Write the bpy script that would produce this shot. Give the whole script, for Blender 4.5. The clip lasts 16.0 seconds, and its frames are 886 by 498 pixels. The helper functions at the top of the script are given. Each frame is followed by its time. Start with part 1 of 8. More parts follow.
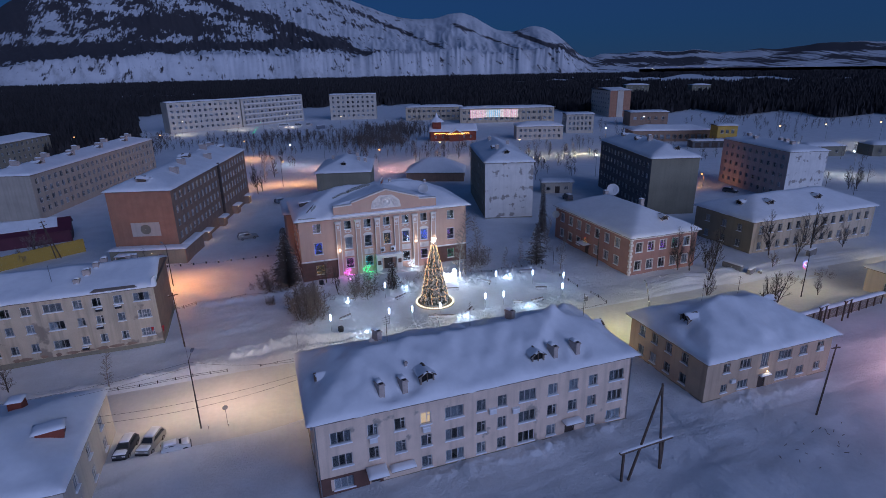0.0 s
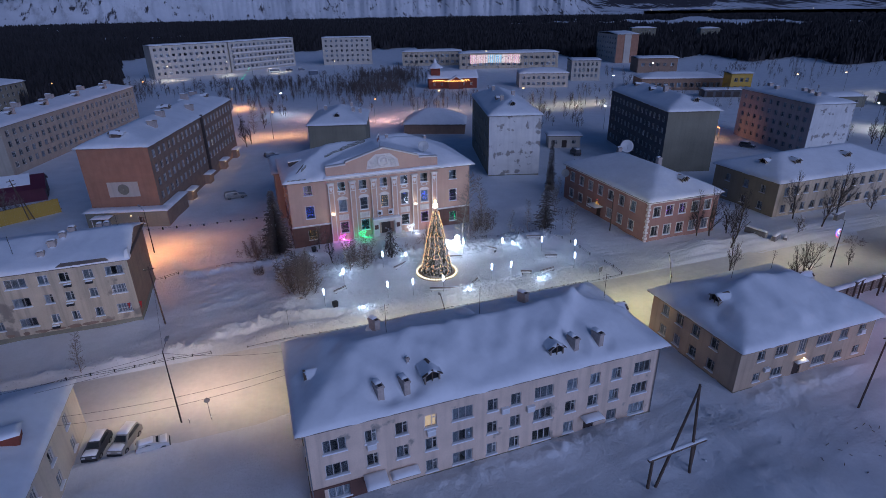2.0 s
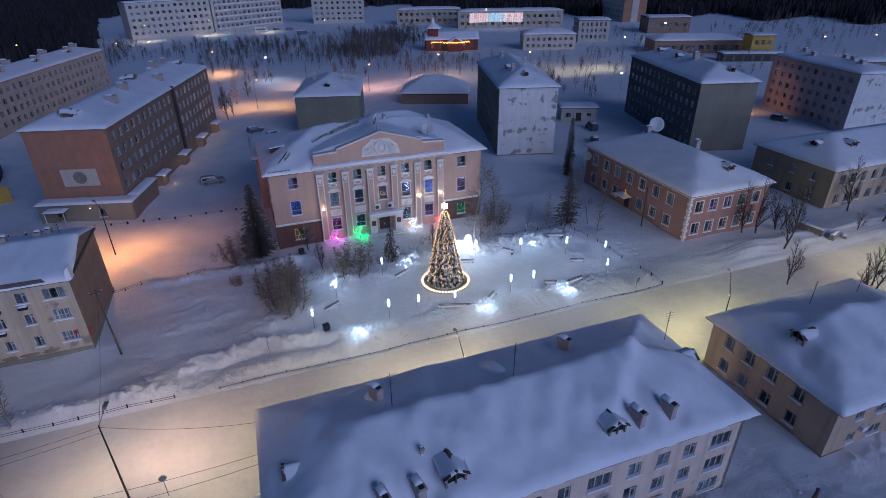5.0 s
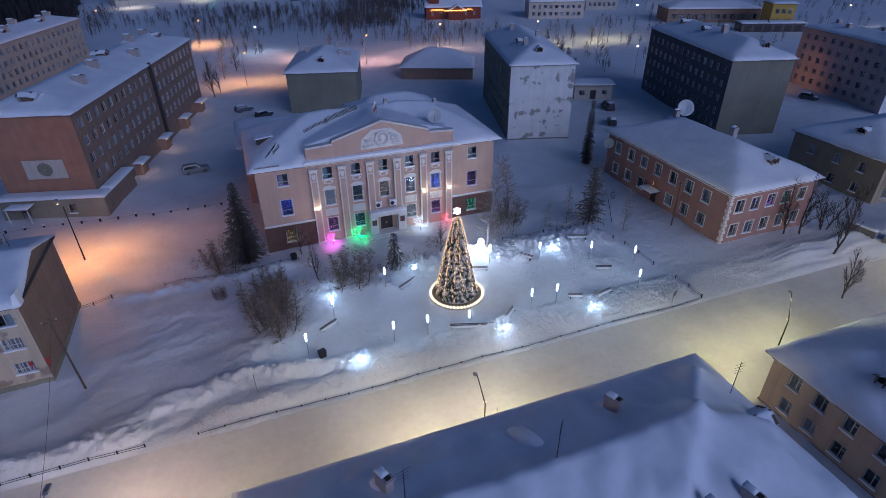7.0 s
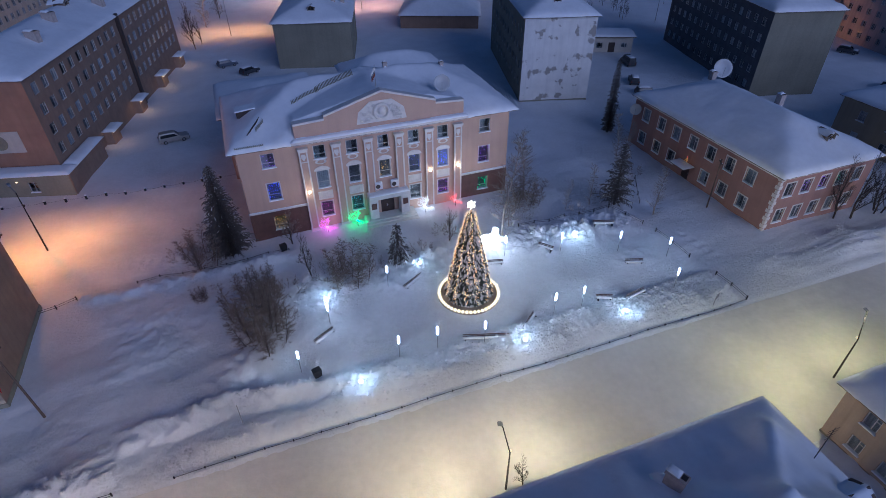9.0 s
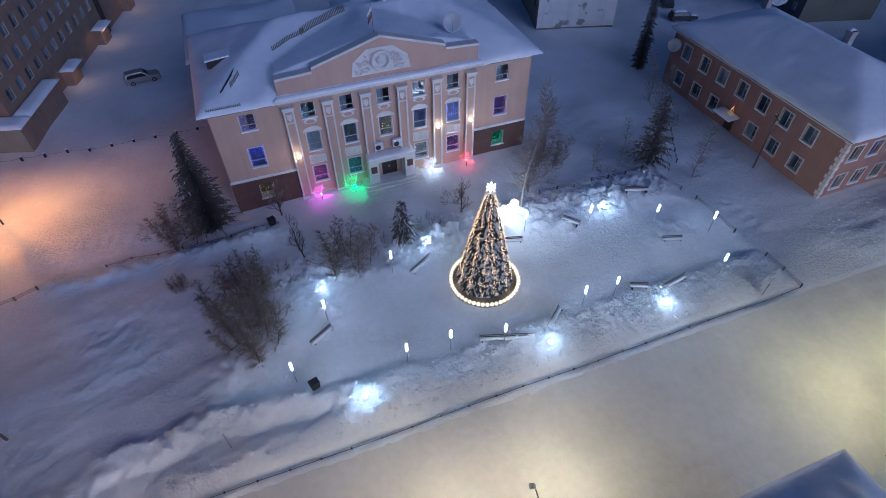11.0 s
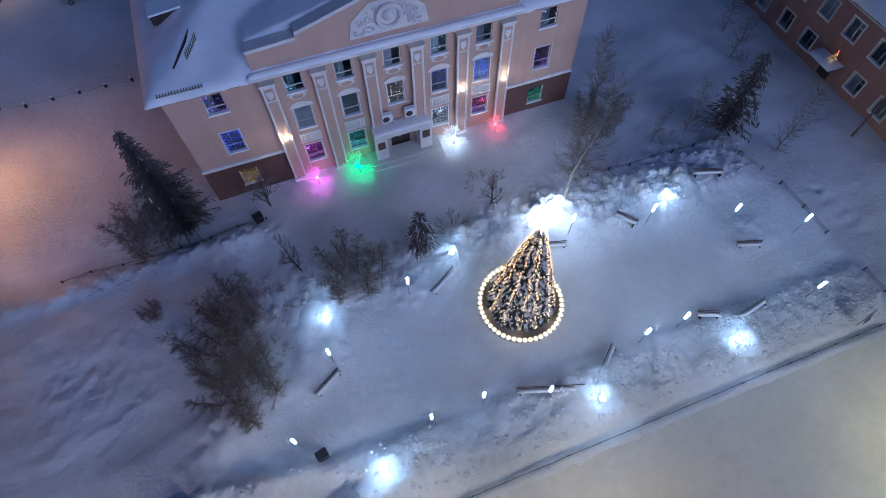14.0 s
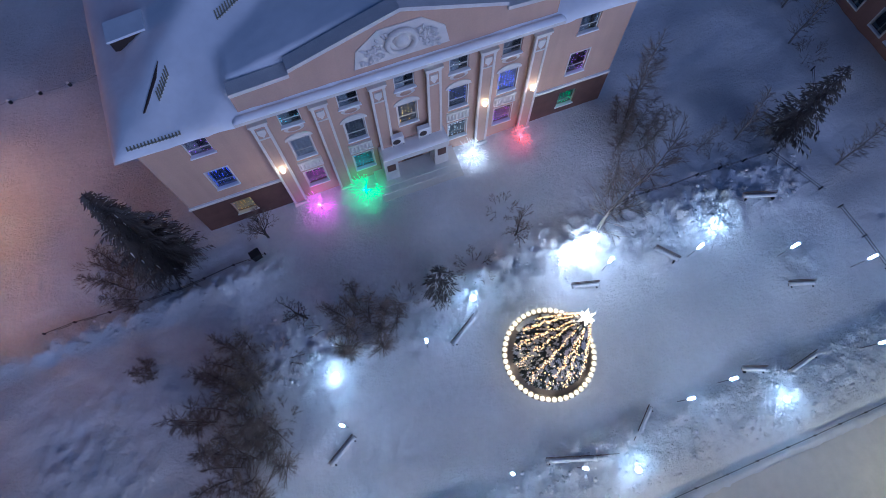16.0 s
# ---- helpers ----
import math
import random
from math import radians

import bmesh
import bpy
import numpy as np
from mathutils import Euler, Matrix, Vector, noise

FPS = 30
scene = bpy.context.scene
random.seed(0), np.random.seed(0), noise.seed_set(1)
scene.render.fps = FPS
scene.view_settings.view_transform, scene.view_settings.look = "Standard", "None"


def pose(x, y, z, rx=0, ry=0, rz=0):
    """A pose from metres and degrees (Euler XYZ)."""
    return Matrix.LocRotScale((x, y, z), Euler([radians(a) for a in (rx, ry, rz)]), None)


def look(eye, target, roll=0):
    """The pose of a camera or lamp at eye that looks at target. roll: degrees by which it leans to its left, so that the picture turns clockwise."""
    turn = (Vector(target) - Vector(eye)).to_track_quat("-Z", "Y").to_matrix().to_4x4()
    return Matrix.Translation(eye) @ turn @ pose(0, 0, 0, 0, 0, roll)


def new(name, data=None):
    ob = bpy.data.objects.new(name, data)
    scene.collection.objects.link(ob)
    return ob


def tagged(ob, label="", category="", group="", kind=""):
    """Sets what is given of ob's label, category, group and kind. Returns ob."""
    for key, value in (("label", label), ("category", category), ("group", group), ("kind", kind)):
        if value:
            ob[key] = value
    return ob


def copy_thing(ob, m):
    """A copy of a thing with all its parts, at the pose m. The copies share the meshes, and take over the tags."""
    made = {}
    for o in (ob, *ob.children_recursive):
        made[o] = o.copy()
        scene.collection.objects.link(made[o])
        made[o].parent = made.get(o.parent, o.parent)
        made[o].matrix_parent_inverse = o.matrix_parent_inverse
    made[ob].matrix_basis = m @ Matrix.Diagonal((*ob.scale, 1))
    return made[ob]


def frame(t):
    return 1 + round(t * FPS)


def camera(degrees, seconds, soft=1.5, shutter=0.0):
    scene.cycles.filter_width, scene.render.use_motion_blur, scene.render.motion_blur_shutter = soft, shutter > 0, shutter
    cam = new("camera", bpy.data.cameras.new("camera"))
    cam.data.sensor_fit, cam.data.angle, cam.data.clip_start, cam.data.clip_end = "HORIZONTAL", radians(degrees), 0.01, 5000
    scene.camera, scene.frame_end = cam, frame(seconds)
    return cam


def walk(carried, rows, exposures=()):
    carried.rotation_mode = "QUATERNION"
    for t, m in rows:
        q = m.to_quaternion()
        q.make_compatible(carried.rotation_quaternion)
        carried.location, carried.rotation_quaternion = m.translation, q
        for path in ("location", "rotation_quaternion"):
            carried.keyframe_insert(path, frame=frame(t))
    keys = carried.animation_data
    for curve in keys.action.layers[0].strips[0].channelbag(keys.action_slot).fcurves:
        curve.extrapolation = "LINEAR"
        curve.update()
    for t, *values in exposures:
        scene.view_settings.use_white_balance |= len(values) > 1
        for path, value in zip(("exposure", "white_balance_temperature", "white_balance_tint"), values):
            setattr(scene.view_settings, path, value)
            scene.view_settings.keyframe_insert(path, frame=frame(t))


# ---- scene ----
cam = camera(78.5, 16.0, 0.7)
PATH = [
    (0, (1.445, 1.439, 41.7), (2.059, 3.232, 41.061), -1.1),
    (0.5, (1.907, 3.492, 41.741), (2.516, 5.264, 41.041), -1.1),
    (1, (2.36, 5.521, 41.804), (2.965, 7.273, 41.054), -1.0),
    (1.5, (2.847, 7.664, 41.86), (3.447, 9.4, 41.067), -1.0),
    (2, (3.399, 9.958, 41.901), (3.998, 11.683, 41.085), -0.9),
    (2.5, (3.968, 12.34, 41.93), (4.564, 14.055, 41.091), -1.0),
    (3, (4.537, 14.8, 41.95), (5.131, 16.505, 41.089), -0.9),
    (3.5, (5.053, 17.353, 41.94), (5.647, 19.046, 41.057), -0.8),
    (4, (5.525, 19.973, 41.934), (6.12, 21.655, 41.03), -0.8),
    (6.5, (8.017, 33.293, 41.881), (8.606, 34.917, 40.875), -0.6),
    (7, (8.531, 35.975, 41.839), (9.116, 37.582, 40.802), -0.6),
    (7.5, (9.086, 38.625, 41.799), (9.667, 40.209, 40.725), -0.6),
    (8, (9.706, 41.233, 41.777), (10.277, 42.791, 40.66), -0.6),
    (8.5, (10.312, 43.807, 41.756), (10.873, 45.338, 40.598), -0.6),
    (9, (10.884, 46.447, 41.751), (11.437, 47.949, 40.551), -0.5),
    (11.5, (14.199, 59.997, 41.867), (14.655, 61.241, 40.368), -0.6),
    (12, (14.868, 62.837, 41.878), (15.3, 64.021, 40.325), -0.6),
    (12.5, (15.485, 65.67, 41.892), (15.897, 66.792, 40.288), -0.6),
    (13, (16.106, 68.49, 41.898), (16.495, 69.55, 40.248), -0.5),
    (13.5, (16.772, 71.343, 41.874), (17.137, 72.341, 40.18), -0.6),
    (14, (17.471, 74.142, 41.861), (17.808, 75.075, 40.125), -0.8),
    (14.5, (18.186, 76.992, 41.875), (18.495, 77.859, 40.099), -1.1),
    (15, (18.889, 79.853, 41.908), (19.17, 80.651, 40.096), -1.4),
    (15.5, (19.401, 82.711, 41.946), (19.662, 83.44, 40.102), -1.1),
    (16, (19.93, 85.58, 41.93), (20.172, 86.242, 40.06), -1.0),
]
walk(cam, [(t, look(eye, target, roll)) for t, eye, target, roll in PATH], [(0.0, -0.14, 5560, 11), (8.0, -0.15, 5380, 10), (14.0, -0.23, 5060, 10), (16.0, -0.24, 5030, 10)])


# ---- world and light ----
SUN_EL, SUN_AZ = 6.0, 162.0            # degrees; azimuth clockwise from +y, low behind the camera
world = bpy.data.worlds.new("dusk")
scene.world = world
world.use_nodes = True
wn, wl = world.node_tree.nodes, world.node_tree.links
sky = wn.new("ShaderNodeTexSky")
sky.sky_type, sky.sun_disc = "NISHITA", False
sky.sun_elevation, sky.sun_rotation = radians(SUN_EL), radians(SUN_AZ)
sky.altitude, sky.air_density, sky.dust_density, sky.ozone_density = 300, 1.0, 0.1, 10.0
haze = wn.new("ShaderNodeMix")          # thin even cloud greys the clear sky
haze.data_type = "RGBA"
haze.inputs[0].default_value = 0.70
haze.inputs[7].default_value = (0.46, 0.96, 2.25, 1)
wl.new(sky.outputs[0], haze.inputs[6])
wl.new(haze.outputs[2], wn["Background"].inputs[0])
wn["Background"].inputs[1].default_value = 0.05

sun_data = bpy.data.lights.new("sun", "SUN")
sun_data.energy, sun_data.angle, sun_data.color = 1.24, radians(46), (0.63, 0.675, 1.0)
sun = new("sun", sun_data)
sun.matrix_world = look((0, 0, 0), (math.sin(radians(SUN_AZ)) * -1, math.cos(radians(SUN_AZ)) * -1, -0.36))


def lamp(x, y, z, watts, colour, radius=0.15, name="bulb_light"):
    data = bpy.data.lights.new(name, "POINT")
    data.energy, data.color, data.shadow_soft_size = watts, colour, radius
    ob = new(name, data)
    ob.location = (x, y, z)
    return ob


def floodlight(x, y, z, watts, colour, spread=160, name="flood_light", aim=None):
    data = bpy.data.lights.new(name, "SPOT")
    data.energy, data.color, data.shadow_soft_size = watts, colour, 0.2
    data.spot_size, data.spot_blend = radians(spread), 1.0
    ob = new(name, data)
    ob.matrix_world = look((x, y, z), aim) if aim else pose(x, y, z)
    return ob


SODIUM, WARM, COOL = (1.0, 0.42, 0.12), (1.0, 0.74, 0.36), (0.78, 0.9, 1.0)

# ---- materials ----


def material(name, colour, rough=0.8, var=0.25, scale=1.0, fine=12.0, bump=0.2, metal=0.0, streaks=0.0, emit=None, power=0.0,
             transmission=0.0, second=None, patch=0.0, patch_scale=0.5, objvar=0.0, depth=0.08):
    m = bpy.data.materials.new(name)
    m.use_nodes = True
    n, l = m.node_tree.nodes, m.node_tree.links
    b = n["Principled BSDF"]
    b.inputs["Roughness"].default_value, b.inputs["Metallic"].default_value = rough, metal
    b.inputs["Transmission Weight"].default_value = transmission
    if emit:
        b.inputs["Emission Color"].default_value, b.inputs["Emission Strength"].default_value = (*emit, 1), power
        b.inputs["Base Color"].default_value = (*colour, 1)
        return m
    if transmission:
        b.inputs["Base Color"].default_value = (*colour, 1)
        return m
    co = n.new("ShaderNodeTexCoord")
    big, small = n.new("ShaderNodeTexNoise"), n.new("ShaderNodeTexNoise")
    big.inputs["Scale"].default_value, big.inputs["Detail"].default_value = scale, 4
    small.inputs["Scale"].default_value, small.inputs["Detail"].default_value, small.inputs["Roughness"].default_value = fine, 7, 0.6
    l.new(co.outputs["Object"], big.inputs["Vector"]), l.new(co.outputs["Object"], small.inputs["Vector"])
    add = n.new("ShaderNodeMath")
    add.operation = "MULTIPLY_ADD"
    l.new(big.outputs["Fac"], add.inputs[0])
    add.inputs[1].default_value = 0.6
    half = n.new("ShaderNodeMath")
    half.operation = "MULTIPLY"
    l.new(small.outputs["Fac"], half.inputs[0])
    half.inputs[1].default_value = 0.4
    l.new(half.outputs[0], add.inputs[2])
    ramp = n.new("ShaderNodeMapRange")
    ramp.inputs["From Min"].default_value, ramp.inputs["From Max"].default_value = 0.3, 0.7
    ramp.inputs["To Min"].default_value, ramp.inputs["To Max"].default_value = 1 - var, 1 + var
    l.new(add.outputs[0], ramp.inputs["Value"])
    tint = n.new("ShaderNodeMix")
    tint.data_type, tint.blend_type = "RGBA", "MULTIPLY"
    tint.inputs[0].default_value = 1
    tint.inputs[6].default_value = (*colour, 1)
    l.new(ramp.outputs[0], tint.inputs[7])
    out = tint.outputs[2]
    if patch:
        spots = n.new("ShaderNodeTexNoise")
        spots.inputs["Scale"].default_value, spots.inputs["Detail"].default_value = patch_scale, 6
        l.new(co.outputs["Object"], spots.inputs["Vector"])
        cut = n.new("ShaderNodeMapRange")
        cut.inputs["From Min"].default_value, cut.inputs["From Max"].default_value = 0.66 - patch * 0.2, 0.70 - patch * 0.2
        l.new(spots.outputs["Fac"], cut.inputs["Value"])
        mix = n.new("ShaderNodeMix")
        mix.data_type = "RGBA"
        l.new(cut.outputs[0], mix.inputs[0]), l.new(out, mix.inputs[6])
        mix.inputs[7].default_value = (*(second or colour), 1)
        out = mix.outputs[2]
    if streaks:
        sep, wave = n.new("ShaderNodeMapping"), n.new("ShaderNodeTexNoise")
        sep.inputs["Scale"].default_value = (1.6, 1.6, 0.09)
        wave.inputs["Scale"].default_value, wave.inputs["Detail"].default_value = 1.0, 5
        l.new(co.outputs["Object"], sep.inputs["Vector"]), l.new(sep.outputs[0], wave.inputs["Vector"])
        cut = n.new("ShaderNodeMapRange")
        cut.inputs["From Min"].default_value, cut.inputs["From Max"].default_value = 0.45, 0.75
        cut.inputs["To Max"].default_value = streaks
        l.new(wave.outputs["Fac"], cut.inputs["Value"])
        mix = n.new("ShaderNodeMix")
        mix.data_type = "RGBA"
        l.new(cut.outputs[0], mix.inputs[0]), l.new(out, mix.inputs[6])
        mix.inputs[7].default_value = (*[c * 0.35 for c in colour], 1)
        out = mix.outputs[2]
    if objvar:
        info, rr, mm = n.new("ShaderNodeObjectInfo"), n.new("ShaderNodeMapRange"), n.new("ShaderNodeMix")
        rr.inputs["To Min"].default_value, rr.inputs["To Max"].default_value = 1 - objvar, 1 + objvar
        l.new(info.outputs["Random"], rr.inputs["Value"])
        mm.data_type, mm.blend_type = "RGBA", "MULTIPLY"
        mm.inputs[0].default_value = 1
        l.new(out, mm.inputs[6]), l.new(rr.outputs[0], mm.inputs[7])
        out = mm.outputs[2]
    l.new(out, b.inputs["Base Color"])
    if bump:
        bp = n.new("ShaderNodeBump")
        bp.inputs["Strength"].default_value, bp.inputs["Distance"].default_value = bump, depth
        l.new(add.outputs[0], bp.inputs["Height"]), l.new(bp.outputs[0], b.inputs["Normal"])
    return m


SNOW = material("snow", (0.80, 0.81, 0.83), 0.65, 0.09, 0.25, 2.1, 0.7, depth=0.26)
def crumble(m, scale, strength, depth):
    """A finer relief laid over a material's own, strongest in scattered patches."""
    n, l = m.node_tree.nodes, m.node_tree.links
    b = n["Principled BSDF"]
    co, grain, spots, cut, mul, bp = (n.new("ShaderNode" + k) for k in ("TexCoord", "TexNoise", "TexNoise", "MapRange", "Math", "Bump"))
    grain.inputs["Scale"].default_value, grain.inputs["Detail"].default_value, grain.inputs["Roughness"].default_value = scale, 6, 0.7
    spots.inputs["Scale"].default_value, spots.inputs["Detail"].default_value = 0.12, 3
    cut.inputs["From Min"].default_value, cut.inputs["From Max"].default_value, cut.inputs["To Min"].default_value = 0.42, 0.62, 0.25
    mul.operation = "MULTIPLY"
    l.new(co.outputs["Object"], grain.inputs["Vector"]), l.new(co.outputs["Object"], spots.inputs["Vector"])
    l.new(spots.outputs["Fac"], cut.inputs["Value"]), l.new(grain.outputs["Fac"], mul.inputs[0]), l.new(cut.outputs[0], mul.inputs[1])
    bp.inputs["Strength"].default_value, bp.inputs["Distance"].default_value = strength, depth
    l.new(mul.outputs[0], bp.inputs["Height"]), l.new(b.inputs["Normal"].links[0].from_socket, bp.inputs["Normal"])
    l.new(bp.outputs[0], b.inputs["Normal"])


crumble(SNOW, 3.2, 1.0, 0.28)
ROOF_SNOW = material("roof_snow", (0.88, 0.89, 0.91), 0.65, 0.06, 0.35, 1.4, 0.4, depth=0.15)
ROAD_SNOW = material("packed_snow", (0.72, 0.70, 0.66), 0.6, 0.12, 0.2, 1.5, 0.8, depth=0.2)
PEACH = material("peach_plaster", (0.55, 0.375, 0.29), 0.85, 0.10, 0.4, 8, 0.15, streaks=0.12)
TRIM = material("white_plaster_trim", (0.72, 0.68, 0.64), 0.8, 0.10, 1.5, 12, 0.15)
PLINTH = material("brown_tile_plinth", (0.13, 0.065, 0.05), 0.6, 0.25, 1.2, 15, 0.2)
CREAM = material("cream_plaster", (0.76, 0.60, 0.48), 0.88, 0.14, 0.5, 7, 0.2, streaks=0.3, second=(0.38, 0.33, 0.28), patch=0.2, patch_scale=0.35)
BEIGE = material("beige_plaster", (0.51, 0.39, 0.285), 0.88, 0.14, 0.5, 7, 0.2, streaks=0.3)
YELLOWED = material("yellowed_plaster", (0.56, 0.47, 0.35), 0.88, 0.16, 0.4, 7, 0.2, streaks=0.5, second=(0.30, 0.25, 0.20), patch=0.33, patch_scale=0.3)
REDBRICK = material("red_brick", (0.37, 0.195, 0.125), 0.85, 0.2, 0.5, 20, 0.3, streaks=0.15)
BROWNBRICK = material("brown_brick", (0.29, 0.20, 0.145), 0.85, 0.2, 0.6, 20, 0.3, streaks=0.2)
PINKWALL = material("pink_plaster", (0.37, 0.21, 0.17), 0.85, 0.12, 0.5, 9, 0.2, streaks=0.2)
PALEBLOCK = material("pale_panel_render", (0.44, 0.39, 0.32), 0.9, 0.16, 0.3, 6, 0.2, streaks=0.25)
GREYWALL = material("grey_render", (0.255, 0.24, 0.18), 0.9, 0.22, 0.2, 3, 0.2, streaks=0.14)
GREIGE = material("grey_beige_render", (0.30, 0.265, 0.195), 0.9, 0.16, 0.3, 6, 0.2, streaks=0.2)
DARKWALL = material("dark_grey_brick", (0.115, 0.12, 0.13), 0.9, 0.2, 0.5, 10, 0.2, streaks=0.25)
PEELING = material("peeling_whitewash", (0.76, 0.74, 0.71), 0.9, 0.12, 0.5, 8, 0.3, streaks=0.15, second=(0.36, 0.33, 0.30), patch=0.42, patch_scale=0.42)
PANEL = material("white_panel", (0.55, 0.50, 0.43), 0.9, 0.12, 0.2, 3, 0.1, streaks=0.2)
ROSY = material("rosy_plaster", (0.56, 0.45, 0.41), 0.9, 0.15, 0.3, 6, 0.15, streaks=0.3)
REDLOG = material("red_log", (0.20, 0.05, 0.03), 0.8, 0.25, 0.6, 8, 0.3)
OCHRE = material("ochre_paint", (0.50, 0.33, 0.06), 0.7, 0.15, 0.5, 9, 0.1)
MAROON = material("maroon_sheet", (0.10, 0.022, 0.04), 0.5, 0.2, 0.5, 9, 0.1)
EAVE = material("eave_board", (0.16, 0.13, 0.11), 0.8, 0.2, 1.0, 12, 0.2)
CHIMNEY = material("chimney_brick", (0.46, 0.39, 0.35), 0.9, 0.25, 2.0, 18, 0.3)
BENCHWOOD = material("dark_bench_wood", (0.12, 0.082, 0.068), 0.8, 0.25, 2.0, 18, 0.2)
CONCRETE = material("concrete", (0.24, 0.23, 0.22), 0.9, 0.25, 1.0, 12, 0.3)
BARK = material("bark", (0.07, 0.058, 0.05), 0.95, 0.35, 3.0, 25, 0.4)
BIRCHBARK = material("birch_bark", (0.24, 0.22, 0.20), 0.9, 0.4, 4.0, 25, 0.3)
DARKTWIG = material("dark_twig", (0.065, 0.055, 0.05), 0.95, 0.3, 2.0, 20, 0.0)
TWIG = material("twig", (0.25, 0.21, 0.18), 0.95, 0.3, 2.0, 20, 0.0)
NEEDLE = material("needles", (0.105, 0.095, 0.09), 0.8, 0.35, 1.5, 12, 0.0)
FOREST = material("far_woods", (0.027, 0.025, 0.027), 0.95, 0.4, 0.02, 0.2, 0.0)
WOOD = material("weathered_wood", (0.12, 0.085, 0.065), 0.85, 0.25, 2.0, 18, 0.3)
PALE_WOOD = material("pale_wood", (0.26, 0.22, 0.19), 0.8, 0.2, 2.0, 18, 0.2)
IRON = material("dark_iron", (0.04, 0.04, 0.045), 0.5, 0.2, 4.0, 20, 0.1, metal=0.6)
STEEL = material("galvanised_steel", (0.35, 0.35, 0.36), 0.45, 0.15, 4.0, 20, 0.1, metal=0.8)
WHITEPAINT = material("white_paint", (0.74, 0.74, 0.74), 0.5, 0.08, 3.0, 20, 0.05)
FRAME = material("window_frame", (0.66, 0.64, 0.62), 0.5, 0.12, 3.0, 20, 0.05, objvar=0.2)
GLASS = material("window_glass", (0.75, 0.82, 0.86), 0.03, transmission=1.0)
# curtain cloth kept pale: its colour also stands in for sky reflected in panes
CURTAIN_SHEEN = material("curtain_cloth_sky_sheen", (0.42, 0.42, 0.44), 0.95, 0.2, 2.0, 14, 0.2, objvar=0.6)
INSIDE = material("interior_paint", (0.17, 0.165, 0.17), 0.95, 0.15, 1.0, 9, 0.0)
# near-black colour that stands in for the shade inside roof hatches
BLACK = material("hollow_shade_black", (0.012, 0.012, 0.013), 0.9, 0.3, 3.0, 20, 0.0)
DOOR = material("dark_door", (0.05, 0.035, 0.03), 0.6, 0.2, 3.0, 20, 0.1)
BLUEGREY = material("blue_metal", (0.10, 0.12, 0.16), 0.4, 0.1, 2.0, 14, 0.05)
SILVERCAR = material("silver_car_paint", (0.36, 0.35, 0.33), 0.3, 0.08, 2.0, 20, 0.0, metal=0.5)
DARKCAR = material("dark_car_paint", (0.05, 0.055, 0.065), 0.3, 0.08, 2.0, 20, 0.0)
WHITECAR = material("white_car_paint", (0.55, 0.55, 0.55), 0.3, 0.08, 2.0, 20, 0.0)
RUBBER = material("tyre_rubber", (0.02, 0.02, 0.02), 0.9, 0.1, 4.0, 20, 0.0)
CARGLASS = material("car_glass", (0.03, 0.035, 0.04), 0.05, 0.05, 2.0, 10, 0.0)
DISHWHITE = material("dish_paint", (0.55, 0.56, 0.57), 0.5, 0.08, 2.0, 14, 0.05)


def glow(name, colour, power):
    return material(name, (0.3, 0.3, 0.3), emit=colour, power=power)


TUBE = glow("tube_glow", (0.66, 0.82, 1.0), 44)
FLOODGLOW = glow("flood_glow", (0.86, 0.94, 1.0), 6)
BULBWARM = glow("warm_bulb", (1.0, 0.55, 0.2), 5)
RINGGLOW = glow("ring_glow", (1.0, 0.80, 0.48), 1.5)
STARGLOW = glow("star_glow", (1.0, 0.86, 0.62), 14)
SODIUMGLOW = glow("sodium_glow", (1.0, 0.40, 0.10), 2.4)
WARMGLOW = glow("warm_lamp_glow", (1.0, 0.66, 0.30), 3.2)
SCONCE = glow("wall_lamp_glow", (1.0, 0.78, 0.48), 12)
WHITEGLOW = glow("white_lamp_glow", (0.9, 0.95, 1.0), 9)
LED = {k: glow(k + "_led", c, 5) for k, c in dict(magenta=(1, 0.08, 0.7), green=(0.02, 1, 0.25), white=(0.85, 0.93, 1), red=(1, 0.03, 0.05),
                                                  blue=(0.06, 0.12, 1), cyan=(0.1, 0.75, 1), amber=(1, 0.5, 0.08), violet=(0.5, 0.1, 1)).items()}
BUSHLED = {k: glow(k + "_bush_led", c, 1.8) for k, c in dict(magenta=(1, 0.12, 0.75), green=(0.05, 1, 0.26), white=(0.92, 0.97, 1), red=(1, 0.12, 0.12)).items()}
# glow given to a curtain in place of a lamp in the room
LITROOM = glow("lit_room", (1.0, 0.62, 0.3), 0.8)

# ---- mesh helpers ----


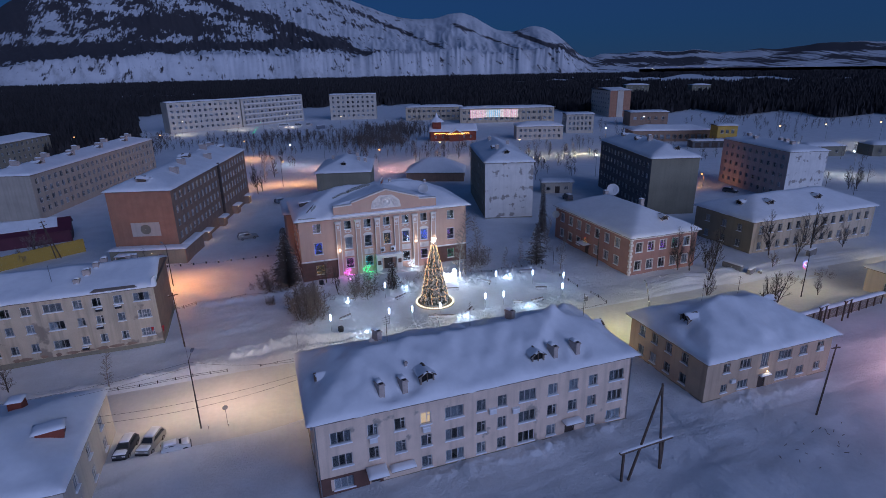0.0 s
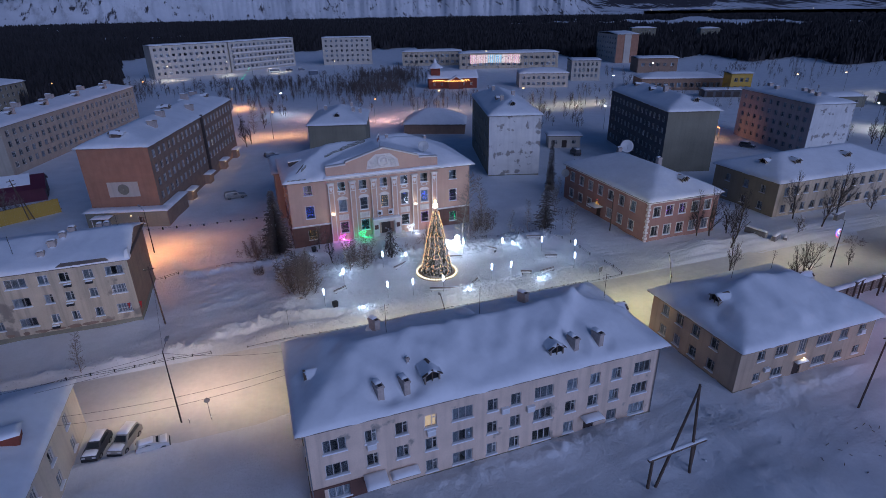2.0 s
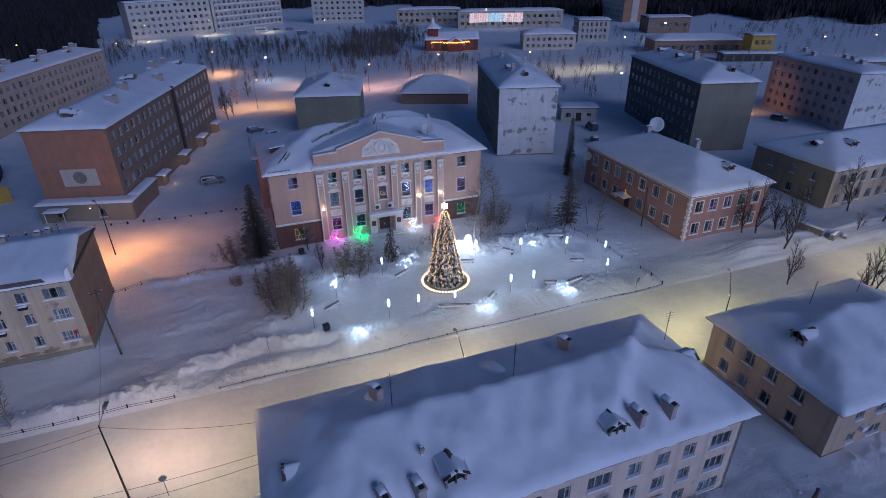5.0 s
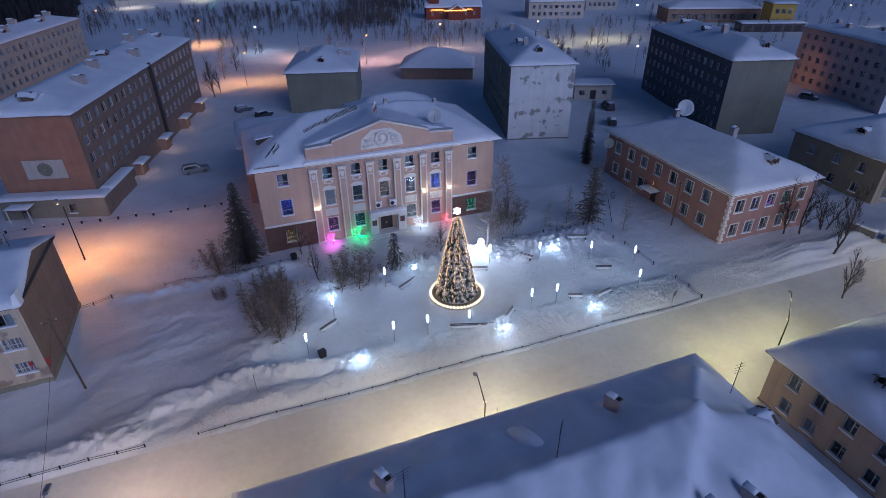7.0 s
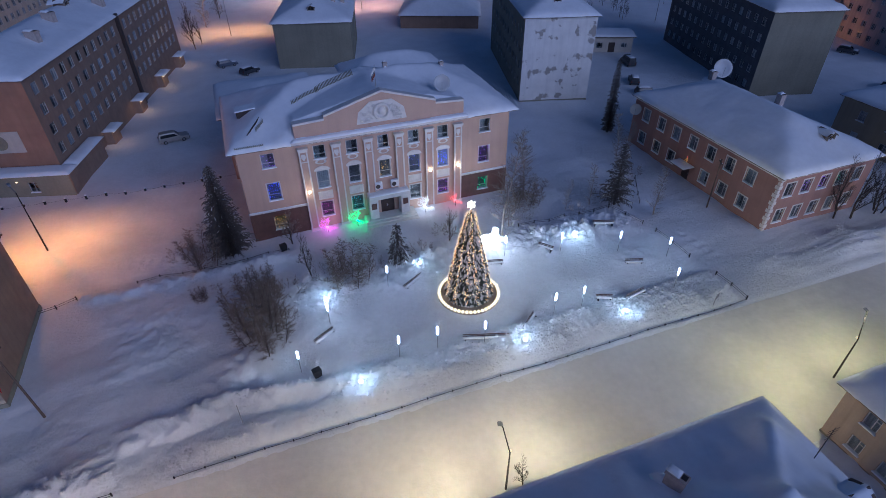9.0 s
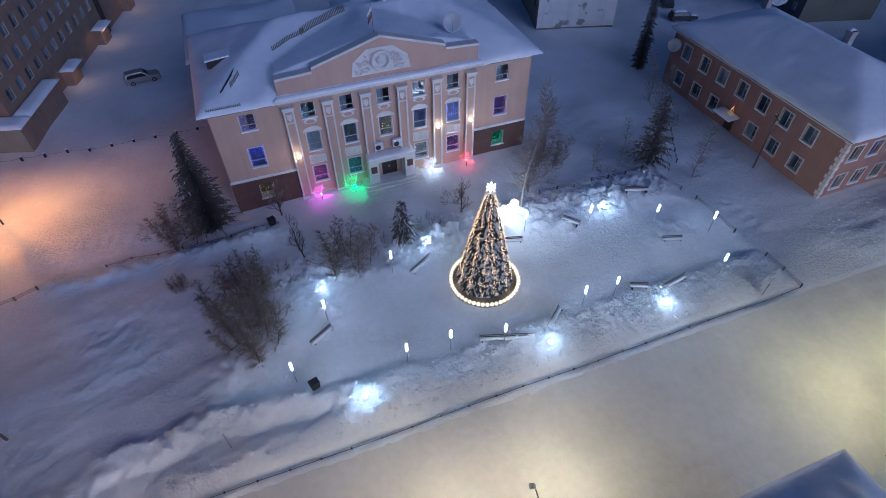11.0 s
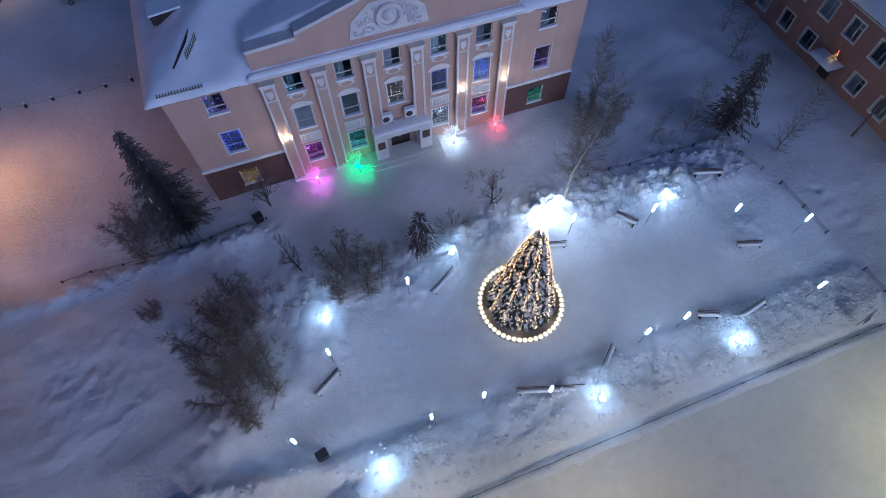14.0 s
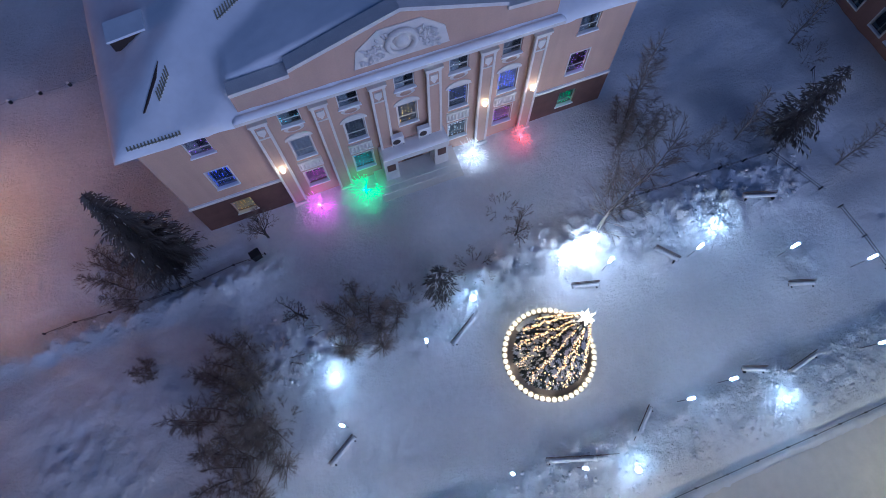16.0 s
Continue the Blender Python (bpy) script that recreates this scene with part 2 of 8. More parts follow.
class Mesh:
    """Gathers vertices and faces for one mesh."""

    def __init__(self):
        self.v, self.f = [], []

    def add(self, verts, faces):
        k = len(self.v)
        self.v.extend(verts)
        self.f.extend([tuple(i + k for i in f) for f in faces])
        return self

    def box(self, x0, y0, z0, x1, y1, z1):
        return self.add([(x0, y0, z0), (x1, y0, z0), (x1, y1, z0), (x0, y1, z0), (x0, y0, z1), (x1, y0, z1), (x1, y1, z1), (x0, y1, z1)],
                        [(3, 2, 1, 0), (4, 5, 6, 7), (0, 1, 5, 4), (1, 2, 6, 5), (2, 3, 7, 6), (3, 0, 4, 7)])

    def rod(self, a, b, r0, r1=None, n=6, cap=True):
        r1 = r0 if r1 is None else r1
        a, b = Vector(a), Vector(b)
        w = (b - a).normalized()
        s = w.cross(Vector((0, 0, 1)) if abs(w.z) < 0.9 else Vector((1, 0, 0))).normalized()
        t = w.cross(s)
        ring = [(math.cos(2 * math.pi * i / n), math.sin(2 * math.pi * i / n)) for i in range(n)]
        vs = [tuple(a + r0 * (c * s + d * t)) for c, d in ring] + [tuple(b + r1 * (c * s + d * t)) for c, d in ring]
        fs = [(i, (i + 1) % n, n + (i + 1) % n, n + i) for i in range(n)]
        if cap:
            fs += [tuple(range(n - 1, -1, -1)), tuple(range(n, 2 * n))]
        return self.add(vs, fs)

    def lathe(self, profile, n=16, cx=0, cy=0, cz=0):
        vs, fs = [], []
        for r, z in profile:
            vs += [(cx + r * math.cos(2 * math.pi * i / n), cy + r * math.sin(2 * math.pi * i / n), cz + z) for i in range(n)]
        for k in range(len(profile) - 1):
            fs += [(k * n + i, k * n + (i + 1) % n, (k + 1) * n + (i + 1) % n, (k + 1) * n + i) for i in range(n)]
        return self.add(vs, fs)

    def prism(self, outline, y0, y1):
        """An outline in x and z, drawn out from y0 to y1."""
        n = len(outline)
        vs = [(x, y0, z) for x, z in outline] + [(x, y1, z) for x, z in outline]
        fs = [tuple(range(n)), tuple(range(2 * n - 1, n - 1, -1))] + [(i, n + i, n + (i + 1) % n, (i + 1) % n) for i in range(n)]
        return self.add(vs, fs)

    def bead(self, x, y, z, r):
        return self.add([(x + r, y, z), (x - r, y, z), (x, y + r, z), (x, y - r, z), (x, y, z + r), (x, y, z - r)],
                        [(0, 2, 4), (2, 1, 4), (1, 3, 4), (3, 0, 4), (2, 0, 5), (1, 2, 5), (3, 1, 5), (0, 3, 5)])

    def data(self, name, mat, smooth=False):
        me = bpy.data.meshes.new(name)
        me.from_pydata(self.v, [], self.f)
        me.materials.append(mat)
        if smooth:
            me.polygons.foreach_set("use_smooth", [True] * len(me.polygons))
        me.update()
        return me


def part(name, mesh, mat=None, parent=None, label="", m=None, smooth=False, bevel=0.0):
    """Links a Mesh (or finished mesh data) as one object under a thing or a part."""
    data = mesh.data(name, mat, smooth) if isinstance(mesh, Mesh) else mesh
    if bevel:
        bm = bmesh.new()
        bm.from_mesh(data)
        bmesh.ops.bevel(bm, geom=bm.edges[:], offset=bevel, segments=2, affect="EDGES", profile=0.7)
        bm.to_mesh(data)
        bm.free()
    ob = new(name, data)
    if parent:
        ob.parent = parent
    if m:
        ob.matrix_basis = m
    if label:
        ob["label"] = label
    return ob


def thing(name, label, category, m=None, group="", kind=""):
    ob = tagged(new(name), label, category, group, kind)
    if m:
        ob.matrix_basis = m
    return ob


def fbm(x, y, z=0.0, octaves=4):
    return noise.fractal(Vector((x, y, z)), 1.0, 2.0, octaves)


def smooth01(t):
    t = min(1.0, max(0.0, t))
    return t * t * (3 - 2 * t)


# ---- ground ----
SPOTS = [(14.2, 93.6), (25.9, 95.3), (46.6, 93.9), (15.1, 80.7), (32.0, 79.8), (44.5, 80.1)]
MOUNDS = [(14.0, 92.2, 2.8, 0.8), (21.5, 93.5, 2.0, 0.9), (26.4, 96.2, 2.0, 0.8), (12.0, 89.6, 2.2, 0.5), (35.4, 97.0, 2.6, 1.1), (47.5, 95.2, 3.5, 0.7),
          (51.5, 88.6, 2.6, 0.7), (41.5, 93.0, 1.6, 0.6), (35.5, 83.5, 1.6, 0.5), (5.5, 88.0, 3.0, 0.8), (2.5, 84.5, 2.5, 0.6), (8.6, 103.6, 2.2, 0.6),
          (78.0, 82.5, 5.0, 0.8), (90.0, 80.0, 5.0, 0.7), (-9.5, 79.6, 2.6, 0.8), (58.0, 46.5, 3.0, 0.5), (43.5, 33.0, 6.0, 0.6), (104, 80, 8, 0.7)]


TRAILS = [(-22, 111.0, -6, 109.2), (-6, 109.2, 2.0, 105.6), (11, 84.5, 25, 80.6), (25.6, 105.0, 29.5, 97.5), (69, 101.0, 60.5, 90.5), (60.5, 90.5, 63, 79.0), (-14, 86.5, 7, 81.0),
          (44, 44.6, 58, 43.6), (58, 43.6, 74, 44.8), (31, 105.6, 42, 104.8), (9, 103, 24, 104.6), (13.2, 88.0, 27, 84.0)]


def gz(x, y):
    """Height of the snow."""
    far = smooth01((math.hypot(x - 25, y - 90) - 150) / 150)
    z = 0.05 * fbm(x * 0.08, y * 0.08) * (1 - far)
    if far >= 1 or not (-60 < x < 130 and 5 < y < 150):
        return z
    fade = smooth01((x + 60) / 8) * smooth01((130 - x) / 8) * smooth01((y - 5) / 8) * smooth01((150 - y) / 8)
    street = smooth01((y - 60.5) / 1.5) * smooth01((77.1 - y) / 0.7)
    plaza = smooth01((x - 9) / 4) * smooth01((57.5 - x) / 2) * smooth01((y - 82.2) / 1.2) * smooth01((94.5 - y) / 2.5)
    lump = abs(fbm(x * 0.5, y * 0.5, 3.0)) + 0.4 * abs(fbm(x * 1.4, y * 1.4, 5.0))
    clod = max(0.0, fbm(x * 1.15, y * 1.15, 11.0, 5)) + 0.6 * max(0.0, fbm(x * 2.6, y * 2.6, 19.0, 3))
    drift = fbm(x * 0.10, y * 0.17, 9.0, 3)
    wind = fbm(x * 0.22 + y * 0.1, y * 0.7 - x * 0.15, 13.0, 3)
    open_snow = (1 - street) * (1 - 0.9 * plaza)
    z += fade * (0.02 * lump + open_snow * (0.25 + 0.24 * drift + 0.06 * wind + 0.045 * clod * smooth01((fbm(x * 0.07, y * 0.09, 41.0, 2) + 0.1) / 0.3)))
    # bank thrown up between the square and the street, with a gutter at its foot
    inx = smooth01((59.0 - x) / 1.5) * smooth01((x + 1.5) / 2)
    crest = 80.4 + 0.8 * fbm(x * 0.15, 2.0)
    bank = inx * smooth01((y - 77.6) / (crest - 77.6)) * smooth01((83.4 + 0.9 * fbm(x * 0.2, 6.0) - y) / 1.6)
    chunk = smooth01((fbm(x * 1.9, y * 1.9, 51.0, 3) - 0.06) / 0.14) * (0.5 + 0.5 * smooth01(fbm(x * 0.35, y * 0.5, 53.0, 2) * 4))
    rough = 0.35 + 0.65 * smooth01((x - 4) / 12)
    z += bank * (0.34 + 0.3 * fbm(x * 0.12, 1.0) + rough * (0.30 * lump + 0.25 * clod + 0.16 * chunk))
    # a cleared footway cuts through the bank's western end, with its spoil thrown up on the far side
    cut = smooth01((16 - x) / 4) * smooth01((x + 7) / 3)
    z -= cut * 0.42 * math.exp(-((y - 81.0 - 0.25 * math.sin(x * 0.3)) / 0.75) ** 2)
    z += cut * smooth01((11.5 - x) / 2) * (0.34 + 0.4 * lump + 0.14 * chunk) * math.exp(-((y - 83.1 - 0.2 * math.sin(x * 0.5)) / 0.7) ** 2)
    edge = 76.55 + 0.16 * fbm(x * 0.2, 7.0) + 0.14 * fbm(x * 0.9, 3.0)
    z += inx * (0.20 * (0.4 + 1.2 * lump) * math.exp(-((y - edge) / 0.3) ** 2) - 0.30 * math.exp(-((y - 77.45) / 0.38) ** 2))
    z -= inx * 0.16 * smooth01((math.sin(x * 4.4 + 2 * math.sin(x * 0.9)) - 0.1) / 0.5) * math.exp(-((y - 78.1 - 0.3 * math.sin(x * 0.16)) / 0.2) ** 2)
    left = smooth01((-5.3 - x) / 1.2) * math.exp(-((y - 78.9) / 1.3) ** 2)
    z += left * (0.35 + 0.7 * lump + 0.3 * clod)
    z += 0.35 * math.exp(-((y - 60.6) / 1.0) ** 2) * smooth01((x - 1) / 2) * smooth01((44 - x) / 2) * (0.5 + lump)
    z += math.exp(-((y - 80.5) / 2.6) ** 2) * smooth01((x - 64) / 4) * (0.35 + 0.5 * lump + 0.3 * drift) * fade
    # rough ground along the planted side and the yard fence
    back = smooth01((x - 6) / 4) * smooth01((58 - x) / 3) * math.exp(-((y - 96.6) / 2.8) ** 2)
    z += back * (0.25 + 0.7 * lump + 0.3 * clod + 0.16 * chunk)
    berm = math.exp(-((y - 103.7) / 1.1) ** 2) * smooth01((14 - x) / 3) * smooth01((x + 14) / 3)
    z += berm * (0.3 + 0.5 * lump + 0.3 * clod)
    west = smooth01((11 - x) / 4) * smooth01((x + 16) / 6) * smooth01((y - 79) / 2) * smooth01((102 - y) / 4)
    scuff = smooth01((fbm(x * 0.11, y * 0.11, 31.0, 2) + 0.05) / 0.3)
    z += west * (0.16 * abs(fbm(x * 0.18, y * 0.18, 21.0, 2)) + scuff * (0.20 * clod + 0.08 * lump + 0.05 * chunk))
    run = smooth01((x + 9) / 4) * smooth01((11 - x) / 3)
    line = 82.0 + 0.16 * x + 0.5 * fbm(x * 0.2, 15.0)
    z += run * smooth01((3 - x) / 5) * math.exp(-((y - line) / 1.2) ** 2) * (0.16 + 0.5 * lump + 0.25 * clod + 0.14 * chunk)
    z -= run * 0.15 * math.exp(-((y - line + 2.6) / 0.9) ** 2)
    z += run * 0.5 * lump * math.exp(-((y - 78.6) / 0.8) ** 2)
    trodden = smooth01((x - 12) / 6) * smooth01((26 - x) / 5) * smooth01((y - 82) / 2) * smooth01((93 - y) / 3)
    z -= 0.07 * trodden * smooth01((fbm(x * 2.0, y * 2.0, 17.0) - 0.1) / 0.25)
    z += 0.16 * plaza
    z -= bank * 0.10 * smooth01((fbm(x * 1.6, y * 1.6, 27.0) - 0.1) / 0.16)
    z += 0.5 * math.exp(-((y - 46.3) / 1.1) ** 2) * smooth01((x - 13) / 2) * smooth01((40 - x) / 2) * (0.3 + 1.2 * lump)
    z += 0.4 * math.exp(-((y - 45.2) / 1.0) ** 2) * smooth01((x - 52) / 2) * smooth01((73 - x) / 2) * (0.3 + 1.2 * lump)
    # ruts and footpaths before the houses
    for off in (0.0, 1.7):
        z -= 0.06 * math.exp(-(((y - 41.0 - off) - 0.05 * (x - 20) + 0.5 * math.sin(x * 0.11)) / 0.35) ** 2) * smooth01((46 - y) / 2) * smooth01((y - 20) / 4)
    z -= 0.14 * math.exp(-((x - 46.5 - 1.2 * math.sin(y * 0.13)) / 0.7) ** 2) * smooth01((60 - y) / 3) * smooth01((y - 25) / 4)
    for x0, y0, x1, y1 in TRAILS:
        dx, dy = x1 - x0, y1 - y0
        L = math.hypot(dx, dy)
        a = ((x - x0) * dx + (y - y0) * dy) / L
        if -0.5 < a < L + 0.5:
            off = abs((x - x0) * dy - (y - y0) * dx) / L - 0.5 * math.sin(a * 0.5)
            if abs(off) < 1.2:
                z -= 0.13 * math.exp(-(off / 0.34) ** 2) * (0.45 + 0.55 * math.sin(a * 4.6))
    for mx, my, r, h in MOUNDS:
        d2 = ((x - mx) ** 2 + (y - my) ** 2) / (r * r)
        if d2 < 4:
            z += h * math.exp(-1.6 * d2) * (0.55 + 0.7 * lump)
    return z


def axis(lo, hi, a, b, fine):
    """Even steps between a and b, widening outside them."""
    out, step, p = list(np.arange(a, b, fine)), fine, a
    left = []
    while p > lo:
        step *= 1.16
        p -= step
        left.append(max(p, lo))
    step, p = fine, out[-1]
    while p < hi:
        step *= 1.16
        p += step
        out.append(min(p, hi))
    return left[::-1] + out


def grid_mesh(xs, ys, height):
    nx = len(xs)
    vs = [(x, y, height(x, y)) for y in ys for x in xs]
    fs = [(j * nx + i, j * nx + i + 1, (j + 1) * nx + i + 1, (j + 1) * nx + i) for j in range(len(ys) - 1) for i in range(nx - 1)]
    return Mesh().add(vs, fs)


ground = part("ground", grid_mesh(axis(-4900, 4900, -16, 64, 0.25), axis(-4900, 4900, 38, 112, 0.25), gz), SNOW, smooth=True)
tagged(ground, "deep trampled snow over the town's ground", "snow", kind="structure")



def clods():
    """Broken lumps thrown up on the banks."""
    rng, m = random.Random(17), Mesh()
    zones = [(12, 58, 78.2, 82.6, 1300), (-2, 12, 78.6, 79.8, 90), (-4, 11, 82.6, 83.6, 90), (-30, -6, 77.8, 80.2, 260), (8, 34, 94.0, 99.5, 640), (40, 57, 94.0, 98.8, 220), (66, 100, 78.5, 84, 200), (-6, 12, 102.6, 104.8, 120), (30, 60, 38, 46, 60)]
    for x0, x1, y0, y1, n in zones:
        for _ in range(n):
            x, y = rng.uniform(x0, x1), rng.uniform(y0, y1)
            r = 0.05 + 0.17 * rng.random() ** 2.0
            z = gz(x, y) - r * 0.05
            vs = [(x + r * rng.uniform(0.7, 1.4) * c, y + r * rng.uniform(0.7, 1.4) * d, z + r * rng.uniform(0.5, 0.9) * e)
                  for c, d, e in ((1, 0, 0), (0, 1, 0), (-1, 0, 0), (0, -1, 0), (0.5, 0.5, 0.8), (-0.5, 0.5, 0.7), (-0.5, -0.5, 0.8), (0.5, -0.5, 0.7))]
            m.add(vs, [(0, 1, 4), (1, 5, 4), (1, 2, 5), (2, 6, 5), (2, 3, 6), (3, 7, 6), (3, 0, 7), (0, 4, 7), (4, 5, 6, 7)])
    tagged(part("snow_clods", m, SNOW, smooth=True), "broken snow lumps along the cleared banks", "snow", kind="stuff")


clods()

# packed snow of the carriageway, laid just above the ground sheet


def rut(x, y):
    """Wheel tracks that wind along and off the street."""
    out = 0.0
    for c, a, f in ((72.6, 0.5, 0.05), (70.9, 0.5, 0.05), (66.4, 0.6, 0.043), (64.7, 0.6, 0.043)):
        out += math.exp(-((y - c - a * math.sin(x * f + c)) / 0.45) ** 2)
    bend = 74.6 - 0.004 * (x - 60) ** 2
    return out + math.exp(-((y - bend) / 0.4) ** 2) * smooth01((72 - x) / 10)


def road(name, x0, x1, y0, y1, step=1.0):
    ob = part(name, grid_mesh(list(np.arange(x0, x1 + 0.1, step)), list(np.linspace(y0, y1, max(2, int((y1 - y0) / step)))),
                              lambda x, y: 0.15 + 0.04 * fbm(x * 0.05, y * 0.9, 2.0) + 0.03 * fbm(x * 0.5, y * 0.5) - 0.04 * rut(x, y) + 0.02 * abs(fbm(x * 0.9, y * 1.6, 23.0))), ROAD_SNOW, smooth=True)
    return tagged(ob, "wide street of packed rutted snow", "road", kind="structure")


road("road", -300, 300, 61.0, 76.5, 0.4)


def bell(v, c, w):
    return math.exp(-((v - c) / w) ** 2)


def mountain_height(az, r):
    """az in degrees clockwise from +y."""
    ridge = 7.0 - 3.6 * smooth01((-13 - az) / 8) - 2.7 * smooth01((az - 6) / 11) + 0.5 * bell(az, 20.8, 1.8)
    ridge += 0.75 * bell(az, 28.4, 1.8) - 1.4 * smooth01((az - 21.5) / 4.5) - 3.4 * smooth01((az - 29.8) / 5)
    ridge = max(ridge, 0.0) + 0.10 * fbm(az * 0.5, 1.0) * smooth01((36 - az) / 4)
    s = smooth01((r - 2560) / 2050)
    scarp = (25 + 75 * smooth01((az + 26) / 15)) * smooth01((r - 2400 - 50 * fbm(az * 0.3, 4.0)) / 170) * smooth01((35 - az) / 5) * (1 + 0.28 * fbm(az * 0.22, 2.0))
    top = math.tan(radians(ridge)) * 4600 * smooth01((36 - az) / 5) + 42 * smooth01((33 - az) / 8)
    gully = fbm(az * 0.5 + r * 0.0006, r * 0.0009, 2.0, 6) * 40 * s * (1 - s) * 3 + abs(fbm(az * 2.3, r * 0.002, 7.0, 5)) * 22 * smooth01((r - 2400) / 150) * (1 - s)
    far = 118 * smooth01((r - 3900) / 800) * (1 + 0.3 * fbm(az * 0.16, 8.0)) * smooth01((az - 30) / 5) + 30 * smooth01((az - 50) / 9) * smooth01((r - 4000) / 700)
    rise = max(top * s ** 1.3, 0)
    return max(-3, scarp * (1 - s) + rise + gully * smooth01((38 - az) / 8) + far)


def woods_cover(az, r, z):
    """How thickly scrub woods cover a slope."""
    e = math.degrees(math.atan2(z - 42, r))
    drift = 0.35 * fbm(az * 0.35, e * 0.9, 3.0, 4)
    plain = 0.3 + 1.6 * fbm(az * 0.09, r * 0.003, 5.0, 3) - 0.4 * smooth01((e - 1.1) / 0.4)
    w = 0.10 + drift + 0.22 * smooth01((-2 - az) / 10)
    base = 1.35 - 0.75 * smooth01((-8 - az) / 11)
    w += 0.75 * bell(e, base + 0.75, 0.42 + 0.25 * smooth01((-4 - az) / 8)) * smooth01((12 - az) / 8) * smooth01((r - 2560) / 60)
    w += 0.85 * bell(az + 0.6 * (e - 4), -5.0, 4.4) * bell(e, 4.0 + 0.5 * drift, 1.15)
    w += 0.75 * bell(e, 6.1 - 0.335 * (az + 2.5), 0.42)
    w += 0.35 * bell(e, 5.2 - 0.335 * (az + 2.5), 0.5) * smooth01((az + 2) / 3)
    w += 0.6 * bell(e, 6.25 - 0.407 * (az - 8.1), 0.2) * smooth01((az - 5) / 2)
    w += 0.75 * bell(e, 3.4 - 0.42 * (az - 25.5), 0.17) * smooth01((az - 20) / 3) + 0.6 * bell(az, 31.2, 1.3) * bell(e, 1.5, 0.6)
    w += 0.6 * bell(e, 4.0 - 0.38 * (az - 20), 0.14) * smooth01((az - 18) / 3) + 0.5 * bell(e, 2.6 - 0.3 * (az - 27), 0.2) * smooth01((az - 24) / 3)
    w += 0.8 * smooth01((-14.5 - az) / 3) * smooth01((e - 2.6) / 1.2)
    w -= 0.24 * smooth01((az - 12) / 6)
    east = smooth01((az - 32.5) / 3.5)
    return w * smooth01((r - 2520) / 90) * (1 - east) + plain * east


def mountain():
    azs = list(np.linspace(-45, -22, 40)) + list(np.linspace(-21.9, 37, 480)) + list(np.linspace(37.2, 80, 130))
    rs = list(np.linspace(2300, 2700, 28)) + list(np.linspace(2725, 4850, 110))
    vs = [(r * math.sin(radians(a)), r * math.cos(radians(a)), mountain_height(a, r)) for r in rs for a in azs]
    n = len(azs)
    fs = [(j * n + i, j * n + i + 1, (j + 1) * n + i + 1, (j + 1) * n + i) for j in range(len(rs) - 1) for i in range(n - 1)]
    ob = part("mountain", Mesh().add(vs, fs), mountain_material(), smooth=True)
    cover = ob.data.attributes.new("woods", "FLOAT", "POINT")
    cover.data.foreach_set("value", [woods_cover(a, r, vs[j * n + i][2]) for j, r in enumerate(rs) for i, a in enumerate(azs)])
    return tagged(ob, "snowy mountain ridge with dark wooded slopes", "mountain", kind="structure")


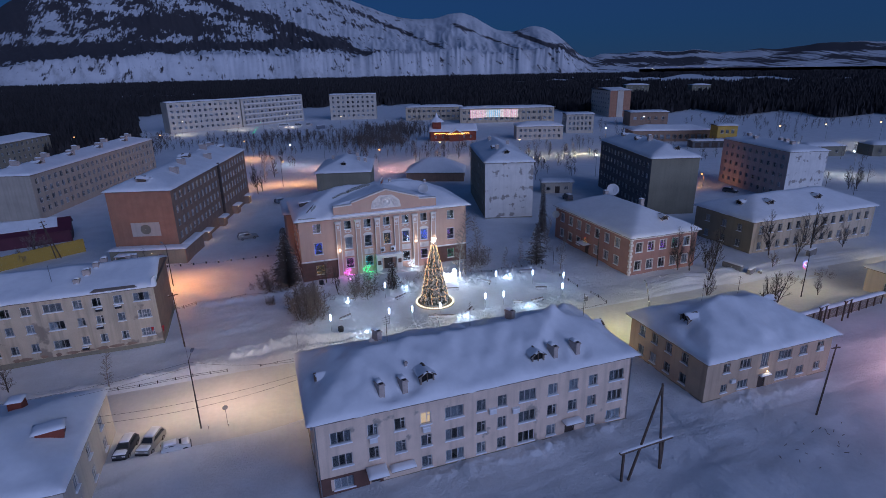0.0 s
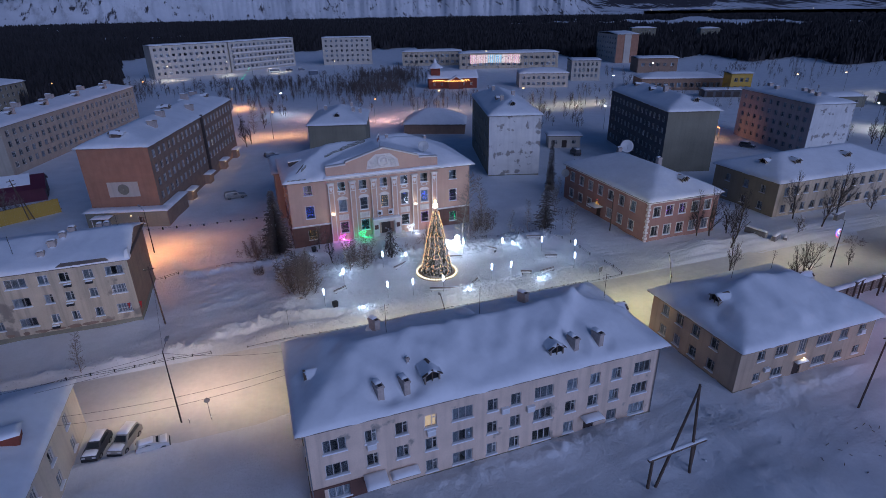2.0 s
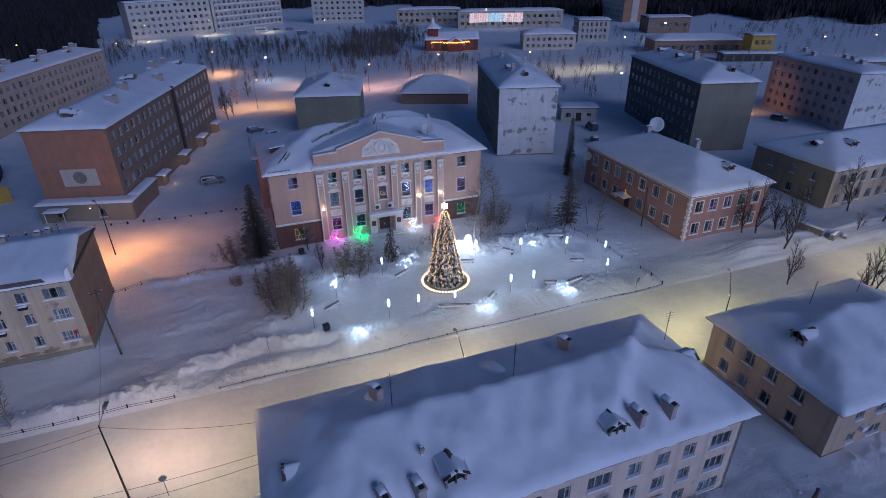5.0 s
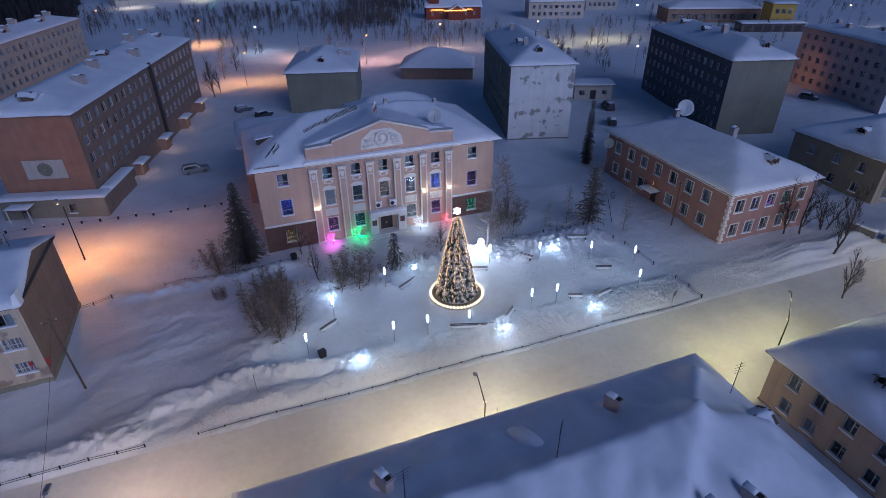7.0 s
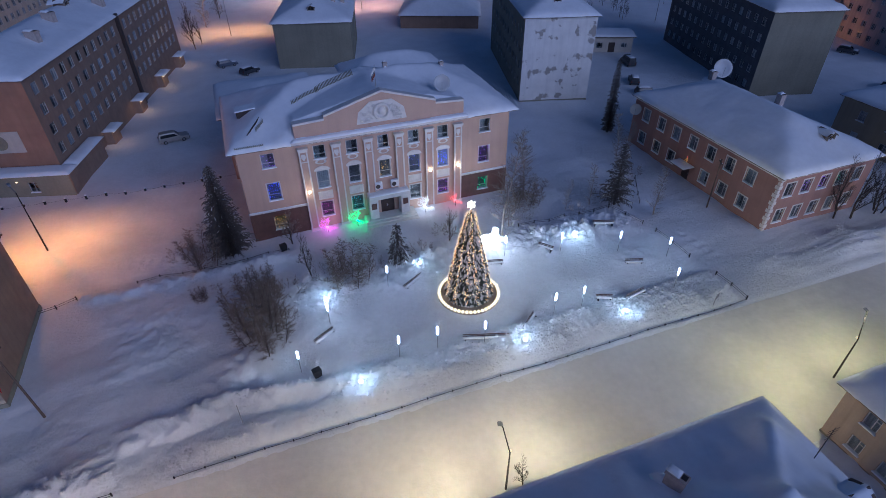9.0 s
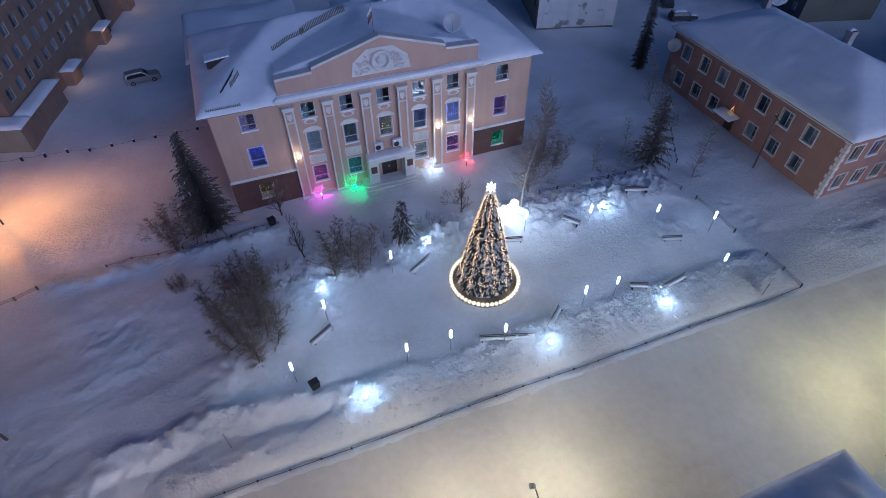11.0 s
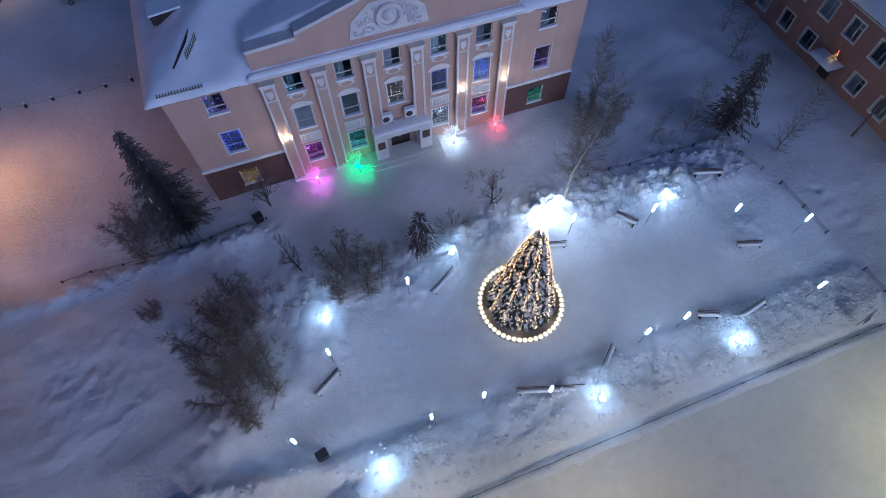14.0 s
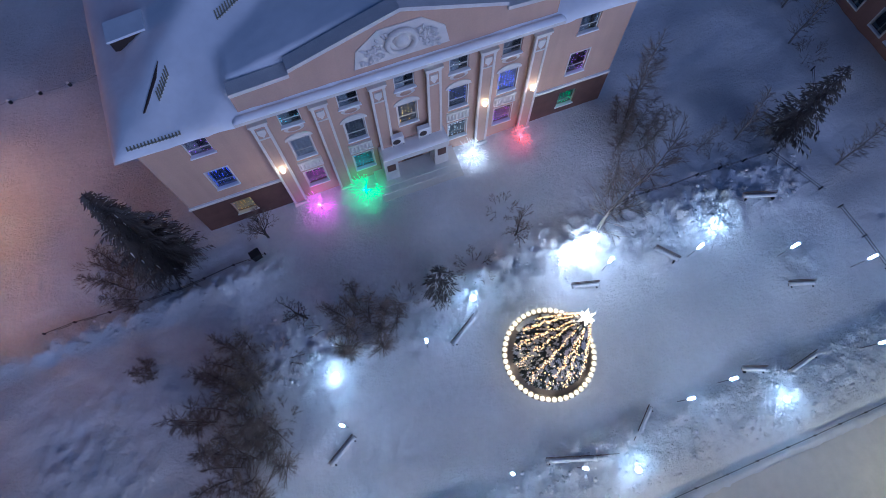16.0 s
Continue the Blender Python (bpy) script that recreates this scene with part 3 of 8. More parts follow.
def mountain_material():
    """Snow broken by scrub woods; single trees show as short upright strokes."""
    m = material("mountain_snow", (0.66, 0.67, 0.70), 0.9, 0.15, 0.004, 0.03, 0.0)
    n, l = m.node_tree.nodes, m.node_tree.links
    b = n["Principled BSDF"]
    snow = b.inputs["Base Color"].links[0].from_socket
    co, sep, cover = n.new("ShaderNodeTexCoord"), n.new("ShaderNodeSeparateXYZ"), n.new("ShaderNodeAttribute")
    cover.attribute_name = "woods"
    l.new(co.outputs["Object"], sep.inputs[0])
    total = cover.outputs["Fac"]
    for scale, weight in (((0.075, 0.004, 0.03), 2.0), ((0.014, 0.003, 0.022), 1.9)):
        g, t, k = n.new("ShaderNodeMapping"), n.new("ShaderNodeTexNoise"), n.new("ShaderNodeMath")
        g.inputs["Scale"].default_value = scale
        t.inputs["Scale"].default_value, t.inputs["Detail"].default_value, t.inputs["Roughness"].default_value = 1.0, 4, 0.6
        l.new(co.outputs["Object"], g.inputs["Vector"]), l.new(g.outputs[0], t.inputs["Vector"])
        k.operation = "MULTIPLY_ADD"
        l.new(t.outputs["Fac"], k.inputs[0])
        k.inputs[1].default_value = weight
        l.new(total, k.inputs[2])
        total = k.outputs[0]
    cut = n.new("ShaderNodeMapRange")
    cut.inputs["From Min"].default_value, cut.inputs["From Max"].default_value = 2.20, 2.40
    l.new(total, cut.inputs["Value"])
    # bare rock streaks down the steep scarp
    stretch, rock = n.new("ShaderNodeMapping"), n.new("ShaderNodeTexNoise")
    stretch.inputs["Scale"].default_value = (0.02, 0.006, 0.012)
    rock.inputs["Scale"].default_value, rock.inputs["Detail"].default_value, rock.inputs["Roughness"].default_value = 1.0, 7, 0.7
    l.new(co.outputs["Object"], stretch.inputs["Vector"]), l.new(stretch.outputs[0], rock.inputs["Vector"])
    low, bare, face = n.new("ShaderNodeMapRange"), n.new("ShaderNodeMapRange"), n.new("ShaderNodeMix")
    low.inputs["From Min"].default_value, low.inputs["From Max"].default_value = 90.0, 120.0
    low.inputs["To Min"].default_value, low.inputs["To Max"].default_value = 0.4, 0.0
    l.new(sep.outputs["Z"], low.inputs["Value"])
    bare.inputs["From Min"].default_value, bare.inputs["From Max"].default_value = 0.53, 0.66
    l.new(rock.outputs["Fac"], bare.inputs["Value"])
    both = n.new("ShaderNodeMath")
    both.operation = "MULTIPLY"
    l.new(low.outputs[0], both.inputs[0]), l.new(bare.outputs[0], both.inputs[1])
    face.data_type = "RGBA"
    l.new(both.outputs[0], face.inputs[0]), l.new(snow, face.inputs[6])
    face.inputs[7].default_value = (0.16, 0.155, 0.15, 1)
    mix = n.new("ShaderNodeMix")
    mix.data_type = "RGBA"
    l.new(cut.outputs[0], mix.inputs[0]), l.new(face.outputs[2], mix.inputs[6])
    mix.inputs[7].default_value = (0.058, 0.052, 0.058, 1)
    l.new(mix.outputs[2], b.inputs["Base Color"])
    return m


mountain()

# ---- buildings ----
MESHES = {}


def tube(points, r, n=4, side=Vector((0, 1, 0))):
    """One bent bar of even thickness."""
    ring = [(r * math.cos(2 * math.pi * (i + 0.5) / n), r * math.sin(2 * math.pi * (i + 0.5) / n)) for i in range(n)]
    vs = [(x + c * side.x, y + c * side.y, z + d) for x, y, z in points for c, d in ring]
    fs = [(k * n + i, k * n + (i + 1) % n, (k + 1) * n + (i + 1) % n, (k + 1) * n + i) for k in range(len(points) - 1) for i in range(n)]
    return Mesh().add(vs, fs + [tuple(range(n - 1, -1, -1)), tuple(range(len(vs) - n, len(vs)))])


def shared(key, make):
    if key not in MESHES:
        MESHES[key] = make()
    return MESHES[key]


def frame_mesh(w, h, style):
    b = 0.075
    bars = {"two": [w * 0.62], "three": [w / 3, 2 * w / 3], "four": [w / 4, w / 2, w * 0.75], "one": []}[style]
    cuts = [b - 0.035] + bars + [w - b + 0.035]
    holes = []
    for k, (a, c) in enumerate(zip(cuts, cuts[1:])):
        if style == "one":
            holes += [(a + 0.035, c - 0.035, b, h * 0.32), (a + 0.035, c - 0.035, h * 0.32 + 0.07, h - b)]
        elif style == "two" and k == 1:
            holes += [(a + 0.035, c - 0.035, b, h * 0.68), (a + 0.035, c - 0.035, h * 0.68 + 0.07, h - b)]
        else:
            holes.append((a + 0.035, c - 0.035, b, h - b))
    m = wall_mesh(w, h, holes, FRAME, 0.07, name="window", caps=True)
    m.transform(Matrix.Translation((-w / 2, 0.10, 0)))
    return m


def pane_mesh(w, h):
    return Mesh().box(-w / 2 + 0.07, 0.13, 0.07, w / 2 - 0.07, 0.145, h - 0.07).data("pane", GLASS)


def sill_mesh(w):
    m = Mesh().prism([(-w / 2 - 0.1, -0.07), (w / 2 + 0.1, -0.07), (w / 2 + 0.1, 0.0), (w / 2 + 0.02, 0.08), (-w / 2 - 0.02, 0.08), (-w / 2 - 0.1, 0.0)], -0.16, 0.10)
    return m.data("sill", ROOF_SNOW)


def curtain_mesh(w, h, kind):
    m = Mesh()
    span = {"half": [(-w / 2, 0.05)], "both": [(-w / 2, -w / 5), (w / 5, w / 2)], "full": [(-w / 2, w / 2)]}[kind]
    for a, b in span:
        n = max(4, int((b - a) / 0.12))
        us = np.linspace(a, b, n)
        vs = [(u, 0.19 + 0.03 * (i % 2), z) for z in (0.02, h) for i, u in enumerate(us)]
        m.add(vs, [(i, i + 1, n + i + 1, n + i) for i in range(n - 1)])
    return m.data("curtain", CURTAIN_SHEEN)


def casing_mesh(w, h, b=0.16):
    m = wall_mesh(w + 2 * b, h + 2 * b, [(b, b + w, b, b + h)], TRIM, 0.05, name="casing", caps=True)
    m.transform(Matrix.Translation((-w / 2 - b, -0.054, -b)))
    return m


RNG = random.Random(4)


def window(parent, m, w, h, style="two", detail=2, casing=0.0, curtain=None, garland=None):
    """A window in a wall's opening. m puts its sill's middle on the wall's outer face."""
    w, h = round(w, 2), round(h, 2)
    ob = part("window", shared(("frame", w, h, style), lambda: frame_mesh(w, h, style)), parent=parent, m=m)
    part("pane", shared(("pane", w, h), lambda: pane_mesh(w, h)), parent=ob)
    if detail > 1:
        part("sill", shared(("sill", w), lambda: sill_mesh(w)), parent=ob)
    if casing:
        part("casing", shared(("casing", w, h, casing), lambda: casing_mesh(w, h, casing)), parent=ob)
    # mostly full curtains, whose pale colour doubles as sky reflection on the glass
    if curtain is None and detail and RNG.random() < 0.72:
        curtain = RNG.choice(["half", "both", "full", "full", "full"])
    if curtain:
        part("curtain", shared(("curtain", w, h, curtain), lambda: curtain_mesh(w, h, curtain)), parent=ob)
    if garland:
        colour, count = garland
        g = Mesh()
        for k in range(count):
            col = RNG.randrange(max(3, int(w / 0.24)))
            g.bead(-w / 2 + 0.15 + col * (w - 0.3) / max(2, int(w / 0.24) - 1), 0.165, RNG.uniform(0.15, h - 0.12), 0.034)
        tagged(part("garland", g, LED[colour], ob, colour + " string lights behind the glass"), kind="stuff")
    return ob


def wall_mesh(width, height, holes, mat, thick=0.35, low=0.0, name="wall", caps=False):
    """A wall of that thickness whose openings go through. holes: (u0, u1, z0, z1)."""
    us = sorted({0.0, width, *[round(v, 3) for q in holes for v in q[:2]]})
    zs = sorted({low, height, *[round(v, 3) for q in holes for v in q[2:]]})
    m = Mesh()
    for i in range(len(us) - 1):
        for j in range(len(zs) - 1):
            a, b, c, d = us[i], us[i + 1], zs[j], zs[j + 1]
            mu, mz = (a + b) / 2, (c + d) / 2
            if any(q[0] < mu < q[1] and q[2] < mz < q[3] for q in holes):
                continue
            m.add([(a, 0, c), (b, 0, c), (b, 0, d), (a, 0, d)], [(0, 1, 2, 3)])
            a, b = (a, b) if caps else (max(a, thick), min(b, width - thick))
            if b > a:
                m.add([(a, thick, c), (b, thick, c), (b, thick, d), (a, thick, d)], [(3, 2, 1, 0)])
    for a, b, c, d in holes:
        m.add([(a, 0, c), (b, 0, c), (b, 0, d), (a, 0, d), (a, thick, c), (b, thick, c), (b, thick, d), (a, thick, d)],
              [(0, 4, 5, 1), (1, 5, 6, 2), (2, 6, 7, 3), (3, 7, 4, 0)])
    a, b, c, d = 0, width, low, height
    if caps:
        m.add([(a, 0, c), (b, 0, c), (b, 0, d), (a, 0, d), (a, thick, c), (b, thick, c), (b, thick, d), (a, thick, d)],
              [(0, 1, 5, 4), (1, 2, 6, 5), (2, 3, 7, 6), (3, 0, 4, 7)])
    else:
        for x0, x1 in ((0.0, thick), (width, width - thick)):
            m.add([(x0, 0, c), (x1, thick, c), (x1, thick, d), (x0, 0, d)], [(0, 1, 2, 3)])
    data = m.data(name, mat)
    bm = bmesh.new()
    bm.from_mesh(data)
    bmesh.ops.remove_doubles(bm, verts=bm.verts, dist=0.002)
    bm.to_mesh(data)
    bm.free()
    return data


def sides(w, d):
    return {"front": Matrix.Identity(4), "right": pose(w, 0, 0, 0, 0, 90), "back": pose(w, d, 0, 0, 0, 180), "left": pose(0, d, 0, 0, 0, 270)}


def roof_height(u, v, w, d, over, rise, kind):
    du, dv = min(u + over, w + over - u), min(v + over, d + over - v)
    run = (d / 2 if (kind != "hip" or d < w) else w / 2) + over
    slope = rise / run
    if kind == "hip":
        k = 2.6
        e = -math.log(math.exp(-k * du) + math.exp(-k * dv)) / k
        e = max(0.0, min(e, run))
        return slope * e
    if kind == "gable":
        return slope * min(dv, run)
    return 0.06 * dv + rise * 0.2


def crest_line(u, v, a, b, height, lee, windward):
    """A wind-packed crest along a-b: steep on one side, a long tail on the other, dying away at the ends."""
    a, b, p = Vector(a), Vector(b), Vector((u, v))
    d = b - a
    t = (p - a).dot(d) / d.length_squared
    off = (p - a).x * d.y / d.length - (p - a).y * d.x / d.length
    end = smooth01(1.0 - max(0.0, -t, t - 1.0) * d.length / 1.6)
    return height * end * math.exp(-(off / (lee if off > 0 else windward)) ** 2)


def snow_roof(house, w, d, h, rise, kind="hip", over=0.6, res=0.6, seed=0.0, depth=0.32, lump=0.16, cross=None, drift=None):
    us, vs = np.linspace(-over, w + over, max(4, int((w + 2 * over) / res))), np.linspace(-over, d + over, max(4, int((d + 2 * over) / res)))

    def top(u, v):
        e = min(u + over, w + over - u, v + over, d + over - v)
        z = h + depth + roof_height(u, v, w, d, over, rise, kind)
        if cross:
            z = max(z, cross(u, v))
        if drift:
            z += drift(u, v) * smooth01(e / 1.6)
        z += lump * (fbm(u * 0.2 + seed, v * 0.14, seed) + 0.5 * (0.35 - abs(fbm(u * 0.33, v * 0.12, seed + 7)))) * smooth01(e / 1.5 + 0.15) + 0.05 * fbm(u * 0.9, v * 0.9, seed)
        return z - 0.24 * (1 - smooth01(e / 0.7)) ** 2

    m = grid_mesh(list(us), list(vs), top)
    nx, ny = len(us), len(vs)
    rim = [i for i in range(nx)] + [j * nx + nx - 1 for j in range(1, ny)] + [(ny - 1) * nx + i for i in range(nx - 2, -1, -1)] + [j * nx for j in range(ny - 2, 0, -1)]
    low = []
    for q in rim:
        x, y, _ = m.v[q]
        wob = 0.07 * fbm(x * 0.8, y * 0.8, seed + 3)
        gab = 0.0 if kind == "hip" else roof_height(x, y, w, d, over, rise, kind)
        m.v.append((x + wob * 0.6, y + wob, h - 0.02 - abs(wob) * 1.5 + gab))
        low.append(len(m.v) - 1)
    n = len(rim)
    m.f += [(rim[i], low[i], low[(i + 1) % n], rim[(i + 1) % n]) for i in range(n)]
    ob = part("roof_snow", m, ROOF_SNOW, house, "thick smooth snow", smooth=True)
    return ob, top


def eaves(house, w, d, h, over=0.55, mat=None):
    m = Mesh().box(-over, -over, h - 0.16, w + over, d + over, h - 0.01)
    return part("roof", m, mat or EAVE, house)


def columns(a, b, n):
    """n even places between a and b."""
    return [a + (b - a) * (i + 0.5) / n for i in range(n)]


def building(name, label, x, y, rot, w, d, h, mat, openings, rise=3.5, kind="hip", over=0.6, detail=1, lump=0.16, plinth=None, side_mats=None, res=0.6,
             category="house", casing=0.0, curtains=True, roof=True, drift=None):
    """openings: side -> list of (u, z, width, height, style) on that side."""
    house = thing(name, label, category, pose(x, y, 0, 0, 0, rot))
    side_mats = side_mats or {}
    for side, m in sides(w, d).items():
        width = w if side in ("front", "back") else d
        ops = openings.get(side, [])
        holes = [(u - ww / 2, u + ww / 2, z, z + hh) for u, z, ww, hh, _ in ops]
        part("wall", wall_mesh(width, h, holes, side_mats.get(side, mat)), parent=house, m=m)
        for i, (u, z, ww, hh, style) in enumerate(ops):
            if style == "door":
                door = part("door", Mesh().box(-ww / 2, 0.12, 0, ww / 2, 0.2, hh), DOOR, house, "dark entrance door", m @ pose(u, 0, z))
                part("handle", Mesh().box(ww / 2 - 0.2, 0.06, hh * 0.45, ww / 2 - 0.14, 0.12, hh * 0.55), STEEL, door)
            else:
                window(house, m @ pose(u, 0, z), ww, hh, style, detail, casing, None if curtains else "full")
    if plinth:
        part("plinth", Mesh().box(-0.08, -0.08, -0.5, w + 0.08, d + 0.08, plinth), GREYWALL, house)
    part("floor_slab", Mesh().box(0.36, 0.36, h - 0.3, w - 0.36, d - 0.36, h - 0.2), INSIDE, house)
    core = Mesh().box(2.2, 2.2, 0.1, w - 2.2, d - 2.2, h - 0.32)
    part("inner_wall", core, INSIDE, house)
    top = None
    if roof:
        eaves(house, w, d, h, over - 0.05)
        _, top = snow_roof(house, w, d, h, rise, kind, over, res, seed=x * 0.13 + y * 0.07, lump=lump, drift=drift)
    return house, top


def chimney(house, u, v, z, w=0.7, h=1.5, long=1.0, turn=0.0):
    """A brick stack; long stretches it down the slope, as the double flues are."""
    d = w * long
    body = Mesh().box(-w / 2, -d / 2, -0.9, w / 2, d / 2, h).box(-w / 2 - 0.07, -d / 2 - 0.07, h - 0.25, w / 2 + 0.07, d / 2 + 0.07, h - 0.1)
    c = part("chimney", body, CHIMNEY, house, m=pose(u, v, z, 0, 0, turn))
    part("snow_cap", closed_cap(list(np.linspace(-w * 0.5, w * 0.44, 5)), list(np.linspace(-d * 0.16, d * 0.56, 6)), h, 0.24), ROOF_SNOW, c, smooth=True)
    # dark plate on the solid stack, coloured like the shade in a flue
    part("flue_shade_plate", Mesh().box(-w * 0.3, -d / 2 + 0.02, h + 0.004, w * 0.3, -d * 0.2, h + 0.04), DOOR, c)
    part("drift", Mesh().lathe([(w * 1.5, -0.5), (w * 1.1, -0.02), (w * 0.6, 0.2), (0.0, 0.3)], 12).data("drift", ROOF_SNOW, True), None, c, m=pose(0, d * 0.4, 0.0) @ Matrix.Diagonal((0.55, 1.1, 1.0, 1.0)))
    return c


def dormer(house, u, v, z, turn=0, w=1.5):
    """A small gabled roof hatch whose dark face looks down the slope, drifted over behind."""
    o = part("dormer", Mesh().prism([(-w / 2, -0.8), (w / 2, -0.8), (w / 2, 0.4), (0, 0.9), (-w / 2, 0.4)], 0.3, 2.0), WOOD, house, m=pose(u, v, z + 0.42, 0, 0, turn))
    # solid black panel: the darkness of the open hatch is in its colour
    part("hatch", Mesh().prism([(-w * 0.46, -0.75), (w * 0.46, -0.75), (w * 0.46, 0.4), (0, 0.8), (-w * 0.46, 0.4)], 0.2, 0.32), BLACK, o, "dark open hatch")
    part("post", Mesh().box(-0.05, -0.02, -0.8, 0.05, 0.06, 0.72), WOOD, o)
    for s in (-1, 1):
        part("barge_board", Mesh().prism([(0, 0.82), (s * (w / 2 + 0.22), 0.3), (s * (w / 2 + 0.22), 0.42), (0, 0.96)][::s], -0.2, 0.05), WOOD, o)
        part("jamb", Mesh().box(s * w * 0.46 - 0.07, -0.04, -0.8, s * w * 0.46 + 0.07, 0.34, 0.4), PALE_WOOD, o)
    n, k = 11, 8
    us, vs = np.linspace(-1, 1, n), np.linspace(-0.24, 2.9, k)
    m = Mesh()

    def crest(a, b):
        lift = 0.07 * math.sqrt(max(0.0, 1 - a * a)) + 0.06 * fbm(a * 2 + u, b * 1.3, v)
        return 0.96 - 0.62 * math.sqrt(a * a + 0.02) + lift - 0.10 * max(0.0, b - 0.6)
    half = w / 2 + 0.28
    m.add([(a * (half - 0.1 + 0.25 * smooth01((b - 0.8) / 2.0)), b, crest(a, b)) for b in vs for a in us] + [(a * half, b + 0.04, 0.92 - 0.60 * abs(a)) for b in vs for a in us],
          [(j * n + i, j * n + i + 1, (j + 1) * n + i + 1, (j + 1) * n + i) for j in range(k - 1) for i in range(n - 1)] + [(i + 1, i, n * k + i, n * k + i + 1) for i in range(n - 1)]
          + [(j * n, (j + 1) * n, n * k + (j + 1) * n, n * k + j * n) for j in range(k - 1)] + [((j + 1) * n + n - 1, j * n + n - 1, n * k + j * n + n - 1, n * k + (j + 1) * n + n - 1) for j in range(k - 1)])
    part("snow_cap", m, ROOF_SNOW, o, smooth=True)
    return o


def antenna(house, u, v, z, h=3.0):
    m = Mesh().rod((0, 0, -0.5), (0, 0, h), 0.035, 0.025, 6)
    for k in range(4):
        m.rod((-0.5 + k * 0.06, 0, h - 0.2 - 0.28 * k), (0.5 - k * 0.06, 0, h - 0.2 - 0.28 * k), 0.015, 0.015, 4)
    return part("antenna", m, IRON, house, m=pose(u, v, z, 0, 0, u * 40))


def dish(house, m, r=0.9, on_roof=True):
    prof = [(0.02, 0.0), (r * 0.35, 0.03 * r), (r * 0.7, 0.13 * r), (r, 0.28 * r), (r + 0.02, 0.27 * r), (r * 0.7, 0.10 * r), (r * 0.35, 0.0), (0.02, -0.03)]
    o = part("dish", Mesh().lathe(prof, 28), DISHWHITE, house, "pale round satellite dish", m, smooth=True)
    part("feed_arm", Mesh().rod((0, -r * 0.95, 0.25 * r), (0, 0, r * 0.9), 0.03, 0.03, 5), STEEL, o)
    part("bracket", Mesh().rod((0, 0, 0), (0, 0.3, -r * 1.1), 0.06, 0.06, 6), STEEL, o)
    return o


def canopy(house, m, w, depth=1.4):
    """A flat entrance roof with snow on it."""
    c = part("canopy", Mesh().box(-w / 2, -depth, -0.12, w / 2, 0, 0), EAVE, house, m=m)
    us, vs = list(np.linspace(-w / 2 - 0.06, w / 2 + 0.06, 9)), list(np.linspace(-depth - 0.06, -0.02, 6))
    part("snow_cap", closed_cap(us, vs, 0.0, 0.32), ROOF_SNOW, c, smooth=True)
    return c


def closed_cap(us, vs, z0, h):
    def top(u, v):
        e = min(u - us[0], us[-1] - u, v - vs[0], vs[-1] - v)
        return z0 + 0.08 + (h - 0.08) * smooth01(e / 0.25 + 0.15) + 0.03 * fbm(u * 2, v * 2)
    m = grid_mesh(us, vs, top)
    nx, ny = len(us), len(vs)
    rim = [i for i in range(nx)] + [j * nx + nx - 1 for j in range(1, ny)] + [(ny - 1) * nx + i for i in range(nx - 2, -1, -1)] + [j * nx for j in range(ny - 2, 0, -1)]
    k = len(m.v)
    m.v += [(m.v[q][0], m.v[q][1], z0) for q in rim]
    n = len(rim)
    m.f += [(rim[i], k + i, k + (i + 1) % n, rim[(i + 1) % n]) for i in range(n)]
    return m


# --- house of culture on the square ---


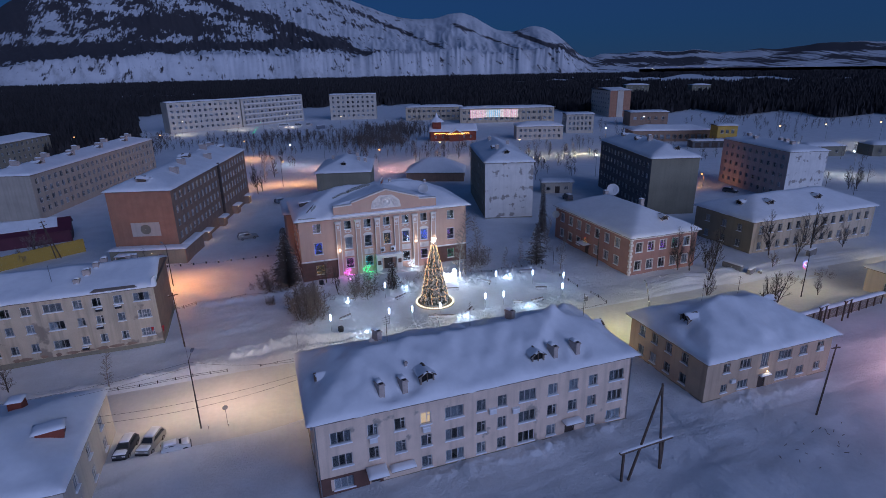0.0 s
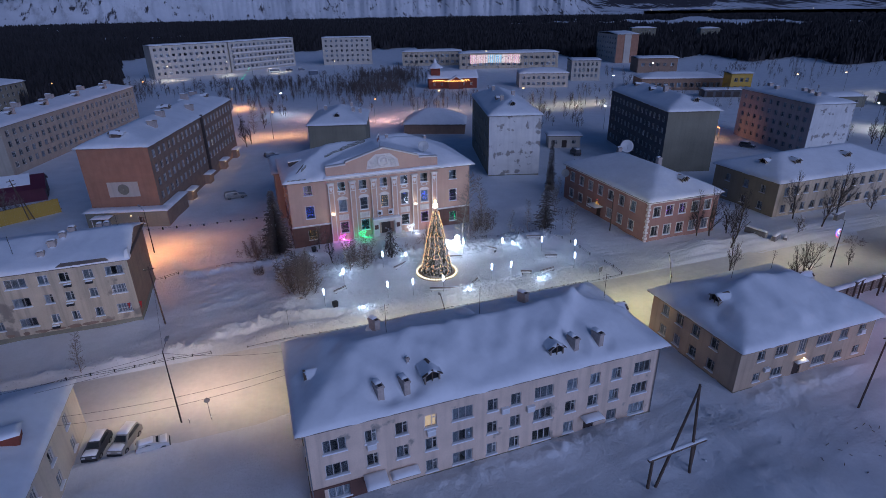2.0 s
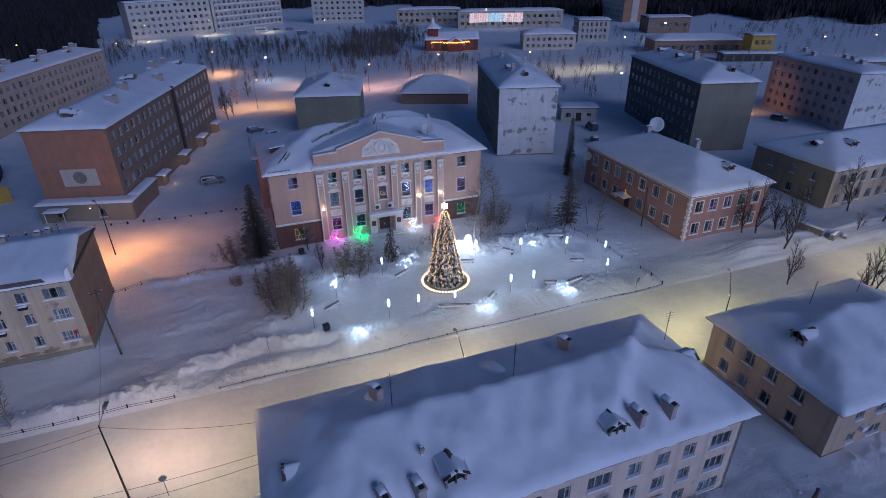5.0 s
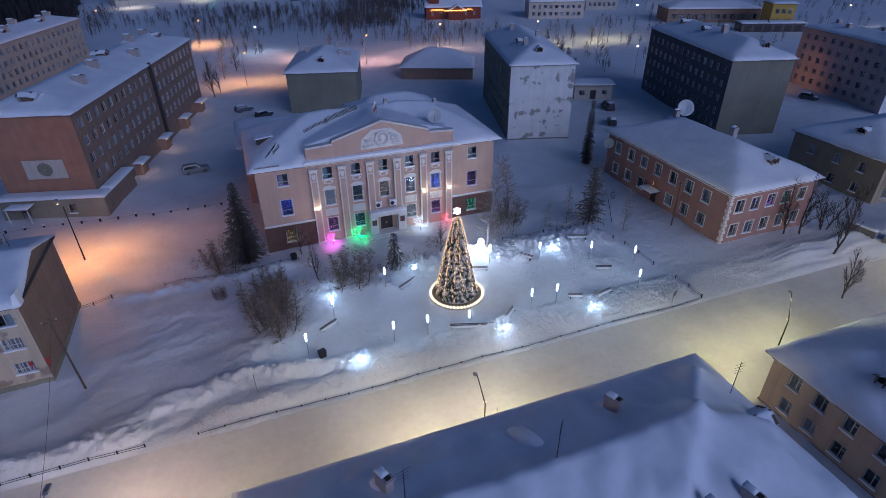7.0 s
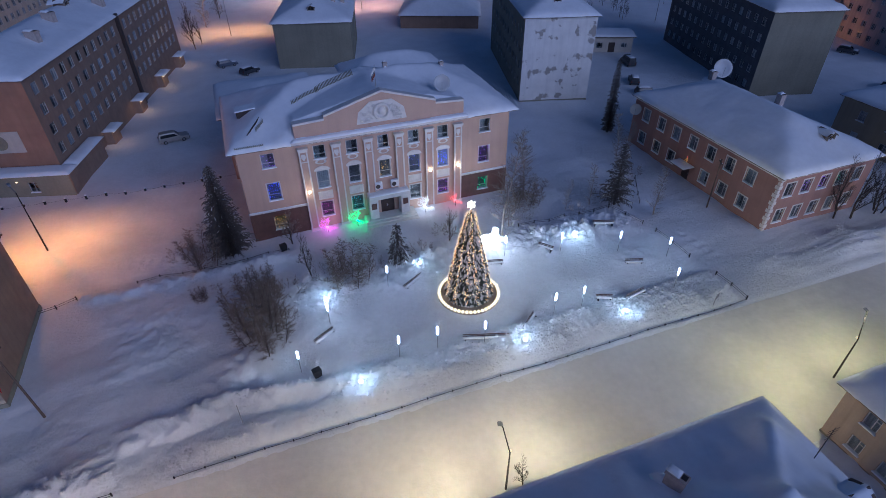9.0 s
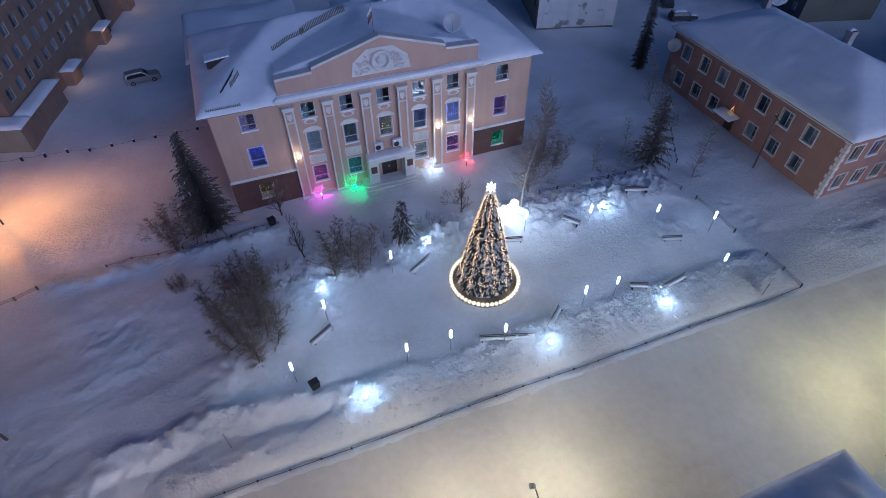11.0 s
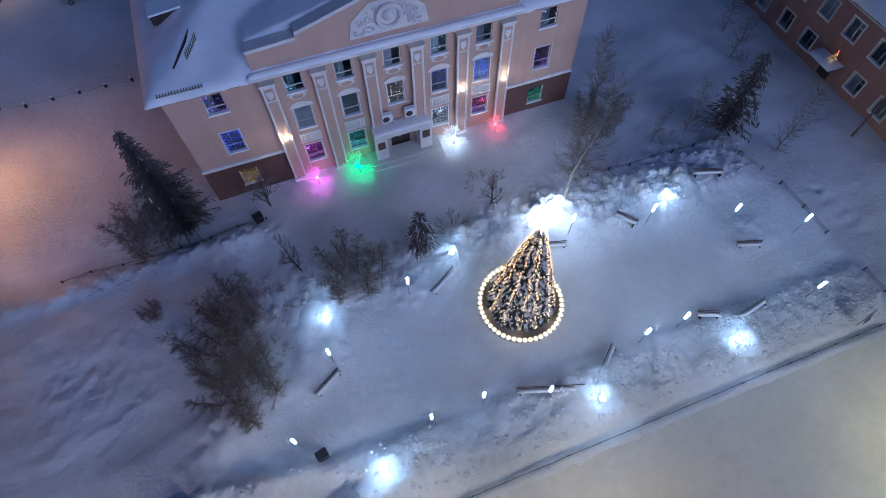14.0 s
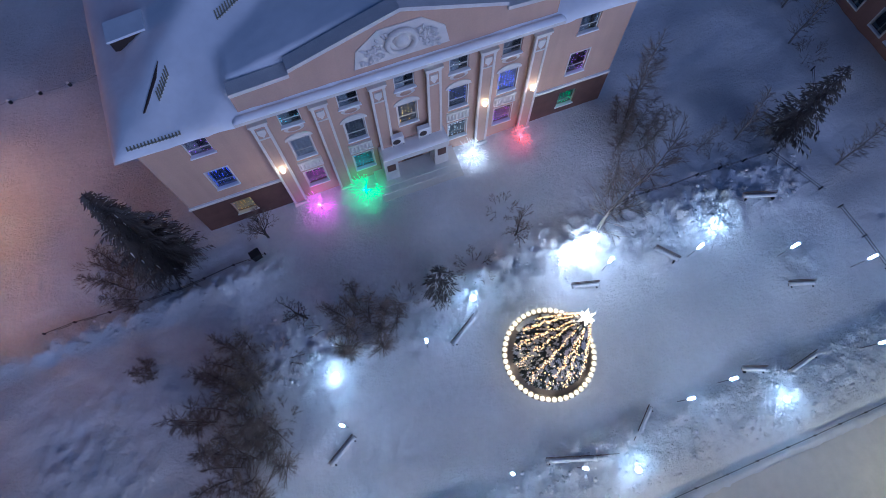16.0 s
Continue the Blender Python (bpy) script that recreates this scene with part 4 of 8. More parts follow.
def culture_house():
    X0, Y0, W, D, H = 7.9, 109.0, 35.8, 17.5, 13.0
    c = 17.95                                                 # middle of the portico, local
    STEP = 4.08
    LEFT, RIGHT = 3.55, 32.2
    bays = [c + STEP * k for k in (-2, -1, 0, 1, 2)]
    ops = []
    for i, u in enumerate(bays):
        ops.append((u, 10.3, 1.5, 1.8, "one"))
        ops.append((u, 6.15, 1.5, 2.45, "one"))
        ops.append((u, 0.35, 1.9, 2.9, "door") if i == 2 else (u, 1.85, 1.6, 2.2, "one"))
    for u in (LEFT, RIGHT):
        ops += [(u, 10.15, 1.6, 1.9, "one"), (u, 5.6, 1.6, 2.45, "one"), (u, 1.25, 1.6, 2.0, "one")]
    house = thing("culture_house", "peach plastered house of culture with white pilasters and snowy roof", "public building", pose(X0, Y0, 0))
    lights = {(0, 10.3): ("cyan", 7), (1, 1.85): ("cyan", 26), (0, 1.85): ("magenta", 30), (3, 6.15): ("blue", 14), (2, 6.15): ("amber", 22), (4, 6.15): ("blue", 60),
              (3, 1.85): ("white", 30), (4, 1.85): ("violet", 30), (3, 10.3): ("white", 5)}
    side_lights = {(LEFT, 10.15): ("violet", 12), (LEFT, 5.6): ("blue", 70), (LEFT, 1.25): ("amber", 44), (RIGHT, 5.6): ("violet", 26), (RIGHT, 1.25): ("green", 40), (RIGHT, 10.15): ("white", 4)}
    for side, m in sides(W, D).items():
        o = ops if side == "front" else []
        if side in ("left", "right"):
            o = [(u, z, 1.5, 2.0, "one") for u in columns(1, D - 1, 4) for z in (2.0, 6.2, 10.2)]
        holes = [(u - ww / 2, u + ww / 2, z, z + hh) for u, z, ww, hh, _ in o]
        part("wall", wall_mesh(W if side in ("front", "back") else D, H, holes, PEACH), parent=house, m=m)
        for u, z, ww, hh, style in o:
            if style == "door":
                dr = part("door", Mesh().box(-ww / 2, 0.3, 0, ww / 2, 0.36, hh), DOOR, house, "dark double entrance door", m @ pose(u, 0, z))
                part("handle", Mesh().box(-0.1, 0.24, 1.0, 0.1, 0.3, 1.3), STEEL, dr)
                continue
            bay = next((i for i, b in enumerate(bays) if abs(b - u) < 0.01), None)
            gl = lights.get((bay, z)) if side == "front" else None
            if side == "front" and bay is None:
                gl = side_lights.get((u, z))
            # pale cloth behind tall and top panes also imitates their reflected sky
            window(house, m @ pose(u, 0, z), ww, hh, style, 2, casing=0.0 if z > 10 else 0.09, curtain="full" if 6 < z < 7 and bay is not None else ("half" if z > 10 else ""), garland=gl)
    part("floor_slab", Mesh().box(0.36, 0.36, H - 0.3, W - 0.36, D - 0.36, H - 0.2), INSIDE, house)
    part("inner_wall", Mesh().box(2.2, 2.2, 0.1, W - 2.2, D - 2.2, H - 0.32), INSIDE, house)
    # brown plinth panels at both ends, with a window opening each
    for a, b, u in ((-0.06, c - 10.7, LEFT), (c + 10.7, W + 0.06, RIGHT)):
        pm = wall_mesh(b - a, 4.05, [(u - 0.8 - a, u + 0.8 - a, 1.25, 3.25)], PLINTH, 0.06, -0.5, caps=True)
        part("plinth", pm, None, house, "brown tiled plinth", pose(a, -0.064, 0))
        part("band", Mesh().box(a - 0.06, -0.16, 4.05, b, 0, 4.24), TRIM, house)
        part("band_snow", Mesh().box(a - 0.05, -0.15, 4.24, b, 0, 4.32), ROOF_SNOW, house)
    part("plinth", Mesh().box(-0.08, 0.06, -0.5, -0.004, D, 4.05), PLINTH, house)
    part("plinth", Mesh().box(W + 0.004, 0.06, -0.5, W + 0.08, D, 4.05), PLINTH, house)
    # pilasters
    for k in range(6):
        u = c + STEP * (k - 2.5)
        p = part("pilaster", Mesh().box(u - 0.46, -0.42, -0.3, u + 0.46, 0.0, 11.9), PEACH, house)
        for e in (-1, 1):
            part("border", Mesh().box(u + e * 0.46 - 0.09, -0.48, 0.5, u + e * 0.46 + 0.09, -0.30, 11.75), TRIM, p)
        part("panel", wall_mesh(0.92, 1.5, [(0.1, 0.82, 0.12, 1.38)], TRIM, 0.05, caps=True), None, p, m=pose(u - 0.46, -0.472, 10.25))
        part("capital", Mesh().box(u - 0.58, -0.56, 11.75, u + 0.58, 0.0, 11.98).box(u - 0.66, -0.64, 11.98, u + 0.66, 0, 12.16), TRIM, p)
        part("base", Mesh().box(u - 0.60, -0.56, -0.4, u + 0.60, 0.0, 0.55), TRIM, p)
        part("shield", Mesh().prism([(u - 0.27, 11.35), (u + 0.27, 11.35), (u + 0.27, 10.9), (u, 10.5), (u - 0.27, 10.9)], -0.50, -0.42), TRIM, p)
        if k in (0, 4, 5):
            w = part("wall_lamp", Mesh().lathe([(0.05, 0.0), (0.16, 0.06), (0.18, 0.3), (0.05, 0.36)], 10, u, -0.6, 5.95), SCONCE, p, "glowing warm wall lamp")
            part("bracket", Mesh().box(u - 0.05, -0.6, 5.8, u + 0.05, -0.42, 5.95), IRON, w)
    # window dressings: arches, balustrades and oval frames
    for i, u in enumerate(bays):
        n = 14
        ring = [(r, math.pi * q / n, y) for q in range(n + 1) for r, y in ((0.78, -0.07), (1.02, -0.07), (1.02, 0.0), (0.78, 0.0))]
        arch = Mesh().add([(u + r * math.cos(a), y, 8.62 + 0.62 * r * math.sin(a)) for r, a, y in ring],
                          [(4 * q + k, 4 * q + (k + 1) % 4, 4 * q + 4 + (k + 1) % 4, 4 * q + 4 + k) for q in range(n) for k in range(4)] + [(0, 1, 2, 3), (4 * n + 3, 4 * n + 2, 4 * n + 1, 4 * n)])
        part("arch", arch, TRIM, house)
        part("tympanum", Mesh().add([(u, -0.03, 8.64)] + [(u + 0.8 * math.cos(math.pi * q / 12), -0.03, 8.62 + 0.5 * math.sin(math.pi * q / 12)) for q in range(13)],
                                    [(0, q + 1, q + 2) for q in range(12)]), TRIM, house)
        part("medallion", Mesh().add([(u + r * math.cos(a), -0.03 - (0.05 if r < 0.5 else 0), 9.86 + 0.5 * r * math.sin(a)) for r in (0.72, 0.45) for a in np.linspace(0, 2 * math.pi, 17)[:-1]],
                                     [(q, (q + 1) % 16, 16 + (q + 1) % 16, 16 + q) for q in range(16)]), TRIM, house)
        if i != 2:
            bal = part("balustrade", Mesh().box(u - 0.95, -0.16, 5.45, u + 0.95, 0, 5.62).box(u - 0.95, -0.16, 4.5, u + 0.95, 0, 4.63).box(u - 0.95, -0.05, 4.63, u + 0.95, -0.002, 5.45), TRIM, house)
            for q in range(6):
                part("baluster", shared("baluster", lambda: Mesh().lathe([(0.06, 0), (0.1, 0.3), (0.06, 0.65), (0.08, 0.82)], 8).data("baluster", TRIM)), parent=bal, m=pose(u - 0.75 + 0.3 * q, -0.1, 4.63))
    # cornice, attic and pediment
    part("cornice", Mesh().box(c - 11.1, -0.7, 12.75, c + 11.1, 0, 12.95).box(c - 11.4, -0.95, 12.95, c + 11.4, 0, 13.25), TRIM, house)
    part("cornice_snow", closed_cap(list(np.linspace(c - 11.4, c + 11.4, 70)), list(np.linspace(-0.97, -0.36, 6)), 13.25, 0.3), ROOF_SNOW, house, smooth=True)
    L, R = c - 10.85, c + 10.95
    outline = [(L, 13.25), (R, 13.25), (R, 15.15), (R - 3.85, 15.35), (R - 3.85, 15.75), (c + 0.1, 17.85), (L + 3.75, 15.75), (L + 3.75, 15.35), (L, 15.15)]
    part("pediment", Mesh().prism(outline, -0.35, 0.35), PEACH, house, "peach pediment with stepped ends")
    coping = Mesh()
    for a, b in zip(outline[2:], outline[3:]):
        dx, dz = b[0] - a[0], b[1] - a[1]
        if abs(dx) > 0.1:
            coping.add([(a[0], -0.55, a[1]), (b[0], -0.55, b[1]), (b[0], 0.5, b[1]), (a[0], 0.5, a[1]), (a[0], -0.5, a[1] + 0.24), (b[0], -0.5, b[1] + 0.24), (b[0], 0.5, b[1] + 0.24), (a[0], 0.5, a[1] + 0.24)],
                       [(3, 2, 1, 0), (4, 5, 6, 7), (0, 1, 5, 4), (1, 2, 6, 5), (2, 3, 7, 6), (3, 0, 4, 7)])
    part("coping", coping, TRIM, house)
    # sculpted panel: sheaves fanning out from a round wreath
    rng = random.Random(40)
    part("relief_panel", Mesh().prism([(c - 3.2, 14.1), (c + 3.2, 14.1), (c + 2.9, 15.6), (c + 1.4, 16.8), (c - 1.4, 16.8), (c - 2.9, 15.6)], -0.41, -0.352), TRIM, house)
    for e in (-1, 1):
        leaf = Mesh()
        for k in range(46):
            a0, r0 = rng.uniform(-0.15, 1.25), rng.uniform(1.0, 2.4)
            x0, z0 = c + e * r0 * math.cos(a0) * 1.05, 15.0 + r0 * math.sin(a0) * 0.72 - 0.45
            L0, w0, tilt = rng.uniform(0.3, 0.65), rng.uniform(0.09, 0.17), a0 + rng.uniform(-0.5, 0.7)
            dx, dz, nx, nz = e * math.cos(tilt) * L0, math.sin(tilt) * L0, -math.sin(tilt) * w0, e * math.cos(tilt) * w0
            zt = max(abs(z0 + dz - 15.4), abs(z0 - 15.4))
            if zt > 1.3:
                continue
            leaf.add([(x0, -0.42, z0), (x0 + dx * 0.5 + nx, -0.45, z0 + dz * 0.5 + nz), (x0 + dx, -0.47, z0 + dz), (x0 + dx * 0.5 - nx, -0.45, z0 + dz * 0.5 - nz), (x0 + dx * 0.5, -0.62, z0 + dz * 0.5)],
                     [(0, 1, 4), (1, 2, 4), (2, 3, 4), (3, 0, 4)])
        tagged(part("relief", leaf, TRIM, house, "white sculpted sheaf of leaves"), kind="stuff")
    part("wreath", Mesh().add([((0.92 + 0.2 * math.cos(b)) * math.cos(a) + c, -0.52 + 0.2 * math.sin(b), 15.45 + (0.92 + 0.2 * math.cos(b)) * math.sin(a)) for a in np.linspace(0, 2 * math.pi, 25)[:-1] for b in np.linspace(0, 2 * math.pi, 7)[:-1]],
                              [(i * 6 + j, ((i + 1) % 24) * 6 + j, ((i + 1) % 24) * 6 + (j + 1) % 6, i * 6 + (j + 1) % 6) for i in range(24) for j in range(6)]), TRIM, house, smooth=True)
    part("boss", Mesh().lathe([(0.5, 0.0), (0.46, 0.16), (0.3, 0.28), (0.0, 0.34)], 18).data("boss", TRIM, True), None, house, m=pose(c, -0.42, 15.5, 90))
    # entrance porch
    can = part("canopy", Mesh().box(c - 2.8, -1.5, 3.55, c + 2.8, 0, 4.1), TRIM, house, "white entrance canopy")
    part("snow_cap", closed_cap(list(np.linspace(c - 2.8, c + 2.8, 20)), list(np.linspace(-1.5, -0.02, 7)), 4.1, 0.18), ROOF_SNOW, can, smooth=True)
    for u in (c - 2.2, c + 2.2):
        pl = part("porch_pier", Mesh().box(u - 0.6, -1.3, -0.3, u + 0.6, 0, 3.55), TRIM, house, "white porch pier")
        part("sign_board", Mesh().box(u - 0.36, -1.35, 2.1, u + 0.36, -1.304, 3.0), PLINTH, pl)
    for u in (c - 1.2, c + 1.0):
        ac = part("air_conditioner", Mesh().box(u - 0.5, -0.75, 4.75, u + 0.5, -0.3, 5.6), WHITEPAINT, house, "white air conditioner unit")
        part("fan_grille", Mesh().add([(u - 0.12 + 0.32 * math.cos(a), -0.76, 5.17 + 0.32 * math.sin(a)) for a in np.linspace(0, 2 * math.pi, 15)[:-1]], [tuple(range(14))]), DOOR, ac)
        for e in (-0.42, 0.42):
            part("bracket", Mesh().box(u + e - 0.035, -0.77, 4.63, u + e + 0.035, 0, 4.74), STEEL, ac)
        part("snow_cap", Mesh().box(u - 0.48, -0.73, 5.6, u + 0.48, -0.32, 5.7), ROOF_SNOW, ac)
    for k in range(4):
        part("step", Mesh().box(c - 3.6, -2.4 - 0.6 * k, -0.3, c + 3.6, -1.8 - 0.6 * k + 0.004, 0.56 - 0.11 * k), ROAD_SNOW, house)
    part("step", Mesh().box(c - 3.6, -1.8, -0.3, c + 3.6, 0, 0.66), ROAD_SNOW, house)
    eaves(house, W, D, H, 0.8)
    # hip roof crossed by the low gable behind the pediment
    _, top = snow_roof(house, W, D, H, 4.35, "hip", 0.9, 0.4, seed=2.0, lump=0.22,
                       cross=lambda u, v: 17.72 - 0.232 * abs(u - c) if 0.45 < v < 11 and abs(u - c) < 10.8 else 0.0)
    dish(house, pose(c + 9.0, 2.4, 16.75, 62, 0, -20), 1.05)
    part("dish_post", Mesh().rod((c + 9.0, 2.7, 14.6), (c + 9.0, 2.7, 16.1), 0.06, 0.06, 6), STEEL, house)
    pole = part("flagpole", Mesh().rod((c - 0.2, 0.6, 17.4), (c - 0.2, 0.6, 20.8), 0.04, 0.03, 6), STEEL, house)
    for mat, z in ((WHITEPAINT, 20.2), (BLUEGREY, 19.85), (REDLOG, 19.5)):
        m = Mesh()
        for i in range(4):
            m.box(c - 0.24 - 0.12 * (i + 1), 0.3 + 0.05 * (i % 2), z - 0.2 * i, c - 0.24 - 0.12 * i, 0.33 + 0.05 * (i % 2), z + 0.34 - 0.2 * i)
        part("flag_stripe", m, mat, pole)
    # slatted snow fences, a torn edge of bare roof and a hatch
    for (u0, v0), (u1, v1), size in (((7.9, 4.9), (11.5, 6.2), 0.55), ((11.2, 5.9), (16.5, 8.2), 0.95), ((3.0, 1.5), (4.0, 2.7), 0.6), ((0.2, -0.55), (3.4, -0.55), 0.25)):
        n = int(math.hypot(u1 - u0, v1 - v0) / 0.2)
        pts = [(u0 + (u1 - u0) * k / n, v0 + (v1 - v0) * k / n) for k in range(n + 1)]
        guard = part("snow_guard", tube([(u, v, top(u, v) + 0.10) for u, v in pts], 0.03), GREYWALL, house, "frosted slatted snow fence")
        slat = shared(("guardslat", size), lambda: Mesh().box(-0.04, -0.02, -0.05, 0.04, size, 0.03).data("slat", GREYWALL))
        for u, v in pts:
            part("slat", slat, parent=guard, m=pose(u, v, top(u, v) + 0.05, 24, 0, 0))
    bare = [(1.85, 1.1), (1.95, 1.1), (3.3, 2.75), (3.72, 3.6)]
    part("bare_edge", Mesh().add([(u, v, top(u, v) + h) for h in (-0.1, 0.07) for u, v in bare], [(4, 5, 6, 7), (0, 1, 5, 4), (1, 2, 6, 5), (2, 3, 7, 6), (3, 0, 4, 7)]), DOOR, house, "dark bare strip of sheet roofing")
    hz = top(2.2, 6.2)
    hatch = part("roof_hatch", Mesh().prism([(-1.1, -0.5), (-0.5, -0.6), (1.2, 0.35), (1.2, 0.5), (-1.1, 0.25)], 0, 1.4), DOOR, house, "dark sloping roof hatch", pose(2.2, 6.2, hz + 0.1))
    part("snow_cap", Mesh().prism([(-1.2, 0.25), (1.3, 0.5), (1.3, 0.66), (-1.2, 0.42)], -0.08, 1.6), ROOF_SNOW, hatch)
    for u, v in ((c + 3.2, 8.9), (c + 11.5, 9.5)):
        chimney(house, u, v, top(u, v), 0.5, 0.6)
    return house


culture_house()
building("culture_house_wing", "low snowy rear wing of the house of culture", 6.6, 127.0, 0, 14, 14, 10.2, PEACH, {"left": [(u, z, 1.4, 1.7, "one") for u in columns(1, 12, 4) for z in (2, 6)]}, rise=2.0, over=0.7)
building("culture_house_hall", "snowy auditorium hall behind the house of culture", 26, 127.2, 0, 15.5, 9, 12.4, PEACH, {"right": [(u, 6, 1.4, 1.9, "one") for u in columns(1, 8, 3)]}, rise=2.6, over=0.7)

# --- three-storey block beside the street ---


def front_block():
    X0, Y0, W, D, H = 3.6, 47.65, 37.0, 13.6, 9.3
    cols = [(6.1, 2.1), (9.35, 1.1), (12.2, 1.2), (15.0, 1.2), (18.2, 2.1), (21.3, 1.1), (23.8, 1.1), (26.9, 2.1), (30.1, 1.2), (32.8, 1.2), (35.4, 1.2), (38.6, 2.0)]
    ops = []
    for x, ww in cols:
        for z in (0.65, 3.35, 6.1):
            if z < 1 and (9 < x < 12.5):
                continue
            if z < 1 and abs(x - 32.8) < 0.1:
                continue
            ops.append((x - X0, z, ww, 1.45, "three" if ww > 1.5 else "two"))
    ops.append((32.6 - X0, -0.1, 1.3, 2.1, "door"))
    ops.append((9.4 - X0, -0.1, 1.1, 2.1, "door"))
    o = {"front": ops, "left": [(u, z, 1.2, 1.45, "two") for u in (4.0, 9.6) for z in (3.35, 6.1)], "right": [(u, z, 1.2, 1.45, "two") for u in (4.0, 9.6) for z in (0.65, 3.35, 6.1)]}
    def drift(u, v):
        z = crest_line(u, v, (25.6, 2.6), (30.0, 6.9), 0.75, 0.8, 2.4) + crest_line(u, v, (30.2, 7.2), (34.6, 11.4), 0.45, 0.6, 1.4) + crest_line(u, v, (30.4, 6.6), (36.0, 5.4), 0.5, 1.2, 0.7)
        z += crest_line(u, v, (12.3, 2.6), (10.6, 5.8), 0.6, 1.3, 0.7) + crest_line(u, v, (8.2, 2.0), (4.6, 6.4), 0.4, 1.6, 0.8)
        for k, (u0, v0, du) in enumerate(((17.0, 1.6, 2.6), (20.2, 2.4, 2.9), (23.0, 3.2, 2.4), (14.8, 3.2, 2.2))):
            z += crest_line(u, v, (u0, v0), (u0 + du, 6.4), 0.22 + 0.06 * (k % 2), 0.7, 1.5)
        for uc in (7.0, 9.4, 27.0, 29.8):
            z -= 0.35 * math.exp(-((u - uc - 0.9) / 0.7) ** 2 - ((v - 0.9) / 0.9) ** 2) - 0.25 * math.exp(-((u - uc + 0.7) / 0.5) ** 2 - ((v - 2.0) / 1.4) ** 2)
        return z

    h, top = building("apartment_block", "cream three-storey apartment block with snow-laden hip roof", X0, Y0, 0, W, D, H, CREAM, o, rise=3.1, detail=2, lump=0.42, res=0.4, plinth=0.35, category="apartment block", over=0.7, drift=drift)
    part("shop_cladding", wall_mesh(6.6, 2.35, [(1.2, 3.5, 0.65, 2.1), (5.15, 6.25, -0.1, 2.0)], PLINTH, 0.06, -0.5, caps=True), None, h, "brown shop cladding", pose(-0.06, -0.1, 0))
    canopy(h, pose(9.4 - X0, 0, 2.45), 2.0, 1.9)
    canopy(h, pose(12.2 - X0, 0, 2.0), 2.6, 1.1)
    canopy(h, pose(32.6 - X0, 0, 2.3), 2.2, 1.1)
    for x, y in ((10.6, 49.0), (13.0, 48.9), (30.6, 49.0), (33.4, 48.9)):
        chimney(h, x - X0, y - Y0, top(x - X0, y - Y0), 0.6, 1.15, 2.0, 12)
    for x, y in ((15.6, 48.6), (28.6, 48.6)):
        dormer(h, x - X0, y - Y0, top(x - X0, y - Y0) - 0.1)
    dormer(h, 40.1 - X0, 53.8 - Y0, top(40.1 - X0, 53.8 - Y0) - 0.35, 90, 1.4)
    dormer(h, 4.7 - X0, 53.7 - Y0, top(4.7 - X0, 53.7 - Y0) - 0.55, -90, 1.1)
    for x, y in ((12.2, 57.0), (29.6, 58.0)):
        chimney(h, x - X0, y - Y0, top(x - X0, y - Y0), 0.6, 1.3, 1.9, 24)
    mound = part("snow_mound", Mesh().lathe([(2.0, -0.7), (1.6, 0.0), (1.0, 0.42), (0.4, 0.6), (0.0, 0.63)], 16), ROOF_SNOW, h, "snow heaped over a vent", pose(22.6 - X0, 57.3 - Y0, top(22.6 - X0, 57.3 - Y0) - 0.1, 0, 0, 20) @ Matrix.Diagonal((0.5, 1.15, 1.0, 1.0)), smooth=True)
    for x, y in ((13.0, 55.2), (22.8, 54.6), (39.6, 56.6)):
        antenna(h, x - X0, y - Y0, top(x - X0, y - Y0), 3.2)
    chimney(h, 14.0 - X0, 51.2 - Y0, top(14.0 - X0, 51.2 - Y0), 0.25, 0.6)
    for x, z in ((9.35, 5.5), (15.0, 5.3), (25.4, 5.0), (22.6, 5.6)):
        ac = part("air_conditioner", Mesh().box(x - X0 - 0.4, -0.35, z, x - X0 + 0.4, -0.03, z + 0.55), WHITEPAINT, h)
        part("snow_cap", Mesh().box(x - X0 - 0.42, -0.37, z + 0.55, x - X0 + 0.42, -0.02, z + 0.66), ROOF_SNOW, ac)
    # the cloth itself emits the warm light; no lamp burns behind it
    lit = part("curtain", shared(("lit", 1.2), lambda: Mesh().box(-0.55, 0.3, 0.05, 0.55, 0.32, 1.4).data("curtain", LITROOM)), parent=h, label="warm lit curtain", m=pose(15.0 - X0, 0, 6.1))
    part("downpipe", Mesh().rod((0.12, -0.1, 0), (0.12, -0.1, H - 0.2), 0.06, 0.06, 6), STEEL, h)
    part("downpipe", Mesh().rod((W - 0.12, -0.1, 0), (W - 0.12, -0.1, H - 0.2), 0.06, 0.06, 6), STEEL, h)
    return h


front_block()


